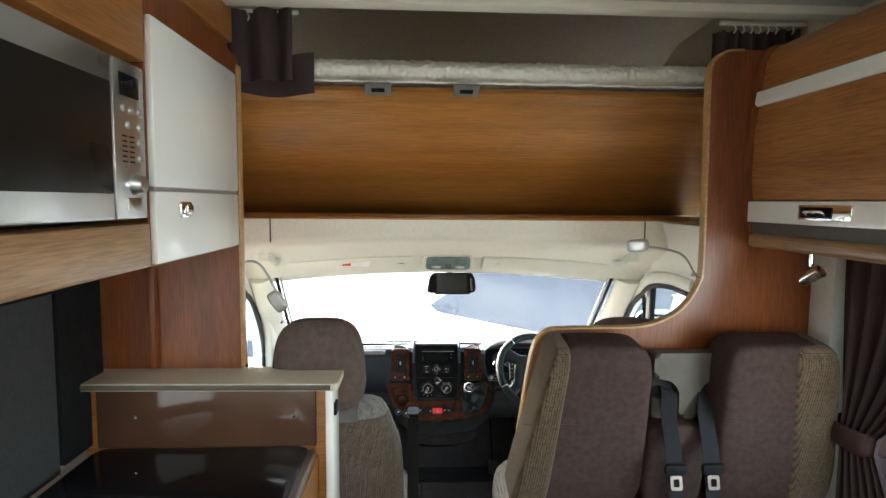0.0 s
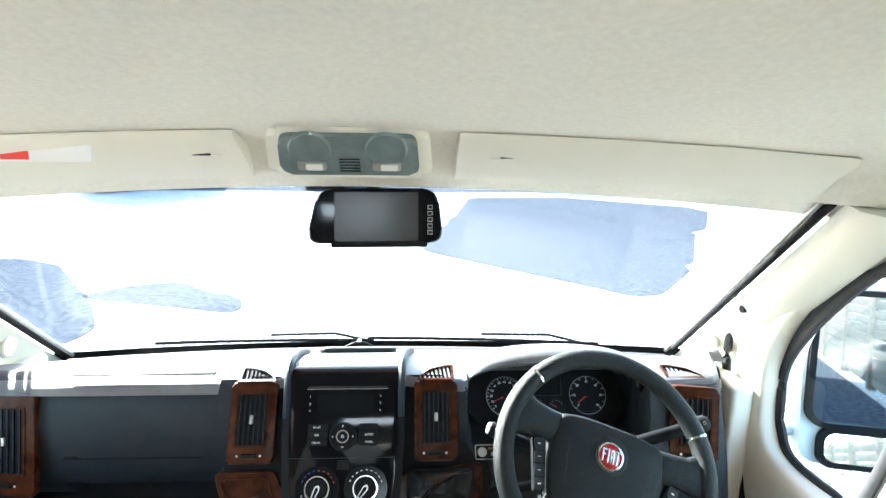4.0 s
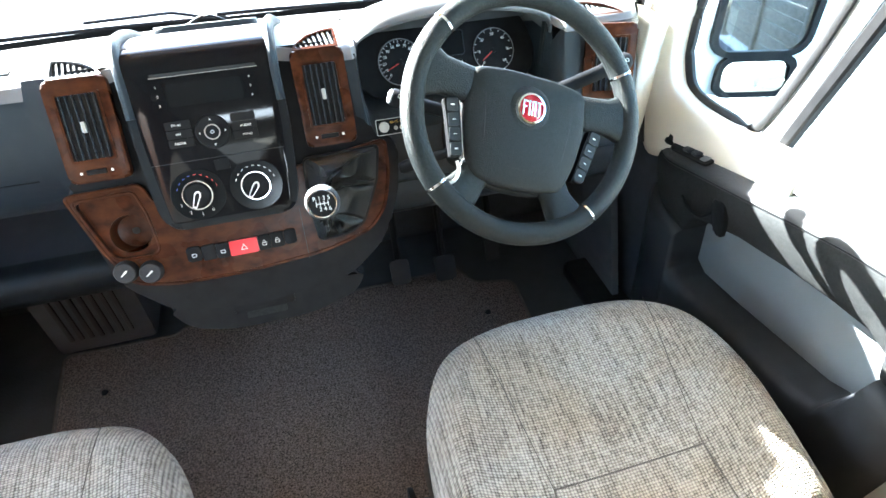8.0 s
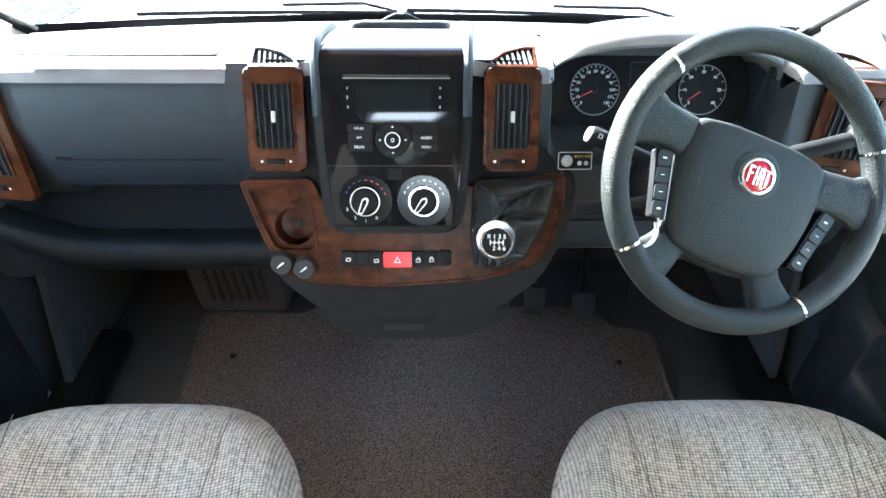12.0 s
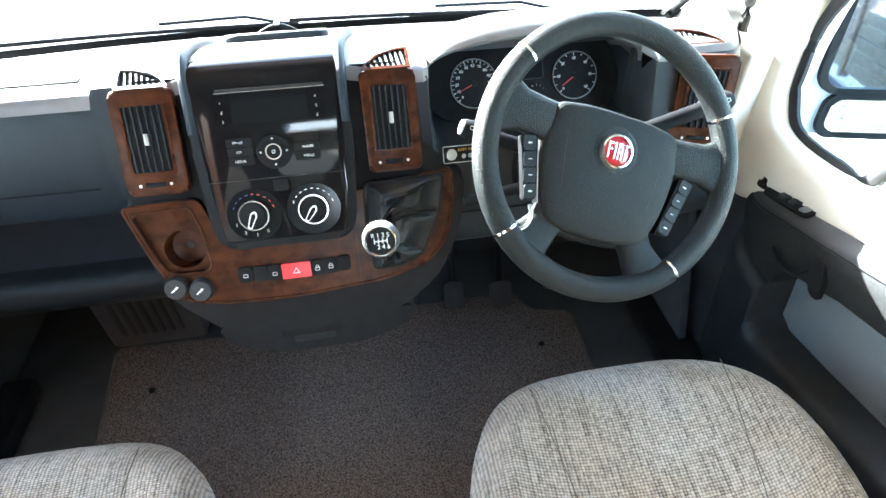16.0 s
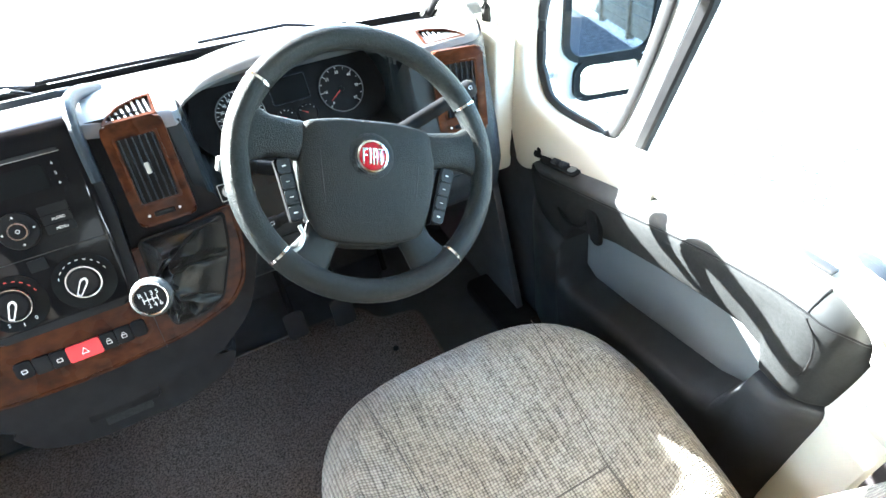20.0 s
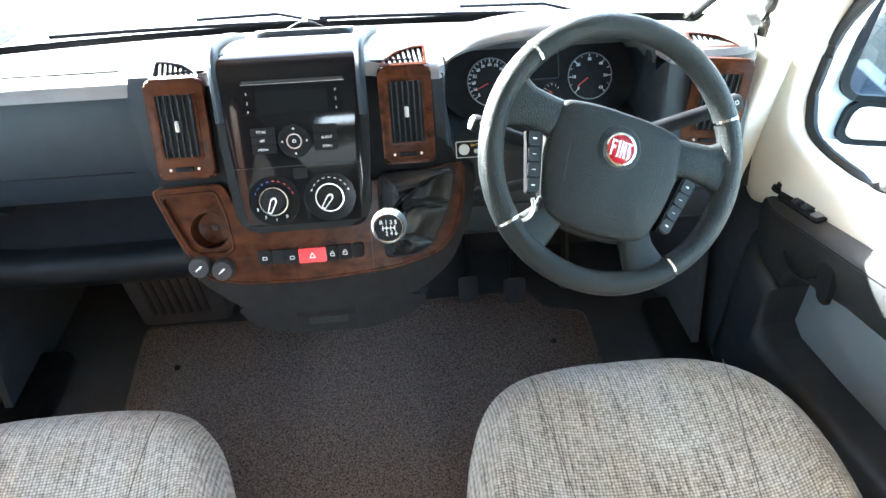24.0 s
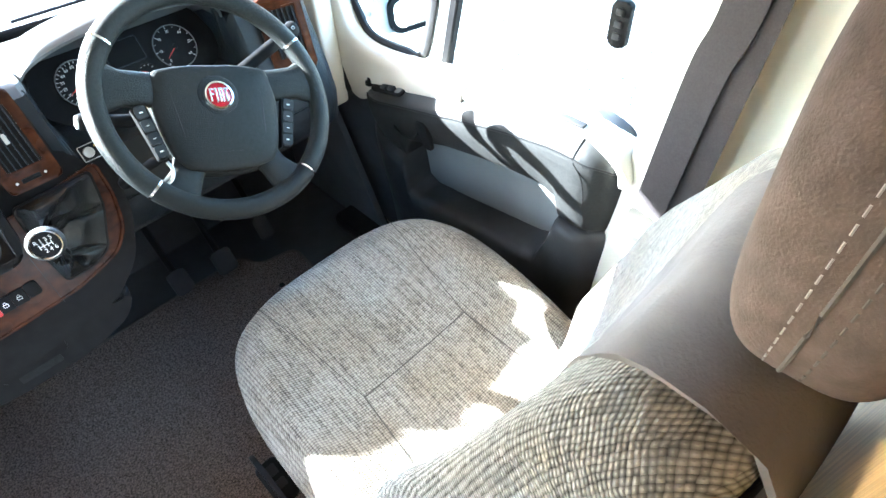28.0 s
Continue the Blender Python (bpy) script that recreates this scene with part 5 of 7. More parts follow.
for k in range(33):
    a = math.pi * k / 32
    x, u = 0.466 - 0.203 * math.cos(a), math.sin(a) ** 0.7
    z = 0.836 + 0.070 * u
    l = 3.002 - 0.014 * u
    hood.append([(x, yy, zz) for yy, zz in ((3.12, 0.80 + 0.05 * u), (3.06, z - 0.020), (l + 0.02, z - 0.006), (l, z), (l - 0.003, z + 0.006), (l + 0.004, z + 0.014), (l + 0.02, max(z + 0.023, 0.872)), (l + 0.055, max(z + 0.028, 0.876)), (3.12, 0.874 + 0.016 * u), (3.19, 0.846))])
part("instrument_hood", loft(hood), DASH_SUNLIT, dash, "curved hood over the dials")
for cx, r, ticks, hand, labels in ((-0.10, 0.045, 24, 205, ("0", "10", "20", "30", "40", "50", "60", "70", "80", "90", "100", "110", "120")), (0.102, 0.044, 12, 215, ("0", "10", "20", "30", "40", "50", "60"))):
    gm = IM @ at(cx, 0.005, 0.010)
    ga = part("dial_gauge", lathe([(0.0005, 0.001), (r * 0.98, 0.001), (r, 0.003), (r * 1.05, 0.003), (r * 1.06, 0.0)], 40, gm), BLACK, ins)
    part("gauge_ring", lathe([(r * 0.99, 0.003), (r, 0.0042), (r * 1.02, 0.0042), (r * 1.035, 0.003)], 40, gm), POCKET, ga)
    for j in range(ticks + 1):
        a = radians(225 - 270 * j / ticks)
        part("tick", slab(rrect(0.006 if j % 2 == 0 else 0.0035, 0.0009, 0.0003, 1), 0.0003, 0, 1, gm @ at(0, 0, 0.001) @ Matrix.Rotation(a, 4, "Z") @ at(r * 0.92, 0, 0)), WHITE_INK, ga)
    for j, wd in enumerate(labels):
        a = radians(225 - 270 * j / (len(labels) - 1))
        text(wd, 0.0078, gm @ at(r * 0.74 * math.cos(a), r * 0.74 * math.sin(a), 0.0012), WHITE_INK, ga)
    part("needle", slab([(-0.004, -0.0012), (r * 0.72, -0.0004), (r * 0.72, 0.0004), (-0.004, 0.0012)], 0.0008, 0, 1, gm @ at(0, 0, 0.003) @ Matrix.Rotation(radians(hand), 4, "Z")), RED_INK, ga)
    part("needle_cap", lathe([(0.0005, 0.005), (0.005, 0.0045), (0.006, 0.001)], 16, gm), BLACK, ga)
for cx, cy in ((-0.020, -0.022), (0.024, -0.022)):
    gm = IM @ at(cx, cy, 0.010)
    ga = part("small_gauge", lathe([(0.0005, 0.001), (0.018, 0.001), (0.019, 0.0025), (0.020, 0)], 24, gm), BLACK, ins)
    for j in range(5):
        a = radians(150 - 120 * j / 4)
        part("tick", slab(rrect(0.003, 0.0008, 0.0002, 1), 0.0003, 0, 1, gm @ at(0, 0, 0.001) @ Matrix.Rotation(a, 4, "Z") @ at(0.0155, 0, 0)), WHITE_INK, ga)
    part("needle", slab([(0, -0.0008), (0.013, -0.0003), (0.013, 0.0003), (0, 0.0008)], 0.0006, 0, 1, gm @ at(0, 0, 0.002) @ Matrix.Rotation(radians(150), 4, "Z")), RED_INK, ga)
part("trip_display", slab(rrect(0.07, 0.045, 0.004), 0.001, 0.0004, 1, IM @ at(0.002, 0.030, 0.0102)), SCREEN, ins)
part("display_rim", ring(rrect(0.076, 0.051, 0.005), rrect(0.072, 0.047, 0.004), 0.0016, IM @ at(0.002, 0.030, 0.0102)), DASH, ins)

# small plate with the battery switch
bp_ = part("battery_switch_plate", slab(rrect(0.058, 0.030, 0.003), 0.003, 0.001, 1, axes((0.306, 2.893, 0.748), (1, 0, 0), tuple(DV), tuple(DN))), BLACK, dash)
BM = axes((0.306, 2.893, 0.748), (1, 0, 0), tuple(DV), tuple(DN))
part("plate_rim", ring(rrect(0.058, 0.030, 0.003), rrect(0.055, 0.027, 0.002), 0.0006, BM @ at(0, 0, 0.003)), SILVER, bp_)
part("push_button", lathe([(0.001, 0.007), (0.009, 0.0065), (0.010, 0.003)], 20, BM @ at(-0.014, 0, 0)), SILVER, bp_)
text("BATT. OFF", 0.0062, BM @ at(0.013, 0.007, 0.0032), MUSTARD, bp_)
for x in (0.008, 0.019):
    part("lamp", lathe([(0.0005, 0.005), (0.003, 0.005), (0.004, 0.003)], 12, BM @ at(x, -0.004, 0)), SILVER, bp_)

# gear lever
gl_ = thing("gear_lever", "black gear lever in a wrinkled leather gaiter", "gear lever")
bo = rounded([(0.133, 0.032), (0.275, 0.036), (0.262, -0.03), (0.225, -0.105), (0.19, -0.122), (0.135, -0.124), (0.128, -0.06)], 0.012)
part("gaiter_frame", slab(bo, 0.006, 0.002, 2, DM @ at(0, 0, 0.0005)), BLACK, gl_)
rows = []
c0 = Vector((0.168, -0.035))
tipc = DM.inverted() @ Vector((0.153, 2.70, 0.742))
for k in range(31):
    t = k / 30
    row = []
    for j in range(120):
        a = 2 * math.pi * j / 120
        i = j / 120 * len(bo)
        o = Vector(bo[int(i) % len(bo)]).lerp(Vector(bo[(int(i) + 1) % len(bo)]), i % 1)
        base = o.lerp(c0.lerp(Vector((tipc.x, tipc.y)), t), 0.05)
        rim = Vector((tipc.x, tipc.y)) + Vector((math.cos(a + 0.6), math.sin(a + 0.6))) * 0.016
        f = 1 - (1 - t) ** 1.5
        pnt = base.lerp(rim, f)
        env = math.sin(math.pi * t) ** 0.8
        p3 = Vector((math.cos(a) * 1.5, math.sin(a) * 1.5, 2.1 * t + 0.5 * math.sin(a)))
        fold = 1 - 2.4 * abs(noise.noise(p3)) + 0.5 * (1 - 2.4 * abs(noise.noise(p3 * 2.1 + Vector((3, 1, 0)))))
        wr = env * (0.030 * fold - 0.020)
        pnt += Vector((math.cos(a), math.sin(a))) * (env * 0.014 * fold)
        row.append(DM @ Vector((pnt.x, pnt.y, 0.007 + tipc.z * (0.35 * t + 0.65 * t ** 2.2) + 0.012 * env + wr)))
    rows.append(row)
part("gaiter", loft(rows, True), BOOT, gl_, "wrinkled black leather gaiter", sharp=80)
kd = (Vector((-0.06, -0.88, 0.47))).normalized()
ku = kd.cross(Vector((0, -0.47, -0.88))).normalized()
KM = axes((0.153, 2.694, 0.757), ku, tuple(kd.cross(ku)), tuple(kd))
kn = part("knob", lathe([(0.012, -0.02), (0.0135, 0.0), (0.019, 0.012), (0.0245, 0.024), (0.0265, 0.034), (0.0255, 0.042), (0.0225, 0.047)], 28, KM), mat("grey_leather_knob", (0.085, 0.088, 0.088), (0.05, 0.052, 0.052), 30, 0.55, 0, 0.8, 300), gl_, "grey leather gear knob")
part("knob_ring", lathe([(0.0188, 0.0475), (0.0198, 0.0495), (0.0216, 0.0492), (0.0226, 0.0465)], 32, KM), CHROME, kn)
cap = part("knob_cap", lathe([(0.0005, 0.0482), (0.0185, 0.0482), (0.0188, 0.045)], 28, KM), BLACK, kn)
text("R 1 3 5", 0.0088, KM @ at(0, 0.0078, 0.0485), WHITE_INK, cap)
text("2 4 6", 0.0088, KM @ at(0.0035, -0.0085, 0.0485), WHITE_INK, cap)
for x in (-0.0085, -0.0028, 0.003, 0.0088):
    part("gate_line", rbox(x - 0.0006, x + 0.0006, -0.004, 0.0035, 0.0484, 0.0488, 0), WHITE_INK, cap, m=KM)
part("gate_line", rbox(-0.0088, 0.0092, -0.0008, 0.0004, 0.0484, 0.0488, 0), WHITE_INK, cap, m=KM)

# ---- steering wheel ----
n_ = Vector((0.10, -0.772, 0.622)).normalized()
u0 = Vector((1, 0.05, 0)).normalized()
u0 = (u0 - n_ * u0.dot(n_)).normalized()
v0 = n_.cross(u0)
ra = radians(22)
WM = axes((0.490, 2.701, 0.842), tuple(u0 * math.cos(ra) - v0 * math.sin(ra)), tuple(v0 * math.cos(ra) + u0 * math.sin(ra)), tuple(n_))
wheel = thing("steering_wheel", "black leather steering wheel turned a little, with four spokes", "steering wheel")
R0 = 0.189
part("rim", sweep([WM @ Vector((R0 * math.cos(2 * math.pi * k / 72), R0 * math.sin(2 * math.pi * k / 72) * 1.0, 0)) for k in range(72)], 0.0182, 0.0168, 16, True, tuple(n_)), LEATHER, wheel, "black leather rim")
for a in (147, 33, 226, 314):
    ar = radians(a)
    pts = [WM @ Vector((R0 * math.cos(ar + e), R0 * math.sin(ar + e), 0)) for e in (-0.010, 0.0, 0.010)]
    part("rim_insert", sweep(pts, 0.0188, 0.0174, 20, False, tuple(n_)), CHROME, wheel, "chrome insert")
pad = rounded([(-0.099, 0.057), (-0.05, 0.066), (0.05, 0.066), (0.099, 0.057), (0.108, 0.0), (0.098, -0.065), (0.079, -0.112), (0.03, -0.121), (-0.03, -0.121), (-0.079, -0.112), (-0.098, -0.065), (-0.108, 0.0)], [0.014, 0.04, 0.04, 0.014, 0.04, 0.04, 0.014, 0.03, 0.03, 0.014, 0.04, 0.04])
pads = []
for k, z in ((1.0, -0.035), (1.0, -0.010), (0.995, -0.004), (0.975, 0.001), (0.93, 0.0035), (0.8, 0.006), (0.6, 0.008), (0.4, 0.009), (0.2, 0.0095), (0.02, 0.0095)):
    pads.append([WM @ Vector((x * k, (y + 0.02) * k - 0.02, z)) for x, y in pad])
pd = part("airbag_pad", loft(pads, True, True), PAD, wheel, "grey airbag pad", sharp=60)
for sx in (-1, 1):
    part("pad_groove", sweep(smooth_path([WM @ Vector(p) for p in ((sx * 0.078, 0.058, 0.0005), (sx * 0.077, 0.03, 0.0048), (sx * 0.072, -0.03, 0.0062), (sx * 0.066, -0.085, 0.0045))], 6), 0.0013), DARK, pd)
part("pad_emboss", ring(rrect(0.05, 0.018, 0.004), rrect(0.047, 0.015, 0.003), 0.0012, WM @ at(0, -0.080, 0.0062)), PAD, pd)
for j in range(2):
    part("embossed_line", rbox(-0.018, 0.018, -0.0785 - 0.0055 * j, -0.0765 - 0.0055 * j, 0.0062, 0.0076, 0.0003), PAD, pd, m=WM)
part("badge_dish", lathe([(0.0005, 0.0100), (0.030, 0.0102), (0.0335, 0.0094), (0.036, 0.0078)], 40, WM @ at(0.0, 0.008, 0)), LEATHER, pd)
bd = part("badge", lathe([(0.0005, 0.0135), (0.0195, 0.0130), (0.0215, 0.0115), (0.0215, 0.0095)], 36, WM @ at(0.0, 0.008, 0)), BADGE_RED, pd, "round red badge with a chrome rim")
part("badge_rim", lathe([(0.0200, 0.0122), (0.0212, 0.0150), (0.0240, 0.0146), (0.0262, 0.0100)], 36, WM @ at(0.0, 0.008, 0)), CHROME, bd)
for x0, x1, y0, y1 in ((-0.0155, -0.0125, -0.012, 0.012), (-0.0125, -0.0075, 0.0085, 0.0118), (-0.0125, -0.0085, 0.0, 0.003), (-0.0055, -0.0025, -0.0125, 0.0125), (0.0, 0.0024, -0.012, 0.0125), (0.0024, 0.0048, 0.009, 0.0125), (0.0024, 0.0048, -0.002, 0.001), (0.0048, 0.0072, -0.012, 0.0125), (0.0085, 0.0160, 0.009, 0.012), (0.0108, 0.0137, -0.0115, 0.009)):
    part("badge_bar", rbox(x0, x1, 0.008 + y0, 0.008 + y1, 0.0128, 0.0140, 0.0003), CHROME, bd, m=WM)


def flared(pts, widths, thick):
    """A spoke that widens towards the rim: points and half widths in the wheel's plane."""
    p = smooth_path([Vector(v) for v in pts], 5)
    rows = []
    for i, c in enumerate(p):
        t = i / (len(p) - 1) * (len(widths) - 1)
        w = widths[min(int(t), len(widths) - 2)] * (1 - t + min(int(t), len(widths) - 2)) + widths[min(int(t), len(widths) - 2) + 1] * (t - min(int(t), len(widths) - 2))
        d = (p[min(i + 1, len(p) - 1)] - p[max(i - 1, 0)]).normalized()
        sd = d.cross(Vector((0, 0, 1))).normalized()
        row = []
        for j in range(16):
            a = 2 * math.pi * (j + 0.5) / 16
            cs, sn = math.cos(a), math.sin(a)
            row.append(WM @ (c + sd * (w * math.copysign(abs(cs) ** 0.75, cs)) + Vector((0, 0, thick * math.copysign(abs(sn) ** 0.75, sn)))))
        rows.append(row)
    return loft(rows, True, True)


for sx in (-1, 1):
    part("spoke", flared([(sx * 0.080, 0.026, -0.014), (sx * 0.115, 0.028, -0.008), (sx * 0.145, 0.030, -0.005), (sx * 0.170, 0.032, -0.003), (sx * 0.190, 0.034, -0.002)], (0.030, 0.029, 0.030, 0.042, 0.062), 0.0125), LEATHER, wheel, "perforated leather spoke", sharp=70)
    part("lower_spoke", flared([(sx * 0.062, -0.090, -0.018), (sx * 0.076, -0.118, -0.012), (sx * 0.092, -0.142, -0.006), (sx * 0.108, -0.160, -0.002)], (0.028, 0.026, 0.032, 0.046), 0.012), PAD, wheel, "dark grey lower spoke", sharp=70)
part("lower_rim", sweep([WM @ Vector((R0 * math.cos(radians(a)), R0 * math.sin(radians(a)), 0)) for a in range(226, 315, 4)], 0.0186, 0.0171, 16, False, tuple(n_)), PAD, wheel, "smooth lower stretch of the rim")
part("lower_arch", sweep(smooth_path([WM @ Vector(p) for p in ((-0.07, -0.108, -0.020), (-0.03, -0.116, -0.022), (0.03, -0.116, -0.022), (0.07, -0.108, -0.020))], 5), 0.010, 0.01, 10, False, tuple(n_)), PAD, wheel)
for sx in (-1, 1):
    btm = WM @ at(sx * 0.117, -0.045, -0.014) @ Matrix.Rotation(radians(-sx * 14), 4, "Z")
    bt = part("button_pad", slab(rounded([(-0.012, 0.046), (0.012, 0.046), (0.010, -0.044), (-0.009, -0.046)], 0.005), 0.014, 0.003, 2, btm), BLACK, wheel, "black button pad")
    part("pad_bezel", slab(rounded([(-sx * 0.0128, 0.040), (-sx * 0.0118, 0.040), (-sx * 0.0100, -0.048), (-sx * 0.0112, -0.048)], 0.0006, 2), 0.0155, 0.0, 1, btm), SILVER if sx < 0 else BLACK, bt)
    for j in range(4):
        bm_ = btm @ at(0, 0.034 - 0.0222 * j, 0.014)
        b = part("button", slab(rrect(0.018, 0.0195, 0.003), 0.002, 0.0007, 1, bm_), FASCIA, bt)
        part("button_mark", slab(rrect(0.0055, 0.0009 if j in (1, 2) else 0.0022, 0.0003, 1), 0.0004, 0, 1, bm_ @ at(0, 0, 0.002)), WHITE_INK, b)
# Silver strip modelled for the highlight on the lower left spoke's edge.
part("spoke_chrome", sweep(smooth_path([WM @ Vector(p) for p in ((-0.104, -0.094, -0.002), (-0.099, -0.108, 0.0), (-0.104, -0.124, 0.004), (-0.118, -0.134, 0.006))], 5), 0.0028, 0.002, 8, False, tuple(n_)), SILVER, wheel)
# stitches on the rim
for a0 in (8, 172):
    part("rim_stitching", join(*[sweep([WM @ Vector(((R0 - 0.0182) * math.cos(radians(a)), (R0 - 0.0182) * math.sin(radians(a)), z)) for z in (-0.004, 0.004)], 0.0008, None, 5) for a in range(a0 - 14, a0 + 15, 2)]), DARK, wheel)
# column and stalks
col = thing("steering_column", "black steering column shroud with stalks", "column")
part("shroud", sweep([WM @ Vector((0, -0.005, -0.03)), WM @ Vector((0, -0.005, -0.10)), WM @ Vector((0, 0.0, -0.2)), WM @ Vector((0, 0.01, -0.28))], 0.062, 0.058, 16, False, tuple(v0), 3), BLACK, col)
def world_stalk(p0, p1, r, tip):
    """A stalk from the column outwards, with a thicker barrel at its end."""
    p0, p1 = Vector(p0), Vector(p1)
    d = (p1 - p0).normalized()
    st = part("stalk", sweep([p0, p0.lerp(p1, 0.5), p1 - d * 0.045], r * 0.78, r * 0.7, 10, False, tuple(n_)), BLACK, col)
    sd = d.cross(n_).normalized()
    bm_ = axes(tuple(p1), tuple(sd), tuple(d.cross(sd)), tuple(d))
    part("barrel", lathe([(r * 0.6, -0.055), (r * 0.95, -0.046), (r, -0.03), (r * 0.97, -0.028), (r * 0.97, -0.026), (r, -0.024), (r, -0.003), (r * 0.86, 0.0), (0.001, 0.0)], 20, bm_), BLACK, st)
    part("end_cap", lathe([(r * 0.84, -0.001), (r * 0.78, 0.003), (r * 0.5, 0.0045), (0.001, 0.005)], 20, bm_), tip, st)
    up = n_
    for k in (-0.012, -0.036):
        part("symbol", ring(rrect(0.006, 0.006, 0.001, 2), rrect(0.0045, 0.0045, 0.0008, 2), 0.0005, axes(tuple(p1 + d * k + up * (r * 1.0)), tuple(d), tuple(up.cross(d)), tuple(up))), WHITE_INK, st)


world_stalk((0.44, 2.775, 0.80), (0.292, 2.80, 0.856), 0.014, WHITE_INK)
world_stalk((0.56, 2.775, 0.83), (0.722, 2.80, 0.860), 0.0160, BLACK)
world_stalk((0.44, 2.775, 0.76), (0.302, 2.80, 0.715), 0.012, BLACK)


# ---- cab: seats ----
def cab_seat(cx, word, ho):
    """A captain's seat: dished cushion, bolstered back, headrest, pedestal."""
    st = thing("cab_seat", f"grey tweed {word} seat with a brown suede headrest", "seat", "cab seats")
    y0, y1, hw = 1.93, 2.645, 0.312
    rows, rings, spokes = [], 16, 64

    def top(x, y):
        q = abs(x) / hw
        return 0.408 + (y - 2.28) * 0.235 + 0.042 * q ** 3 - 0.09 * max(0, (y - 2.50) / 0.125) ** 2 * 0.35

    cy, hy = (y0 + y1) / 2, (y1 - y0) / 2
    for r in range(rings + 1):
        f = r / rings
        row = []
        for k in range(spokes):
            a = 2 * math.pi * k / spokes
            c, s = math.cos(a), math.sin(a)
            e = 2 / 3.2
            px, py = math.copysign(abs(c) ** e, c) * hw, math.copysign(abs(s) ** e, s) * hy
            if py > 0:
                px *= 1 - 0.10 * (py / hy) ** 2
            x, y = px * f, py * f
            drop = 0.055 * max(0, (f - 0.80) / 0.20) ** 2.2
            row.append((cx + x, cy + y, top(x, cy + y) - drop))
        rows.append(row)
    last = rows[-1]
    rows.append([(cx + (x - cx) * 1.012, cy + (y - cy) * 1.008, z - 0.035) for x, y, z in last])
    rows.append([(cx + (x - cx) * 0.99, cy + (y - cy) * 0.985, max(0.24, z - 0.085)) for x, y, z in last])
    rows.append([(cx + (x - cx) * 0.9, cy + (y - cy) * 0.9, 0.24) for x, y, z in last])
    bm = loft(rows, True)
    bmesh.ops.remove_doubles(bm, verts=bm.verts, dist=1e-5)
    cu = part("cushion", bm, TWEED, st, sharp=80)
    for pts in ([(-0.135, 2.30), (0.135, 2.30)], [(-0.135, 2.30), (-0.15, 2.42), (-0.175, 2.58)], [(0.135, 2.30), (0.15, 2.42), (0.175, 2.58)], [(-0.135, 2.30), (-0.145, 2.2), (-0.16, 2.08)], [(0.135, 2.30), (0.145, 2.2), (0.16, 2.08)]):
        sp = smooth_path([(cx + x, y, 0) for x, y in pts], 8)
        part("seam", sweep([(p.x, p.y, top(p.x - cx, p.y) + 0.0002) for p in sp], 0.0016 if pts[1][1] < 2.31 else 0.0009, 0.0010, 6), SEAM, cu)
    # pedestal, slide and lever
    part("pedestal", rbox(cx - 0.21, cx + 0.21, 1.98, 2.42, 0.0, 0.20, 0.02), BLACK, st)
    part("swivel_plate", rbox(cx - 0.225, cx + 0.225, 1.97, 2.50, 0.20, 0.25, 0.01), DARK, st)
    part("side_trim", sweep(smooth_path([(cx - 0.26, 2.05, 0.27), (cx - 0.275, 2.3, 0.275), (cx - 0.25, 2.52, 0.30)], 6), 0.018, 0.05, 10), BLACK, st)
    part("lever", rbox(cx + 0.255, cx + 0.285, 2.33, 2.45, 0.25, 0.285, 0.008), DARK, st)
    # back: section by section up a leaning spine
    def section(t, grow=0.0, shrink=1.0):
        z = 0.40 + 0.625 * t
        yb = 2.027 - 0.175 * t - 0.015 * math.sin(math.pi * min(1, t))
        w = (0.264 + 0.018 * math.sin(math.pi * min(1, t * 1.3)) - 0.055 * max(0, t - 0.70) / 0.30 * t) * (1 - 0.14 * (1 - shrink)) + grow
        th = (0.068 - 0.016 * t) * (0.55 + 0.45 * shrink) + grow
        row = []
        for j in range(44):
            a = 2 * math.pi * j / 44
            c, s = math.cos(a), math.sin(a)
            x = math.copysign(abs(c) ** 0.55, c) * w
            y = math.copysign(abs(s) ** 0.7, s) * th
            if s > 0:
                y += (0.112 - 0.08 * max(0, t - 0.6) / 0.4) * (abs(x) / w) ** 2.6 * min(1, 0.55 + 3 * t) - 0.012
            else:
                y *= 1.72
            row.append((cx + x, yb + y, z))
        return row

    bk = part("backrest", loft([section(0, 0, 0)] + [section(k / 14) for k in range(1, 14)] + [section(0.965, -0.004, 0.9), section(0.99, -0.016, 0.6), section(1.0, -0.034, 0.3)], True, True), TWEED_BACK, st, sharp=80)
    # Added skin over the rear of the back, coloured as if in shade.
    rear = [[section(0.02 + 0.9 * k / 10, 0.004)[j % 44] for j in (range(24, 43) if word == "driver" else range(22, 45))] for k in range(11)]
    part("back_cover", loft(rear), TWEED_SHADED, bk, "seat tweed darkened to brown for the shade on its back", sharp=80)
    # suede panel up the middle of the back and over its top
    strip = []
    for k in range(15):
        t = 0.50 + 0.47 * k / 14
        hw_ = 0.085 + 0.055 * (k / 14) ** 0.7
        strip.append([Vector(front_of(bk, cx + hw_ * (j / 5 - 1), 0.40 + 0.625 * t)) + Vector((0, 0.004, 0)) for j in range(11)])
    y_top = strip[-1][5].y
    for dy, z in ((0.0, 1.012), (-0.012, 1.024), (-0.035, 1.031), (-0.075, 1.030), (-0.11, 1.018), (-0.135, 0.98)):
        strip.append([Vector((p.x, p.y * 0.6 + y_top * 0.4 + dy, z)) for p in strip[14]])
    part("yoke", thickened(strip, (0, -0.01, -0.004)), SUEDE_GREY, bk, "grey-brown suede panel", sharp=80)
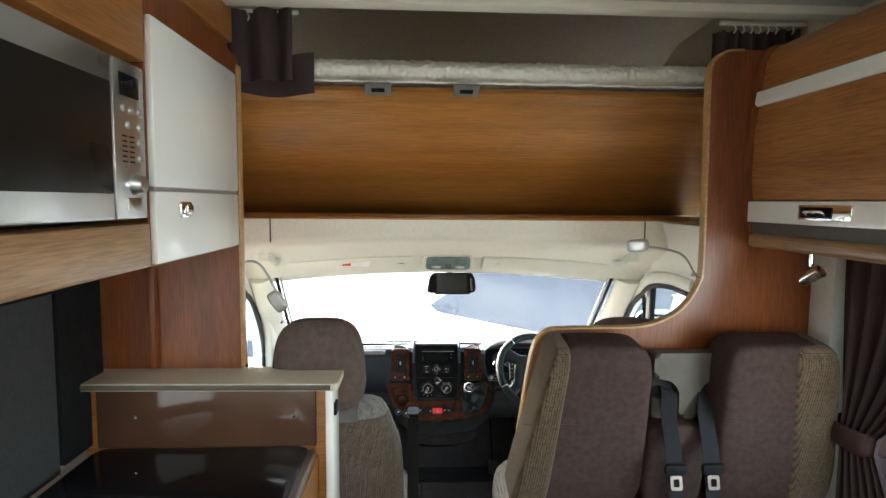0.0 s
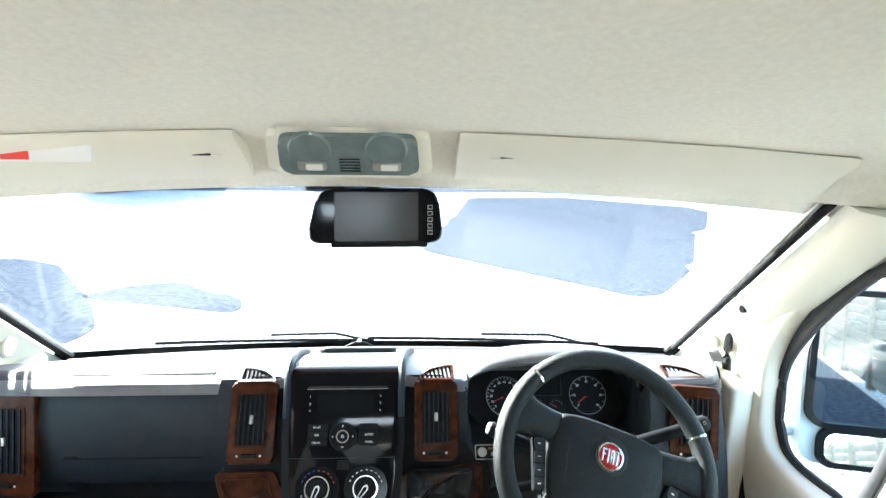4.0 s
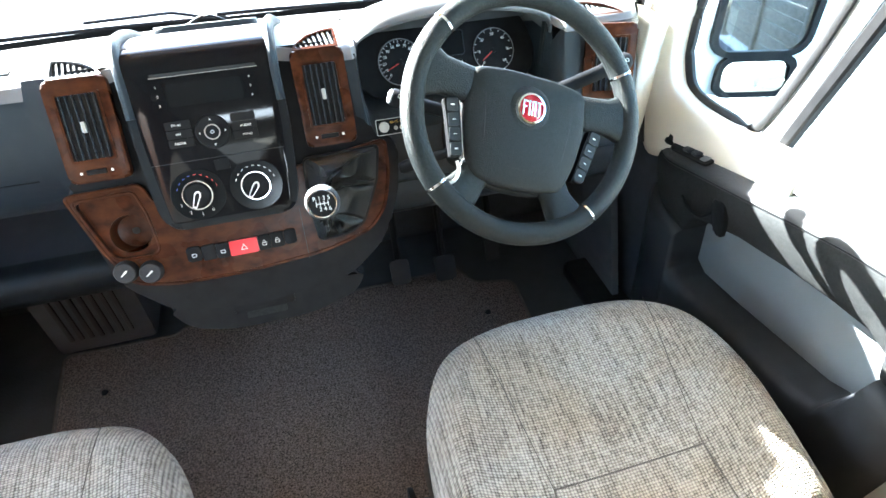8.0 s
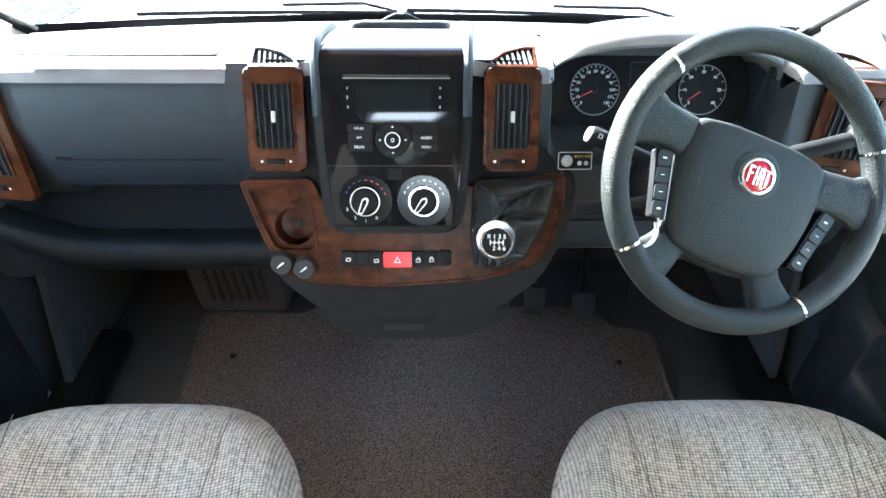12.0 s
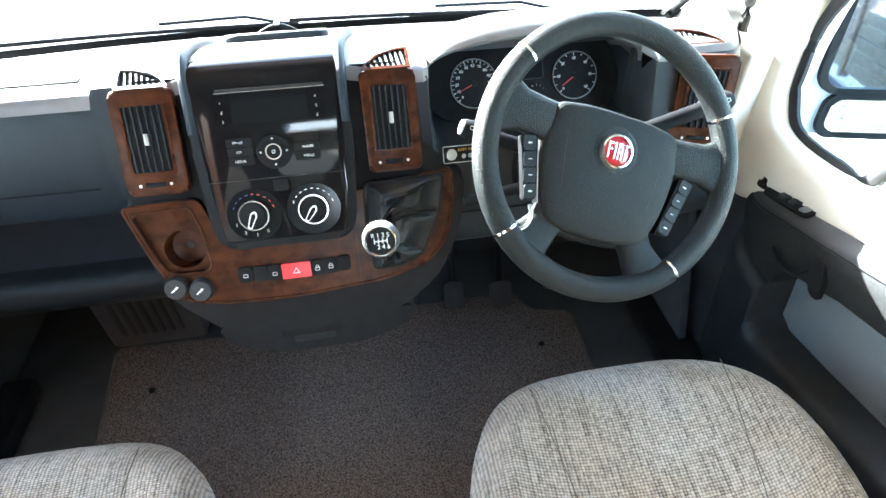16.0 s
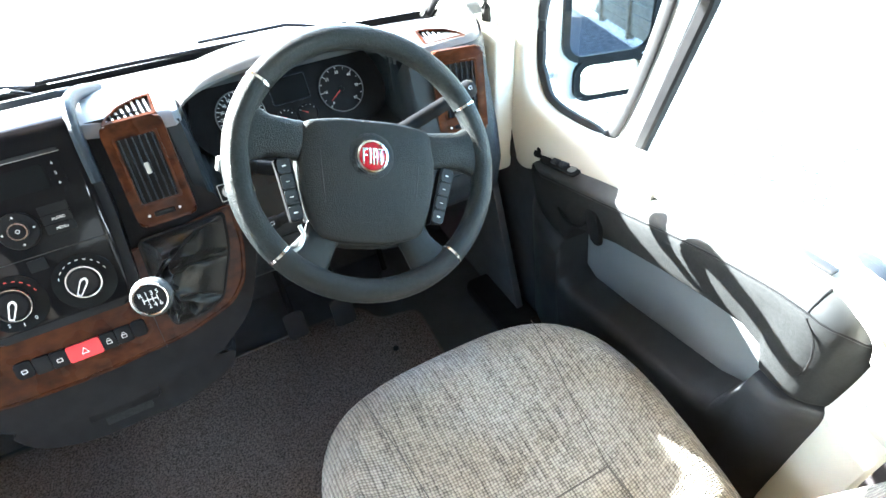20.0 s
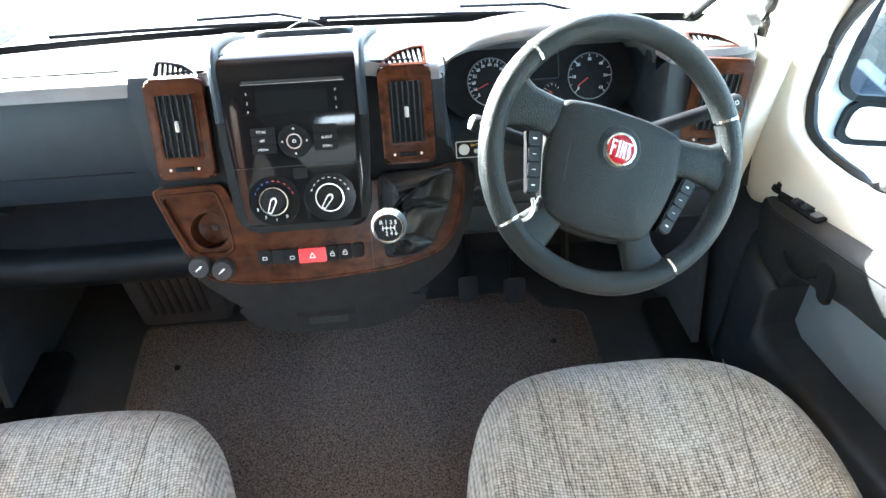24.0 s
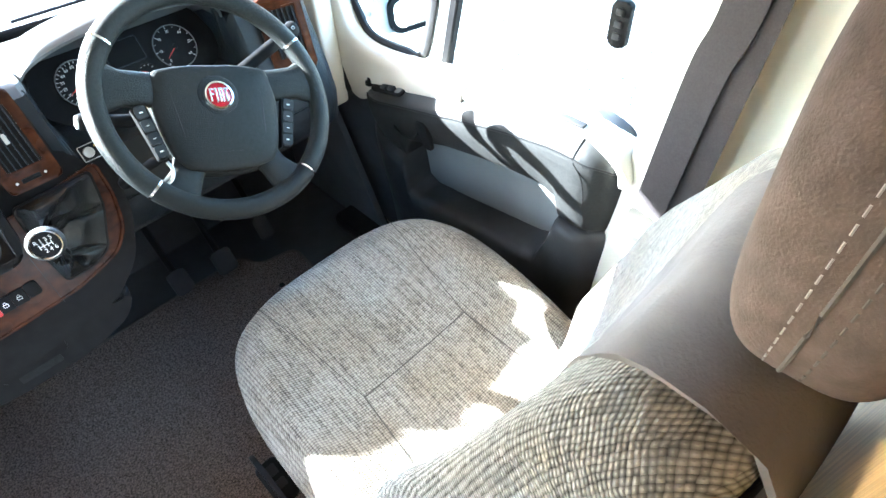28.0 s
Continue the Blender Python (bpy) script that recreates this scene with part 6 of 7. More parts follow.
    hb = pillow(0.30, 0.132, 0.30, pose(cx + ho, 1.800, 1.15, -3), 3.6, 24)
    for v in hb.verts:
        v.co.x = cx + ho + (v.co.x - cx - ho) * (1 - 0.16 * max(0.0, (v.co.z - 1.03) / 0.27) ** 2)
    hd = part("headrest", hb, SUEDE_CAB, st, "brown suede headrest", sharp=80)
    for sx in (-1, 1):
        part("headrest_seam", sweep([side_point(hd, sx, 1.800, 1.03 + 0.02 * k) for k in range(13)], 0.0018, None, 6), SEAM, hd)
        part("headrest_stitching", join(*[sweep([side_point(hd, sx, 1.788, z) for z in (1.035 + 0.0115 * k, 1.042 + 0.0115 * k)], 0.0009, None, 5) for k in range(20)]), SEAM, hd)
        part("headrest_stitching", join(*[sweep([side_point(hd, sx, 1.811, z) for z in (1.035 + 0.0115 * k, 1.042 + 0.0115 * k)], 0.0008, None, 5) for k in range(20)]), STITCH, hd)
    return st


cab_seat(0.545, "driver", 0.045)
ps = cab_seat(-0.435, "passenger", 0.015)
arm = part("armrest", sweep(smooth_path([(-0.118, 2.04, 0.48), (-0.118, 2.03, 0.65), (-0.118, 2.01, 0.85), (-0.118, 2.005, 0.915)], 6), 0.021, 0.032, 14, False, (0, 1, 0), 4), BLACK, ps, "grey armrest folded upright")
part("hinge", lathe([(0.001, 0.03), (0.03, 0.028), (0.034, 0.0), (0.03, -0.028), (0.001, -0.03)], 20, pose(-0.13, 2.04, 0.47, 0, 90)), BLACK, arm)
part("edge", sweep(smooth_path([(-0.118, 1.975, 0.5), (-0.118, 1.965, 0.7), (-0.118, 1.972, 0.9)], 6), 0.022, 0.004, 8, False, (0, 1, 0)), DOOR_GREY, arm)

# floor mat
mo = rounded([(-0.615, 3.19), (-0.32, 3.18), (-0.29, 3.205), (0.545, 3.205), (0.575, 3.13), (0.695, 3.105), (0.675, 2.66), (0.265, 2.60), (0.265, 1.95), (-0.19, 1.95), (-0.19, 2.58), (-0.575, 2.66)], 0.03)
fm = thing("floor_mat", "brown flecked carpet mat with a bound edge", "mat")
part("carpet", slab(list(reversed(mo)), 0.012, 0.004, 2, at(0, 0, 0.001)), CARPET, fm)
part("binding", sweep([(x, y, 0.011) for x, y in mo], 0.006, 0.004, 8, True), SEAM, fm)
for x, y in ((-0.49, 3.03), (0.575, 3.0)):
    part("fixing_stud", lathe([(0.001, 0.006), (0.007, 0.005), (0.009, 0.0)], 14, at(x, y, 0.013)), BLACK, fm)
for x, y, w in ((0.34, 3.12, 0.055), (0.47, 3.10, 0.06), (0.63, 3.14, 0.045)):
    pe = thing("pedal", "black rubber foot pedal", "pedal", "pedals")
    part("pad", slab(rrect(w, 0.075, 0.01), 0.014, 0.004, 2, axes((x, y, 0.14), (1, 0, 0), (0, 0.5, 0.86), (0, -0.86, 0.5))), DARK, pe)
    part("arm", sweep([(x, y + 0.01, 0.14), (x, y + 0.06, 0.26), (x, y + 0.16, 0.45)], 0.010, 0.014, 8), BLACK, pe)
fr_ = thing("footrest_grille", "ribbed black heater box in the passenger footwell", "grille")
part("box", rbox(-0.62, -0.36, 3.18, 3.40, 0.02, 0.36, 0.02), FOOTWELL_BOUNCE, fr_)
for k in range(7):
    part("rib", rbox(-0.57 + 0.025 * k, -0.558 + 0.025 * k, 3.172, 3.18, 0.08, 0.30, 0.002), DARK, fr_)

# seat belts and buckles
sb = thing("seat_belt", "dark webbing seat belt hanging beside the driver seat", "seat belt")
part("webbing", sweep(smooth_path([(0.965, 2.03, 1.47), (0.965, 2.055, 1.04), (0.965, 2.075, 0.92), (0.96, 2.095, 0.64)], 6), 0.0016, 0.030, 8, False, (0, 1, 0), 6), BELT_BROWN, sb)
part("webbing", sweep(smooth_path([(0.972, 2.00, 1.46), (0.972, 2.025, 1.1), (0.972, 2.045, 0.75), (0.975, 2.06, 0.4), (0.975, 2.06, 0.1)], 6), 0.0016, 0.027, 8, False, (0, 1, 0), 6), BELT_BROWN, sb)
part("tongue", ring(rrect(0.055, 0.07, 0.01), rrect(0.03, 0.03, 0.004, 5, 0, -0.008), 0.003, axes((0.957, 2.105, 0.60), (0, 1, 0.2), (0, -0.2, 1), (-1, 0, 0))), STEEL, sb)
part("guide", rbox(0.955, 0.99, 2.02, 2.09, 1.44, 1.50, 0.01), BLACK, sb)
for x, dz in ((0.212, -0.135), (-0.102, 0.0)):
    bu = thing("belt_buckle", "black belt buckle on a stalk beside the seat", "buckle", "cab belt buckles")
    part("stalk", sweep(smooth_path([(x, 2.16, 0.20 + dz), (x, 2.24, 0.30 + dz), (x, 2.32, 0.37 + dz)], 4), 0.011, 0.020, 10, False, (0, 0, 1), 3), BLACK, bu)
    bkm = axes((x, 2.36, 0.405 + dz), (1, 0, 0), (0, 0.86, 0.51), (0, -0.51, 0.86))
    hd = part("head", slab(rrect(0.046, 0.090, 0.010), 0.030, 0.007, 3, bkm @ at(0, 0, -0.015)), BLACK, bu)
    part("slot", slab(rrect(0.026, 0.022, 0.003), 0.0012, 0.0, 1, bkm @ at(0, 0.024, 0.015)), DARK, hd)
    part("release", slab(rrect(0.028, 0.018, 0.003), 0.003, 0.001, 1, bkm @ at(0, -0.006, 0.0145)), DARK, hd)
    part("side_cover", slab(rounded([(2.12, 0.19), (2.40, 0.24), (2.42, 0.33), (2.34, 0.355), (2.16, 0.30)], 0.03), 0.010, 0.004, 2, axes((x - 0.016 if x > 0 else x + 0.006, 0, 0), (0, 1, 0), (0, 0, 1), (1, 0, 0))), BLACK, bu)
wl = thing("window_catch", "black window catch on the driver glass", "catch")
part("base", slab(rrect(0.034, 0.076, 0.010), 0.012, 0.004, 2, axes((0.998, 2.24, 0.94), (0, 1, 0), (0, 0, 1), (-1, 0, 0))), BLACK, wl)
for z in (0.922, 0.942, 0.962):
    part("knob", rbox(0.980, 0.987, 2.233, 2.247, z - 0.006, z + 0.006, 0.003), DARK, wl)

# ---- cab: roof fittings ----
OM = axes((0.045, 2.715, 1.392), (1, 0, 0), (0, 0.62, -0.785), (0, -0.785, -0.62))
OM = OM @ Matrix.Rotation(math.pi, 4, "Z")
oc = thing("overhead_console", "grey roof lamp console with two clear lenses", "roof lamp")
part("surround", slab(rounded([(-0.132, -0.052), (0.132, -0.052), (0.122, 0.048), (-0.122, 0.048)], 0.02), 0.05, 0.012, 3, OM @ at(0, 0, -0.035)), CREAM, oc)
body_ = part("panel", slab(rounded([(-0.110, -0.038), (0.110, -0.038), (0.104, 0.038), (-0.104, 0.038)], 0.018), 0.012, 0.005, 3, OM @ at(0, 0, 0.0135)), LENS, oc)
for x in (-0.058, 0.058):
    ln = part("switch", slab(rrect(0.044, 0.016, 0.003), 0.006, 0.002, 2, OM @ at(x, -0.016, 0.025)), SILVER, body_)
    part("switch_lens", slab(rrect(0.026, 0.012, 0.002), 0.003, 0.001, 1, OM @ at(x - 0.004, -0.016, 0.030)), WHITE_DOOR, ln)
    part("reading_lens", lathe([(0.001, 0.006), (0.03, 0.004), (0.034, 0.0)], 28, OM @ at(x, 0.014, 0.0245)), LENS, body_)
for k in range(5):
    part("slot", rbox(-0.016, 0.016, -0.030 + 0.006 * k, -0.028 + 0.006 * k, 0.0255, 0.0262, 0), BLACK, body_, m=OM)

mi = thing("rear_view_mirror", "wide black rear-view mirror with a built-in screen", "mirror")
MM = axes((0.073, 2.868, 1.258), (0.99, 0.06, 0.0), (0.0, 0.18, 0.984), (0.06, -0.98, 0.18))
mo_ = rounded([(-0.131, -0.05), (0.131, -0.05), (0.118, 0.054), (-0.108, 0.054)], 0.028)
part("housing", slab(mo_, 0.026, 0.008, 3, MM @ at(0, 0, -0.024)), BLACK, mi)
part("glass", slab([(x * 0.97, y * 0.95) for x, y in mo_], 0.002, 0.0008, 1, MM @ at(0, 0, 0.0018)), GLOSS, mi)
part("screen", slab(rrect(0.158, 0.092, 0.002), 0.001, 0, 1, MM @ at(0.002, 0, 0.0038)), mat("mirror_screen", (0.022, 0.020, 0.018), (0.018, 0.016, 0.015), 6, 0.2, 0.0, spec=0.25), mi)
for k in range(6):
    part("touch_mark", ring(rrect(0.009, 0.008, 0.001, 2), rrect(0.0075, 0.0065, 0.0008, 2), 0.0004, MM @ at(0.104, 0.030 - 0.012 * k, 0.0038)), WHITE_INK if k else BLACK, mi)
part("stem", sweep([MM @ Vector((0.0, 0.045, -0.02)), (0.06, 2.90, 1.325), (0.055, 2.905, 1.345)], 0.016, 0.012, 10), BLACK, mi)
part("lower_pod", rbox(-0.085, 0.10, -0.058, -0.046, -0.02, -0.004, 0.004), BLACK, mi, m=MM)
part("cable", sweep(smooth_path([(0.095, 2.88, 1.315), (0.085, 2.885, 1.345), (0.05, 2.87, 1.345), (0.02, 2.84, 1.37)], 6), 0.0025), BLACK, mi)

for s, (xa, xb) in ((-1, (-0.70, -0.125)), (1, (0.215, 0.80))):
    vs = thing("sun_visor", "cream sun visor folded up against the headliner", "sun visor", "sun visors")
    rows = []
    for k in range(13):
        x = xa + (xb - xa) * k / 12
        b = bow(x, 0.10)
        zb = bow(x, 0.045)
        e = min(1, (1 - abs(2 * k / 12 - 1)) * 5)
        rows.append([(x, y - b, z - zb) for y, z in ((2.80, 1.352), (2.79, 1.338), (2.765, 1.352 - 0.004 * e), (2.72, 1.385 - 0.006 * e), (2.685, 1.405), (2.68, 1.416), (2.70, 1.420), (2.75, 1.40))])
    part("panel", loft(rows, True, True), CREAM, vs)
    xm = (xa + xb) / 2
    xc_ = -0.185 if s < 0 else 0.297
    part("clip", rbox(xc_ - 0.03, xc_ + 0.03, 2.722 - bow(xc_, 0.1), 2.734 - bow(xc_, 0.1), 1.372, 1.383, 0.004), CREAM, vs)
    part("clip_slot", rbox(xc_ - 0.014, xc_ + 0.014, 2.719 - bow(xc_, 0.1), 2.724 - bow(xc_, 0.1), 1.375, 1.381, 0.001), DARK, vs)
    if s < 0:
        lb = part("warning_label", rbox(-0.47, -0.33, 2.667, 2.67, 1.385, 1.41, 0), WHITE_INK, vs, "white warning label", m=at(0, 0.01, -0.02))
        part("label_sign", rbox(-0.46, -0.42, 2.6655, 2.667, 1.388, 1.408, 0), RED_INK, lb, m=at(0, 0.01, -0.02))

# reading lamps on bendy stems
for (bx, by, bz), mid, (hx, hy, hz), turn in (((-0.70, 1.80, 1.47), (-0.62, 1.83, 1.475), (-0.565, 1.86, 1.375), -35), ((0.845, 1.87, 1.43), (0.80, 1.9, 1.505), (0.66, 1.92, 1.53), 85)):
    rl = thing("reading_lamp", "small silver reading lamp on a bendy stem", "lamp", "reading lamps")
    part("base", lathe([(0.001, 0.012), (0.014, 0.01), (0.016, 0)], 16, at(bx, by, bz)), SILVER, rl)
    part("stem", sweep(smooth_path([(bx, by, bz), mid, (hx, hy, hz)], 8), 0.004), SILVER, rl)
    part("head", pillow(0.045, 0.022, 0.075, Matrix.Translation((hx, hy, hz - (0.03 if turn < 0 else 0))) @ Matrix.Rotation(radians(turn), 4, "Y"), 4, 6), SILVER, rl)

# ---- living area: over-cab bed ----
pn = thing("bed_panel", "raised over-cab bed base with honey wood underside", "bed")
a_, b_ = Vector((0, 2.50, 1.622)), Vector((0, 1.915, 2.042))
pv = (b_ - a_).normalized()
PM = axes((0.08, a_.y, a_.z), (1, 0, 0), tuple(pv), tuple(Vector((1, 0, 0)).cross(pv)))
L = (b_ - a_).length
part("board", rbox(-1.05, 1.08, 0, L - 0.05, -0.018, 0.0, 0.002), OAK_X, pn, m=PM)
part("edge_rail", rbox(-1.05, 1.08, L - 0.05, L, -0.02, 0.004, 0.004), OAK_X, pn, m=PM)
for x in (-0.318, -0.027):
    h = part("pull", rbox(x - 0.044, x + 0.044, L - 0.012, L + 0.04, 0.002, 0.014, 0.011, 4), mat("grey_pull", (0.17, 0.165, 0.15), (0.14, 0.135, 0.125), 20, 0.5), pn, "grey plastic pull", m=PM)
    part("grip", rbox(x - 0.022, x + 0.022, L + 0.006, L + 0.022, 0.0135, 0.016, 0.001), BLACK, h, m=PM)
mt = bmesh.new()
bmesh.ops.create_grid(mt, x_segments=420, y_segments=24, size=1)
for v in mt.verts:
    a = math.pi * (v.co.y * 0.5 + 0.5)
    x = -0.60 + 1.72 * (v.co.x * 0.5 + 0.5)
    bump = 0.007 * noise.noise(Vector((x * 60, v.co.y * 7, 0))) + 0.004 * noise.noise(Vector((x * 130, v.co.y * 12, 5)))
    v.co = (x, 1.915 + 0.10 - (0.105 + bump) * math.sin(a), 2.068 + 0.044 - (0.044 + bump) * math.cos(a))
ms = thing("mattress", "white quilted mattress on the raised bed", "mattress")
part("edge", mt, MATTRESS, ms, sharp=80)
part("piping", sweep([(-0.60 + 1.72 * k / 40, 1.912 + 0.002 * math.sin(k), 2.070 + 0.001 * math.sin(2.3 * k)) for k in range(41)], 0.004, None, 8), MATTRESS, ms, "white piped edge")


def curtain(name, label, p0, p1, z0, z1, folds, depth, m, squeeze=None):
    """A hanging curtain with uneven folds from p0 to p1; squeeze: height at which it is tied in."""
    c = thing(name, label, "curtain")
    p0, p1 = Vector(p0), Vector(p1)
    d = (p1 - p0)
    nrm = Vector((-d.y, d.x)).normalized()
    rows = []
    for k in range(19):
        t = k / 18
        z = z1 + (z0 - z1) * t
        row = []
        for j in range(folds * 10 + 1):
            u = j / (folds * 10)
            w = u
            if squeeze is not None:
                g = min(1.0, (z1 - z) / (z1 - squeeze)) ** 1.6 - 0.35 * max(0.0, (squeeze - z) / (squeeze - z0))
                w = u * (1 - 0.74 * g) + 0.07 * g
            o = math.sin(u * folds * 2 * math.pi + 0.8 * math.sin(5 * u)) * depth * (0.75 + 0.25 * t)
            pt = p0 + d * w + nrm * o
            row.append((pt.x, pt.y, z + 0.004 * math.sin(9 * u)))
        rows.append(row)
    part("cloth", thickened(rows, (nrm.x * 0.004, nrm.y * 0.004, 0)), m, c, sharp=80)
    return c


cu1 = curtain("curtain", "dark brown curtain gathered at the over-cab bed", (-0.98, 1.86), (-0.50, 1.84), 2.05, 2.27, 6, 0.018, CURTAIN)
part("tail", loft([[(x, 1.88 + 0.01 * math.sin(30 * x), z + 0.012 * math.sin(14 * x)) for x in [-0.76 + 0.32 * k / 20 for k in range(21)]] for z in (2.02, 2.07, 2.12, 2.15)]), CURTAIN, cu1)
cu2 = curtain("curtain", "dark brown curtain gathered at the over-cab bed", (0.88, 1.90), (1.15, 1.86), 1.95, 2.25, 6, 0.02, CURTAIN)
for cu, xs in ((cu1, [-0.92 + 0.055 * k for k in range(8)]), (cu2, [0.93 + 0.028 * k for k in range(8)])):
    part("rail", rbox(xs[0] - 0.05, xs[-1] + 0.05, 1.855, 1.87, 2.262, 2.275, 0.003), WHITE_DOOR, cu)
    for x in xs:
        part("glider", sweep(smooth_path([(x, 1.86, 2.262), (x + 0.006, 1.86, 2.25), (x, 1.86, 2.238)], 4), 0.003), WHITE_DOOR, cu)

# ---- living area: kitchen side ----
pl_ = thing("partition", "tall dark oak partition between kitchen and cab", "partition")
po_ = rounded([(-1.08, 0.08), (-0.652, 0.08), (-0.652, 2.135), (-1.08, 2.135)], [0.001, 0.001, 0.06, 0.001])
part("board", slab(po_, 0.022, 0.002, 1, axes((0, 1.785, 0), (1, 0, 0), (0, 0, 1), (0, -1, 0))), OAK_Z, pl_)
part("edge", rbox(-0.655, -0.646, 1.755, 1.79, 1.155, 2.08, 0.004), PALE_OAK, pl_)
part("side_strip", rbox(-0.93, -0.905, 1.74, 1.764, 1.155, 1.55, 0.004), OAK_Z, pl_)

ub = thing("wall_cupboard", "white-fronted wall cupboard in an oak carcass", "cupboard")
part("carcass", rbox(-1.08, -0.675, 1.205, 1.762, 1.535, 2.14, 0.006), OAK_Y, ub)
eo = rounded([(1.20, 1.535), (1.775, 1.535), (1.775, 2.12), (1.20, 2.14)], [0.001, 0.03, 0.07, 0.001])
part("front_frame", slab(eo, 0.014, 0.005, 3, axes((-0.676, 0, 0), (0, 1, 0), (0, 0, 1), (1, 0, 0))), OAK_Z, ub)
part("door", rbox(-0.664, -0.648, 1.208, 1.742, 1.702, 2.048, 0.003), WHITE_DOOR, ub)
dl = part("door", rbox(-0.664, -0.648, 1.208, 1.742, 1.540, 1.693, 0.003), WHITE_DOOR, ub)
part("gap_strip", rbox(-0.664, -0.652, 1.208, 1.742, 1.693, 1.702, 0.0), SILVER, ub)
la = part("latch", rbox(-0.650, -0.640, 1.315, 1.375, 1.635, 1.672, 0.006), CHROME, dl, "chrome latch")
part("latch_button", rbox(-0.642, -0.634, 1.335, 1.368, 1.642, 1.665, 0.005), CHROME, la)

mh = thing("microwave_housing", "oak housing round the microwave", "cupboard")
part("bottom_rail", rbox(-1.08, -0.658, -0.2, 1.204, 1.535, 1.628, 0.008), PALE_OAK_Y, mh)
part("top_rail", rbox(-1.08, -0.658, -0.2, 1.204, 1.95, 2.255, 0.006), OAK_Y, mh)
part("top_infill", rbox(-1.08, -0.66, 1.204, 1.76, 2.14, 2.255, 0.006), OAK_Y, mh)
part("inside", rbox(-1.08, -1.05, -0.2, 1.204, 1.628, 1.95, 0.0), BLACK, mh)
mw = thing("microwave", "stainless steel built-in microwave with a dark door", "microwave")
part("body", rbox(-1.04, -0.672, 0.70, 1.19, 1.636, 1.936, 0.004), STEEL, mw)
md = part("door", rbox(-0.672, -0.658, 0.70, 1.070, 1.638, 1.934, 0.004), STEEL, mw)
part("door_glass", rbox(-0.6585, -0.655, 0.72, 1.062, 1.685, 1.885, 0.002), mat("microwave_glass", (0.014, 0.011, 0.009), None, 10, 0.3, spec=0.12), md)
cp = part("control_panel", rbox(-0.672, -0.657, 1.074, 1.190, 1.638, 1.934, 0.004), STEEL, mw)
part("display", rbox(-0.658, -0.655, 1.095, 1.165, 1.868, 1.91, 0.001), SCREEN, cp)
for y, z in ((1.105, 1.845), (1.135, 1.845), (1.165, 1.845), (1.165, 1.815), (1.165, 1.785), (1.165, 1.755), (1.12, 1.815)):
    part("button", lathe([(0.001, 0.005), (0.006, 0.004), (0.0075, 0.0)], 14, axes((-0.657, y, z), (0, 1, 0), (0, 0, 1), (1, 0, 0))), SILVER, cp)
for k in range(6):
    for y in (1.108, 1.135):
        part("print_line", rbox(-0.6575, -0.6565, y - 0.009, y + 0.009, 1.745 + 0.0095 * k, 1.748 + 0.0095 * k, 0), DOOR_GREY, cp)
part("knob", lathe([(0.001, 0.022), (0.016, 0.02), (0.019, 0.004), (0.022, 0.0)], 24, axes((-0.657, 1.14, 1.705), (0, 1, 0), (0, 0, 1), (1, 0, 0))), STEEL, cp, "round steel knob")
part("open_button", rbox(-0.658, -0.6545, 1.11, 1.165, 1.65, 1.678, 0.002), STEEL, cp)

ku_ = thing("kitchen_unit", "oak kitchen unit with a white end panel", "kitchen unit")
part("carcass", rbox(-1.08, -0.40, -0.6, 1.66, 0.08, 0.915, 0.004), OAK_Y, ku_)
part("riser", rbox(-1.08, -0.375, 1.66, 1.745, 0.08, 1.130, 0.004), OAK_X, ku_)
part("end_panel", rbox(-0.375, -0.352, 1.625, 1.755, 0.08, 1.130, 0.006), WHITE_DOOR, ku_)
part("end_catch", rbox(-0.353, -0.343, 1.64, 1.68, 1.04, 1.08, 0.005), BLACK, ku_)
part("back_panel", rbox(-1.04, -0.405, 1.645, 1.6605, 0.945, 1.124, 0.006), BROWN_ACRYL, ku_, "smoked brown splash panel")
for x in (-0.93, -0.47):
    part("screw", lathe([(0.0005, 0.002), (0.005, 0.0015), (0.006, 0)], 12, axes((x, 1.645, 1.04), (1, 0, 0), (0, 0, 1), (0, -1, 0))), CHROME, ku_)
ws_ = thing("shelf_top", "speckled beige worktop shelf", "worktop")
part("slab", slab(rounded([(-1.075, 1.612), (-0.335, 1.600), (-0.335, 1.775), (-1.075, 1.775)], [0.002, 0.02, 0.02, 0.002]), 0.020, 0.005, 3, at(0, 0, 1.1305)), WORKTOP, ws_)
part("edge_strip", sweep([(-1.07, 1.611, 1.1405), (-0.7, 1.605, 1.1405), (-0.355, 1.599, 1.1405)], 0.0022, 0.008, 8, power=4), BRACKET, ws_)
hb_ = thing("hob", "black glass hob lid with a steel edge", "hob")
part("glass_lid", slab(rounded([(-1.03, 0.80), (-0.425, 0.80), (-0.425, 1.638), (-1.03, 1.638)], 0.03), 0.008, 0.003, 2, at(0, 0, 0.942)), HOB, hb_)
part("frame", rbox(-1.035, -0.405, 0.78, 1.643, 0.915, 0.9415, 0.006), STEEL, hb_)
wt_ = thing("kitchen_worktop", "speckled beige kitchen worktop", "worktop")
part("slab", rbox(-1.08, -0.385, -0.6, 0.778, 0.916, 0.95, 0.006), WORKTOP, wt_)
bl = thing("window_blind", "grey blind drawn over the kitchen window", "blind")
part("cloth", rbox(-1.078, -1.074, 0.40, 1.53, 0.93, 1.45, 0), BLIND, bl)
part("side_rail", rbox(-1.08, -1.06, 1.53, 1.735, 0.95, 1.535, 0.005), BLACK, bl)
part("top_rail", rbox(-1.08, -1.045, 0.4, 1.60, 1.43, 1.53, 0.005), BLACK, bl)

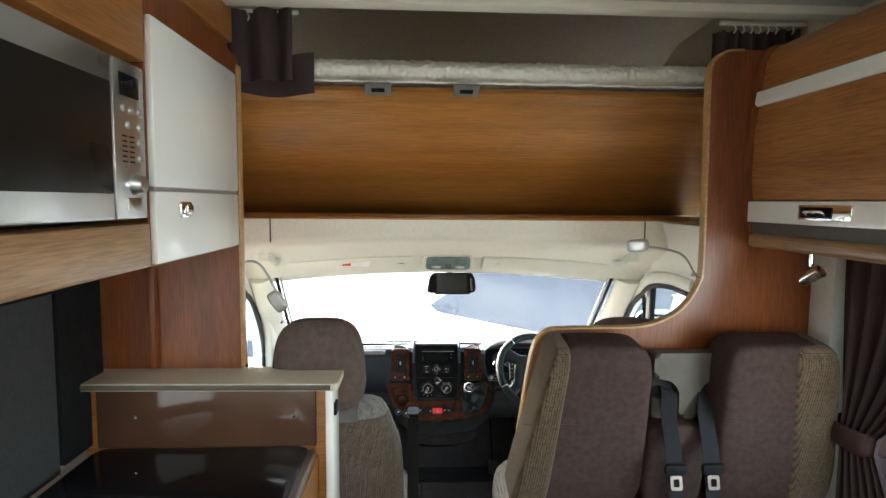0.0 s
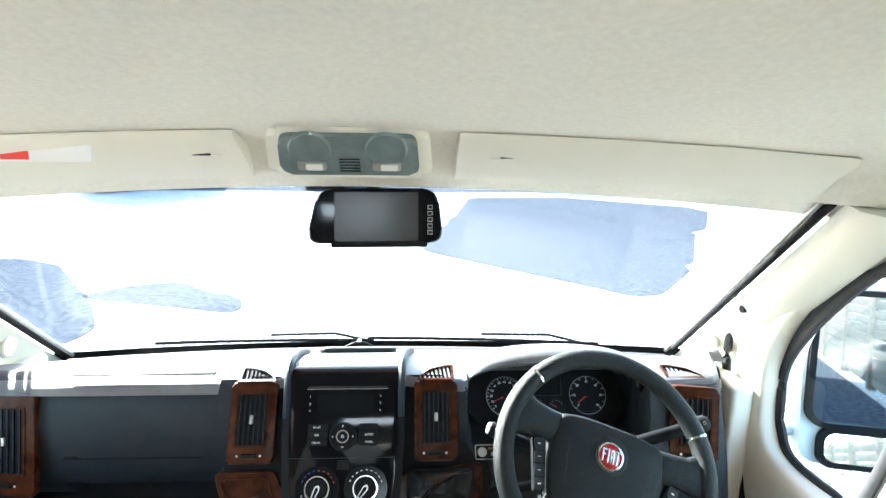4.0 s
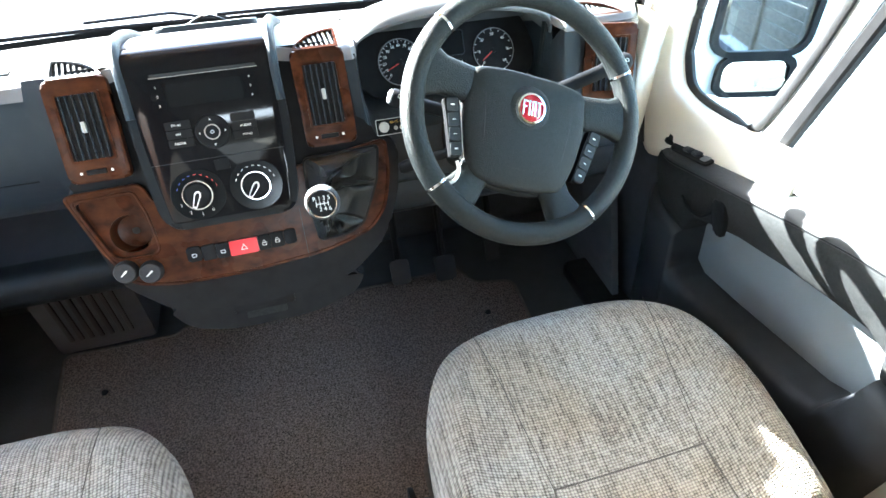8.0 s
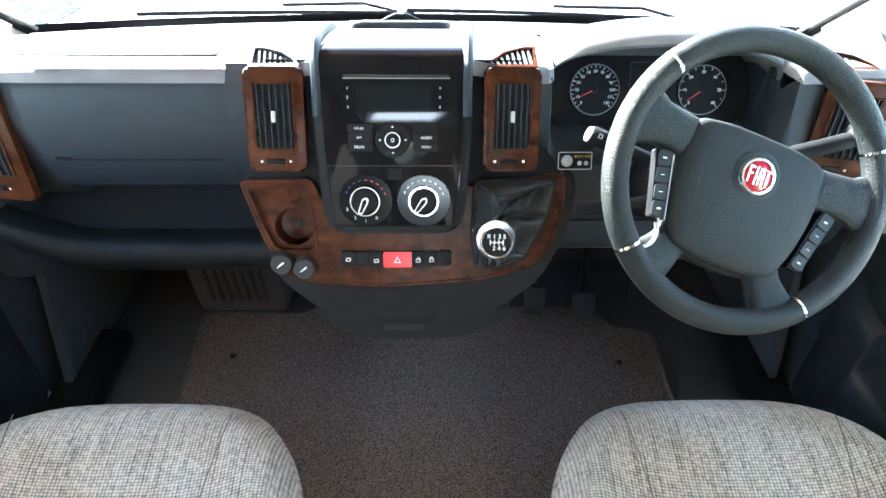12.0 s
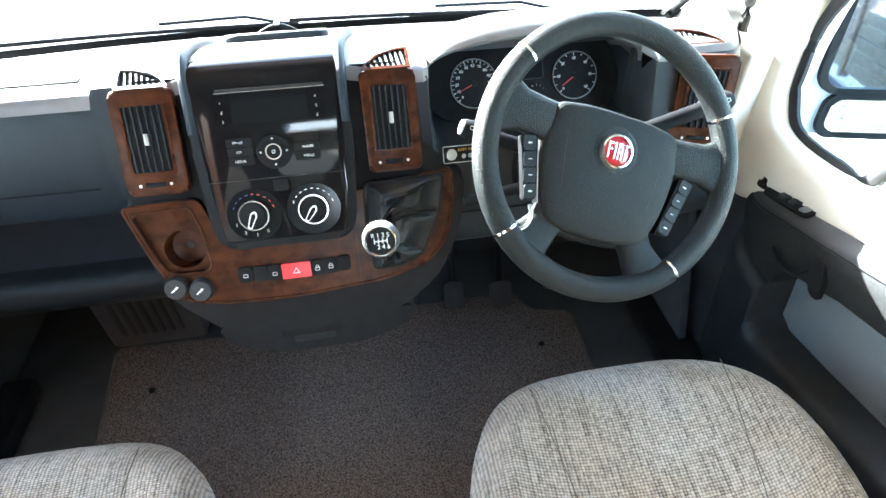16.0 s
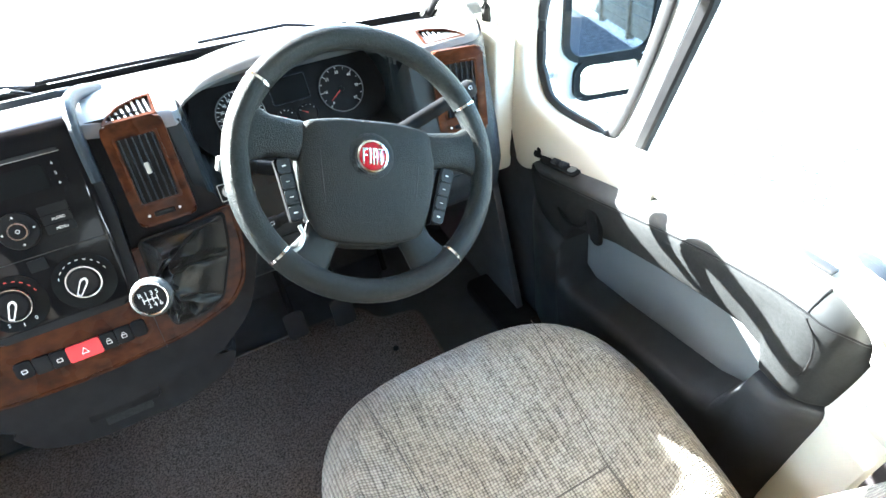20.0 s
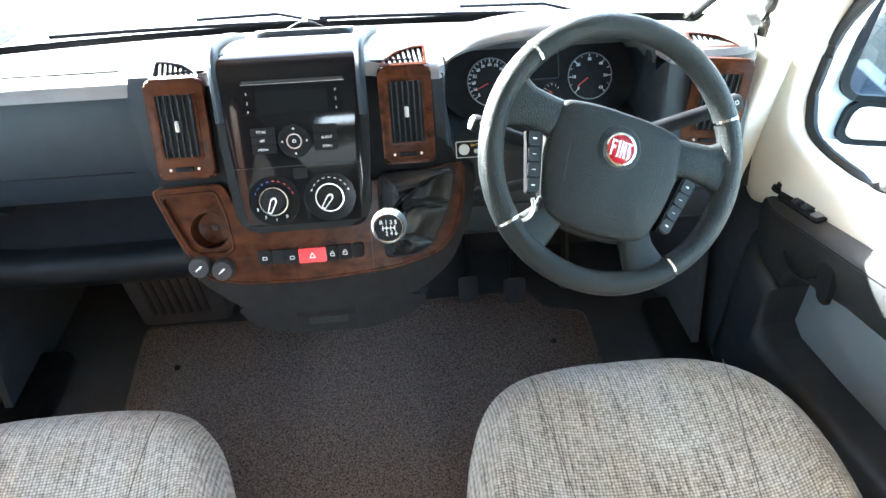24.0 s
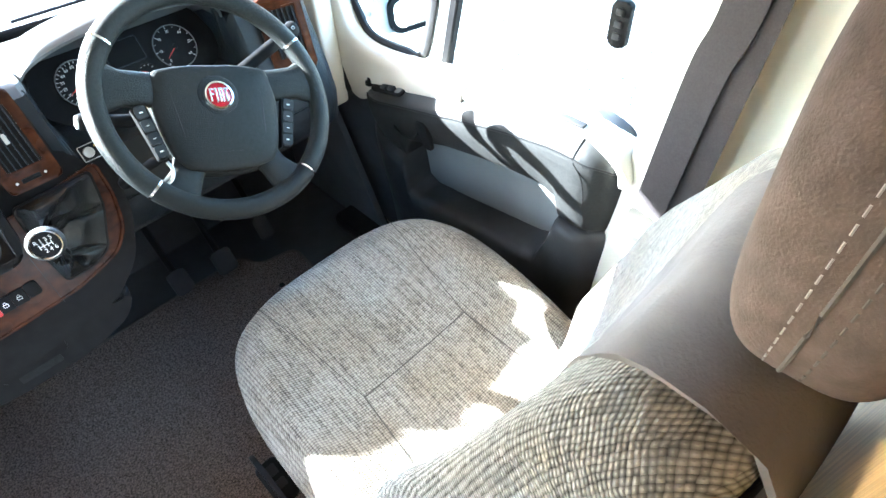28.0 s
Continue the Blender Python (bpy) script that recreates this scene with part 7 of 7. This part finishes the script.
# ---- living area: dinette side ----
def near(x, z, k=0.929):
    """Scales the double seat and its partition about one point of their plane."""
    return (-0.111 + (x + 0.111) * k, 1.677 + (z - 1.677) * k)


sp_ = thing("seat_partition", "oak partition with a swept cut-out behind the double seat", "partition")
so = [(1.32, -0.117), (0.205, -0.117), (0.205, 0.60), (0.225, 0.80), (0.262, 1.08), (0.285, 1.20), (0.32, 1.245), (0.36, 1.257), (0.5, 1.26), (0.625, 1.262), (0.70, 1.277), (0.765, 1.31), (0.81, 1.355), (0.838, 1.41), (0.848, 1.47), (0.846, 1.8), (0.842, 2.08), (0.855, 2.14), (0.895, 2.17), (0.95, 2.175), (1.32, 2.175)]
so = [near(x, z) for x, z in so]
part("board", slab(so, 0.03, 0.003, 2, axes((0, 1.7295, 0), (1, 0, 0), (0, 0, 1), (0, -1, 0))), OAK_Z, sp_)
# Thin added sheet: paler colour stands for windscreen light on the board.
part("cab_face", slab([(x + 0.004, z - 0.003 if z > 1 else z) for x, z in so], 0.004, 0.001, 1, axes((0, 1.734, 0), (1, 0, 0), (0, 0, 1), (0, -1, 0))), LIT_OAK_Z, sp_, "oak face towards the cab, paled for windscreen light")
part("edge_strip", sweep(smooth_path([(x, 1.7145, z) for x, z in so[2:20]], 3), 0.0045, 0.0165, 8, False, (0, 1, 0), 4), PALE_OAK, sp_, "paler oak edging")

lk = thing("wall_locker", "curved oak wall locker with white rails", "locker")
lo = rounded([(1.26, 1.545), (0.96, 1.545), (0.925, 1.60), (0.915, 1.75), (0.918, 1.95), (0.94, 2.12), (0.98, 2.165), (1.26, 2.165)], [0.001, 0.03, 0.05, 0.08, 0.1, 0.06, 0.02, 0.001])
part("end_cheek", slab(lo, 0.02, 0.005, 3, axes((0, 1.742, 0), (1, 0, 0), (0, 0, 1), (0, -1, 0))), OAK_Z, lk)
part("carcass", slab([(x + 0.02 if x < 1.1 else x, z) for x, z in lo], 2.2, 0.0, 1, axes((0, 1.7215, 0), (1, 0, 0), (0, 0, 1), (0, -1, 0))), OAK_Y, lk)
part("door", thickened([[(x, y, z) for y in (-0.4, 0.4, 1.2, 1.715)] for x, z in ((0.934, 1.69), (0.927, 1.76), (0.928, 1.88), (0.938, 1.98))], (0.012, 0, 0)), OAK_Y, lk)
part("upper_rail", thickened([[(x, y, z) for y in (-0.4, 0.5, 1.67, 1.705)] for x, z in ((0.925, 1.972), (0.918, 1.98), (0.922, 2.015), (0.934, 2.02))], (0.02, 0, 0)), WHITE_DOOR, lk, "white rail")
part("lower_rail", rbox(0.918, 0.945, -0.4, 1.715, 1.622, 1.686, 0.005), WHITE_DOOR, lk, "white rail")
part("recess", rbox(0.936, 0.95, -0.4, 1.715, 1.585, 1.622, 0.0), BRACKET, lk)
part("bottom_rail", rbox(0.922, 1.0, -0.4, 1.715, 1.545, 1.588, 0.014, 3), PALE_OAK_Y, lk)
hd_ = part("handle", rbox(0.912, 0.92, 1.29, 1.475, 1.636, 1.676, 0.003), CHROME, lk, "chrome flap handle")
part("handle_pocket", rbox(0.9105, 0.914, 1.35, 1.465, 1.642, 1.670, 0.001), GLOSS, hd_)
part("handle_bar", sweep(smooth_path([(0.912, 1.44, 1.65), (0.902, 1.435, 1.658), (0.902, 1.38, 1.658), (0.912, 1.375, 1.65)], 4), 0.004), CHROME, hd_)
spt = thing("spot_lamp", "small chrome spotlight under the locker", "lamp")
part("stem", sweep([(1.02, 1.56, 1.546), (1.02, 1.56, 1.50)], 0.007), CHROME, spt)
part("foot", rbox(0.995, 1.045, 1.545, 1.575, 1.538, 1.546, 0.003), CHROME, spt)
part("head", lathe([(0.001, -0.035), (0.015, -0.033), (0.019, 0.0), (0.019, 0.028), (0.014, 0.03), (0.001, 0.026)], 20, pose(1.018, 1.548, 1.475, 55, 0, 20)), CHROME, spt)

ds = thing("double_seat", "brown suede and tweed forward-facing double seat", "seat")
part("bench_base", rbox(0.22, 1.19, 1.20, 1.80, -0.116, 0.54, 0.01), OAK_Z, ds)
part("bench_cushion", pillow(0.98, 0.62, 0.17, at(0.70, 1.46, 0.635), 6), TWEED_SIDE, ds, "brown tweed bench cushion")
for x0, x1, tw in ((0.195, 0.612, -1), (0.838, 1.215, 1)):
    cx, w = (x0 + x1) / 2, x1 - x0
    bkm = pose(cx, 1.735, 0.985, 8)
    b = pillow(w, 0.17, 0.55, bkm, 7, 22)
    for v in b.verts:
        if tw < 0 and v.co.x < cx:
            v.co.x += 0.135 * max(0, (v.co.z - 0.74) / 0.52) * (cx - v.co.x) / (w / 2)
        if tw > 0 and v.co.x > cx:
            v.co.x -= 0.045 * max(0, (v.co.z - 0.85) / 0.4) * (v.co.x - cx) / (w / 2)
    back = part("back_cushion", b, SUEDE, ds, "brown suede back cushion", sharp=80)
    sw_ = 0.29 if tw < 0 else 0.40
    s2 = pillow(w * sw_, 0.185, 0.545, pose(cx + tw * w * (0.525 - sw_ / 2), 1.732, 0.985, 8), 7, 16)
    for v in s2.verts:
        if tw < 0:
            v.co.x += 0.112 * max(0, (v.co.z - 0.74) / 0.52) * (0.2 + 0.8 * (x0 + w * 0.4 - v.co.x) / (w * 0.4))
        else:
            v.co.x -= 0.045 * max(0, (v.co.z - 0.85) / 0.4)
    part("tweed_side", s2, TWEED_SIDE, back, "brown tweed side panel", sharp=80)
    part("seam", sweep([rear_of(back, x0 + 0.02 + (w - 0.04) * k / 12, 1.005 if tw < 0 else 1.02) for k in range(13)], 0.0022, 0.0012, 6), DARK, back)
BX = 0.775
br = part("belt_bracket", slab(rounded([(-0.118, 0.092), (0.118, 0.092), (0.120, 0.012), (0.060, 0.0), (0.034, -0.028), (0.032, -0.125), (-0.032, -0.125), (-0.034, -0.028), (-0.060, 0.0), (-0.120, 0.012)], 0.018), 0.06, 0.014, 3, axes((BX, 1.80, 1.105), (1, 0, 0), (0, 0, 1), (0, -1, 0))), BRACKET, ds, "stone-coloured belt bracket")
part("slot", rbox(BX - 0.112, BX + 0.112, 1.785, 1.80, 1.0, 1.11, 0.002), DARK, br, "dark belt slot")
for sx in (-1, 1):
    part("bracket_foot", slab(rounded([(-0.046, 0.078), (0.030, 0.066), (0.046, 0.078), (0.046, 0.0), (-0.046, 0.0)], 0.014), 0.05, 0.01, 3, axes((BX + sx * 0.072, 1.80, 0.978), (sx, 0, 0), (0, 0, 1), (0, -sx, 0) if sx > 0 else (0, -1, 0))), BRACKET, br)
part("centre_pad", pillow(0.20, 0.10, 0.28, pose(0.72, 1.75, 0.84, 8), 6, 10), SUEDE, ds)
for xs, xa, xb in ((0.715, 0.690, 0.668), (0.835, 0.810, 0.782)):
    bl_ = thing("lap_belt", "black webbing belt with a steel tongue on the double seat", "seat belt", "double seat belts")
    part("webbing", sweep(smooth_path([(xs, 1.79, 1.07), (xs - 0.006, 1.745, 1.068), (xa, 1.70, 1.01), ((xa + xb) / 2, 1.64, 0.93), (xb, 1.60, 0.88)], 6), 0.026, 0.0015, 8, False, (0, -0.8, 0.3), 6), BELT, bl_)
    part("webbing", sweep(smooth_path([(xb, 1.60, 0.86), (xb, 1.585, 0.80), (xb - 0.005, 1.56, 0.735)], 6), 0.022, 0.0015, 8, False, (0, -0.8, 0.3), 6), BELT, bl_)
    part("buckle", rbox(xb - 0.034, xb + 0.034, 1.585, 1.605, 0.868, 0.90, 0.008), BLACK, bl_)
    part("tongue", ring(rrect(0.036, 0.042, 0.007), rrect(0.018, 0.022, 0.003), 0.003, axes((xb, 1.588, 0.845), (1, 0, 0), (0, 0.25, 0.97), (0, -0.97, 0.25))), CHROME, bl_)

for ob in [o for o in bpy.data.objects if o.parent is None and (o in (ds, lk, spt) or o.name.startswith("lap_belt"))]:
    k = 0.975 if ob in (lk, spt) else 0.929
    for ch in ob.children_recursive:
        ch.data.transform(at(-0.111, 0.0, 1.677) @ Matrix.Scale(k, 4) @ at(0.111, 0.0, -1.677))
cw = curtain("curtain", "brown window curtain tied back beside the double seat", (1.125, 1.56), (1.16, 1.13), 0.80, 1.545, 7, 0.022, CURTAIN, 1.03)
part("tie_band", sweep(smooth_path([(1.165, 1.565, 1.035), (1.098, 1.55, 1.03), (1.105, 1.44, 1.025), (1.165, 1.405, 1.03)], 6), 0.008, 0.032, 10, False, (0, 0, 1)), mat("russet_tie", (0.05, 0.020, 0.017), (0.035, 0.014, 0.012), 20, 0.8), cw, "russet tie band")
tagged(part("trim_wall_cream", rbox(1.125, 1.198, 1.60, 1.698, 0.6, 1.55, 0.004), WALL), "pale wall strip beside the seat", "wall", kind="structure")
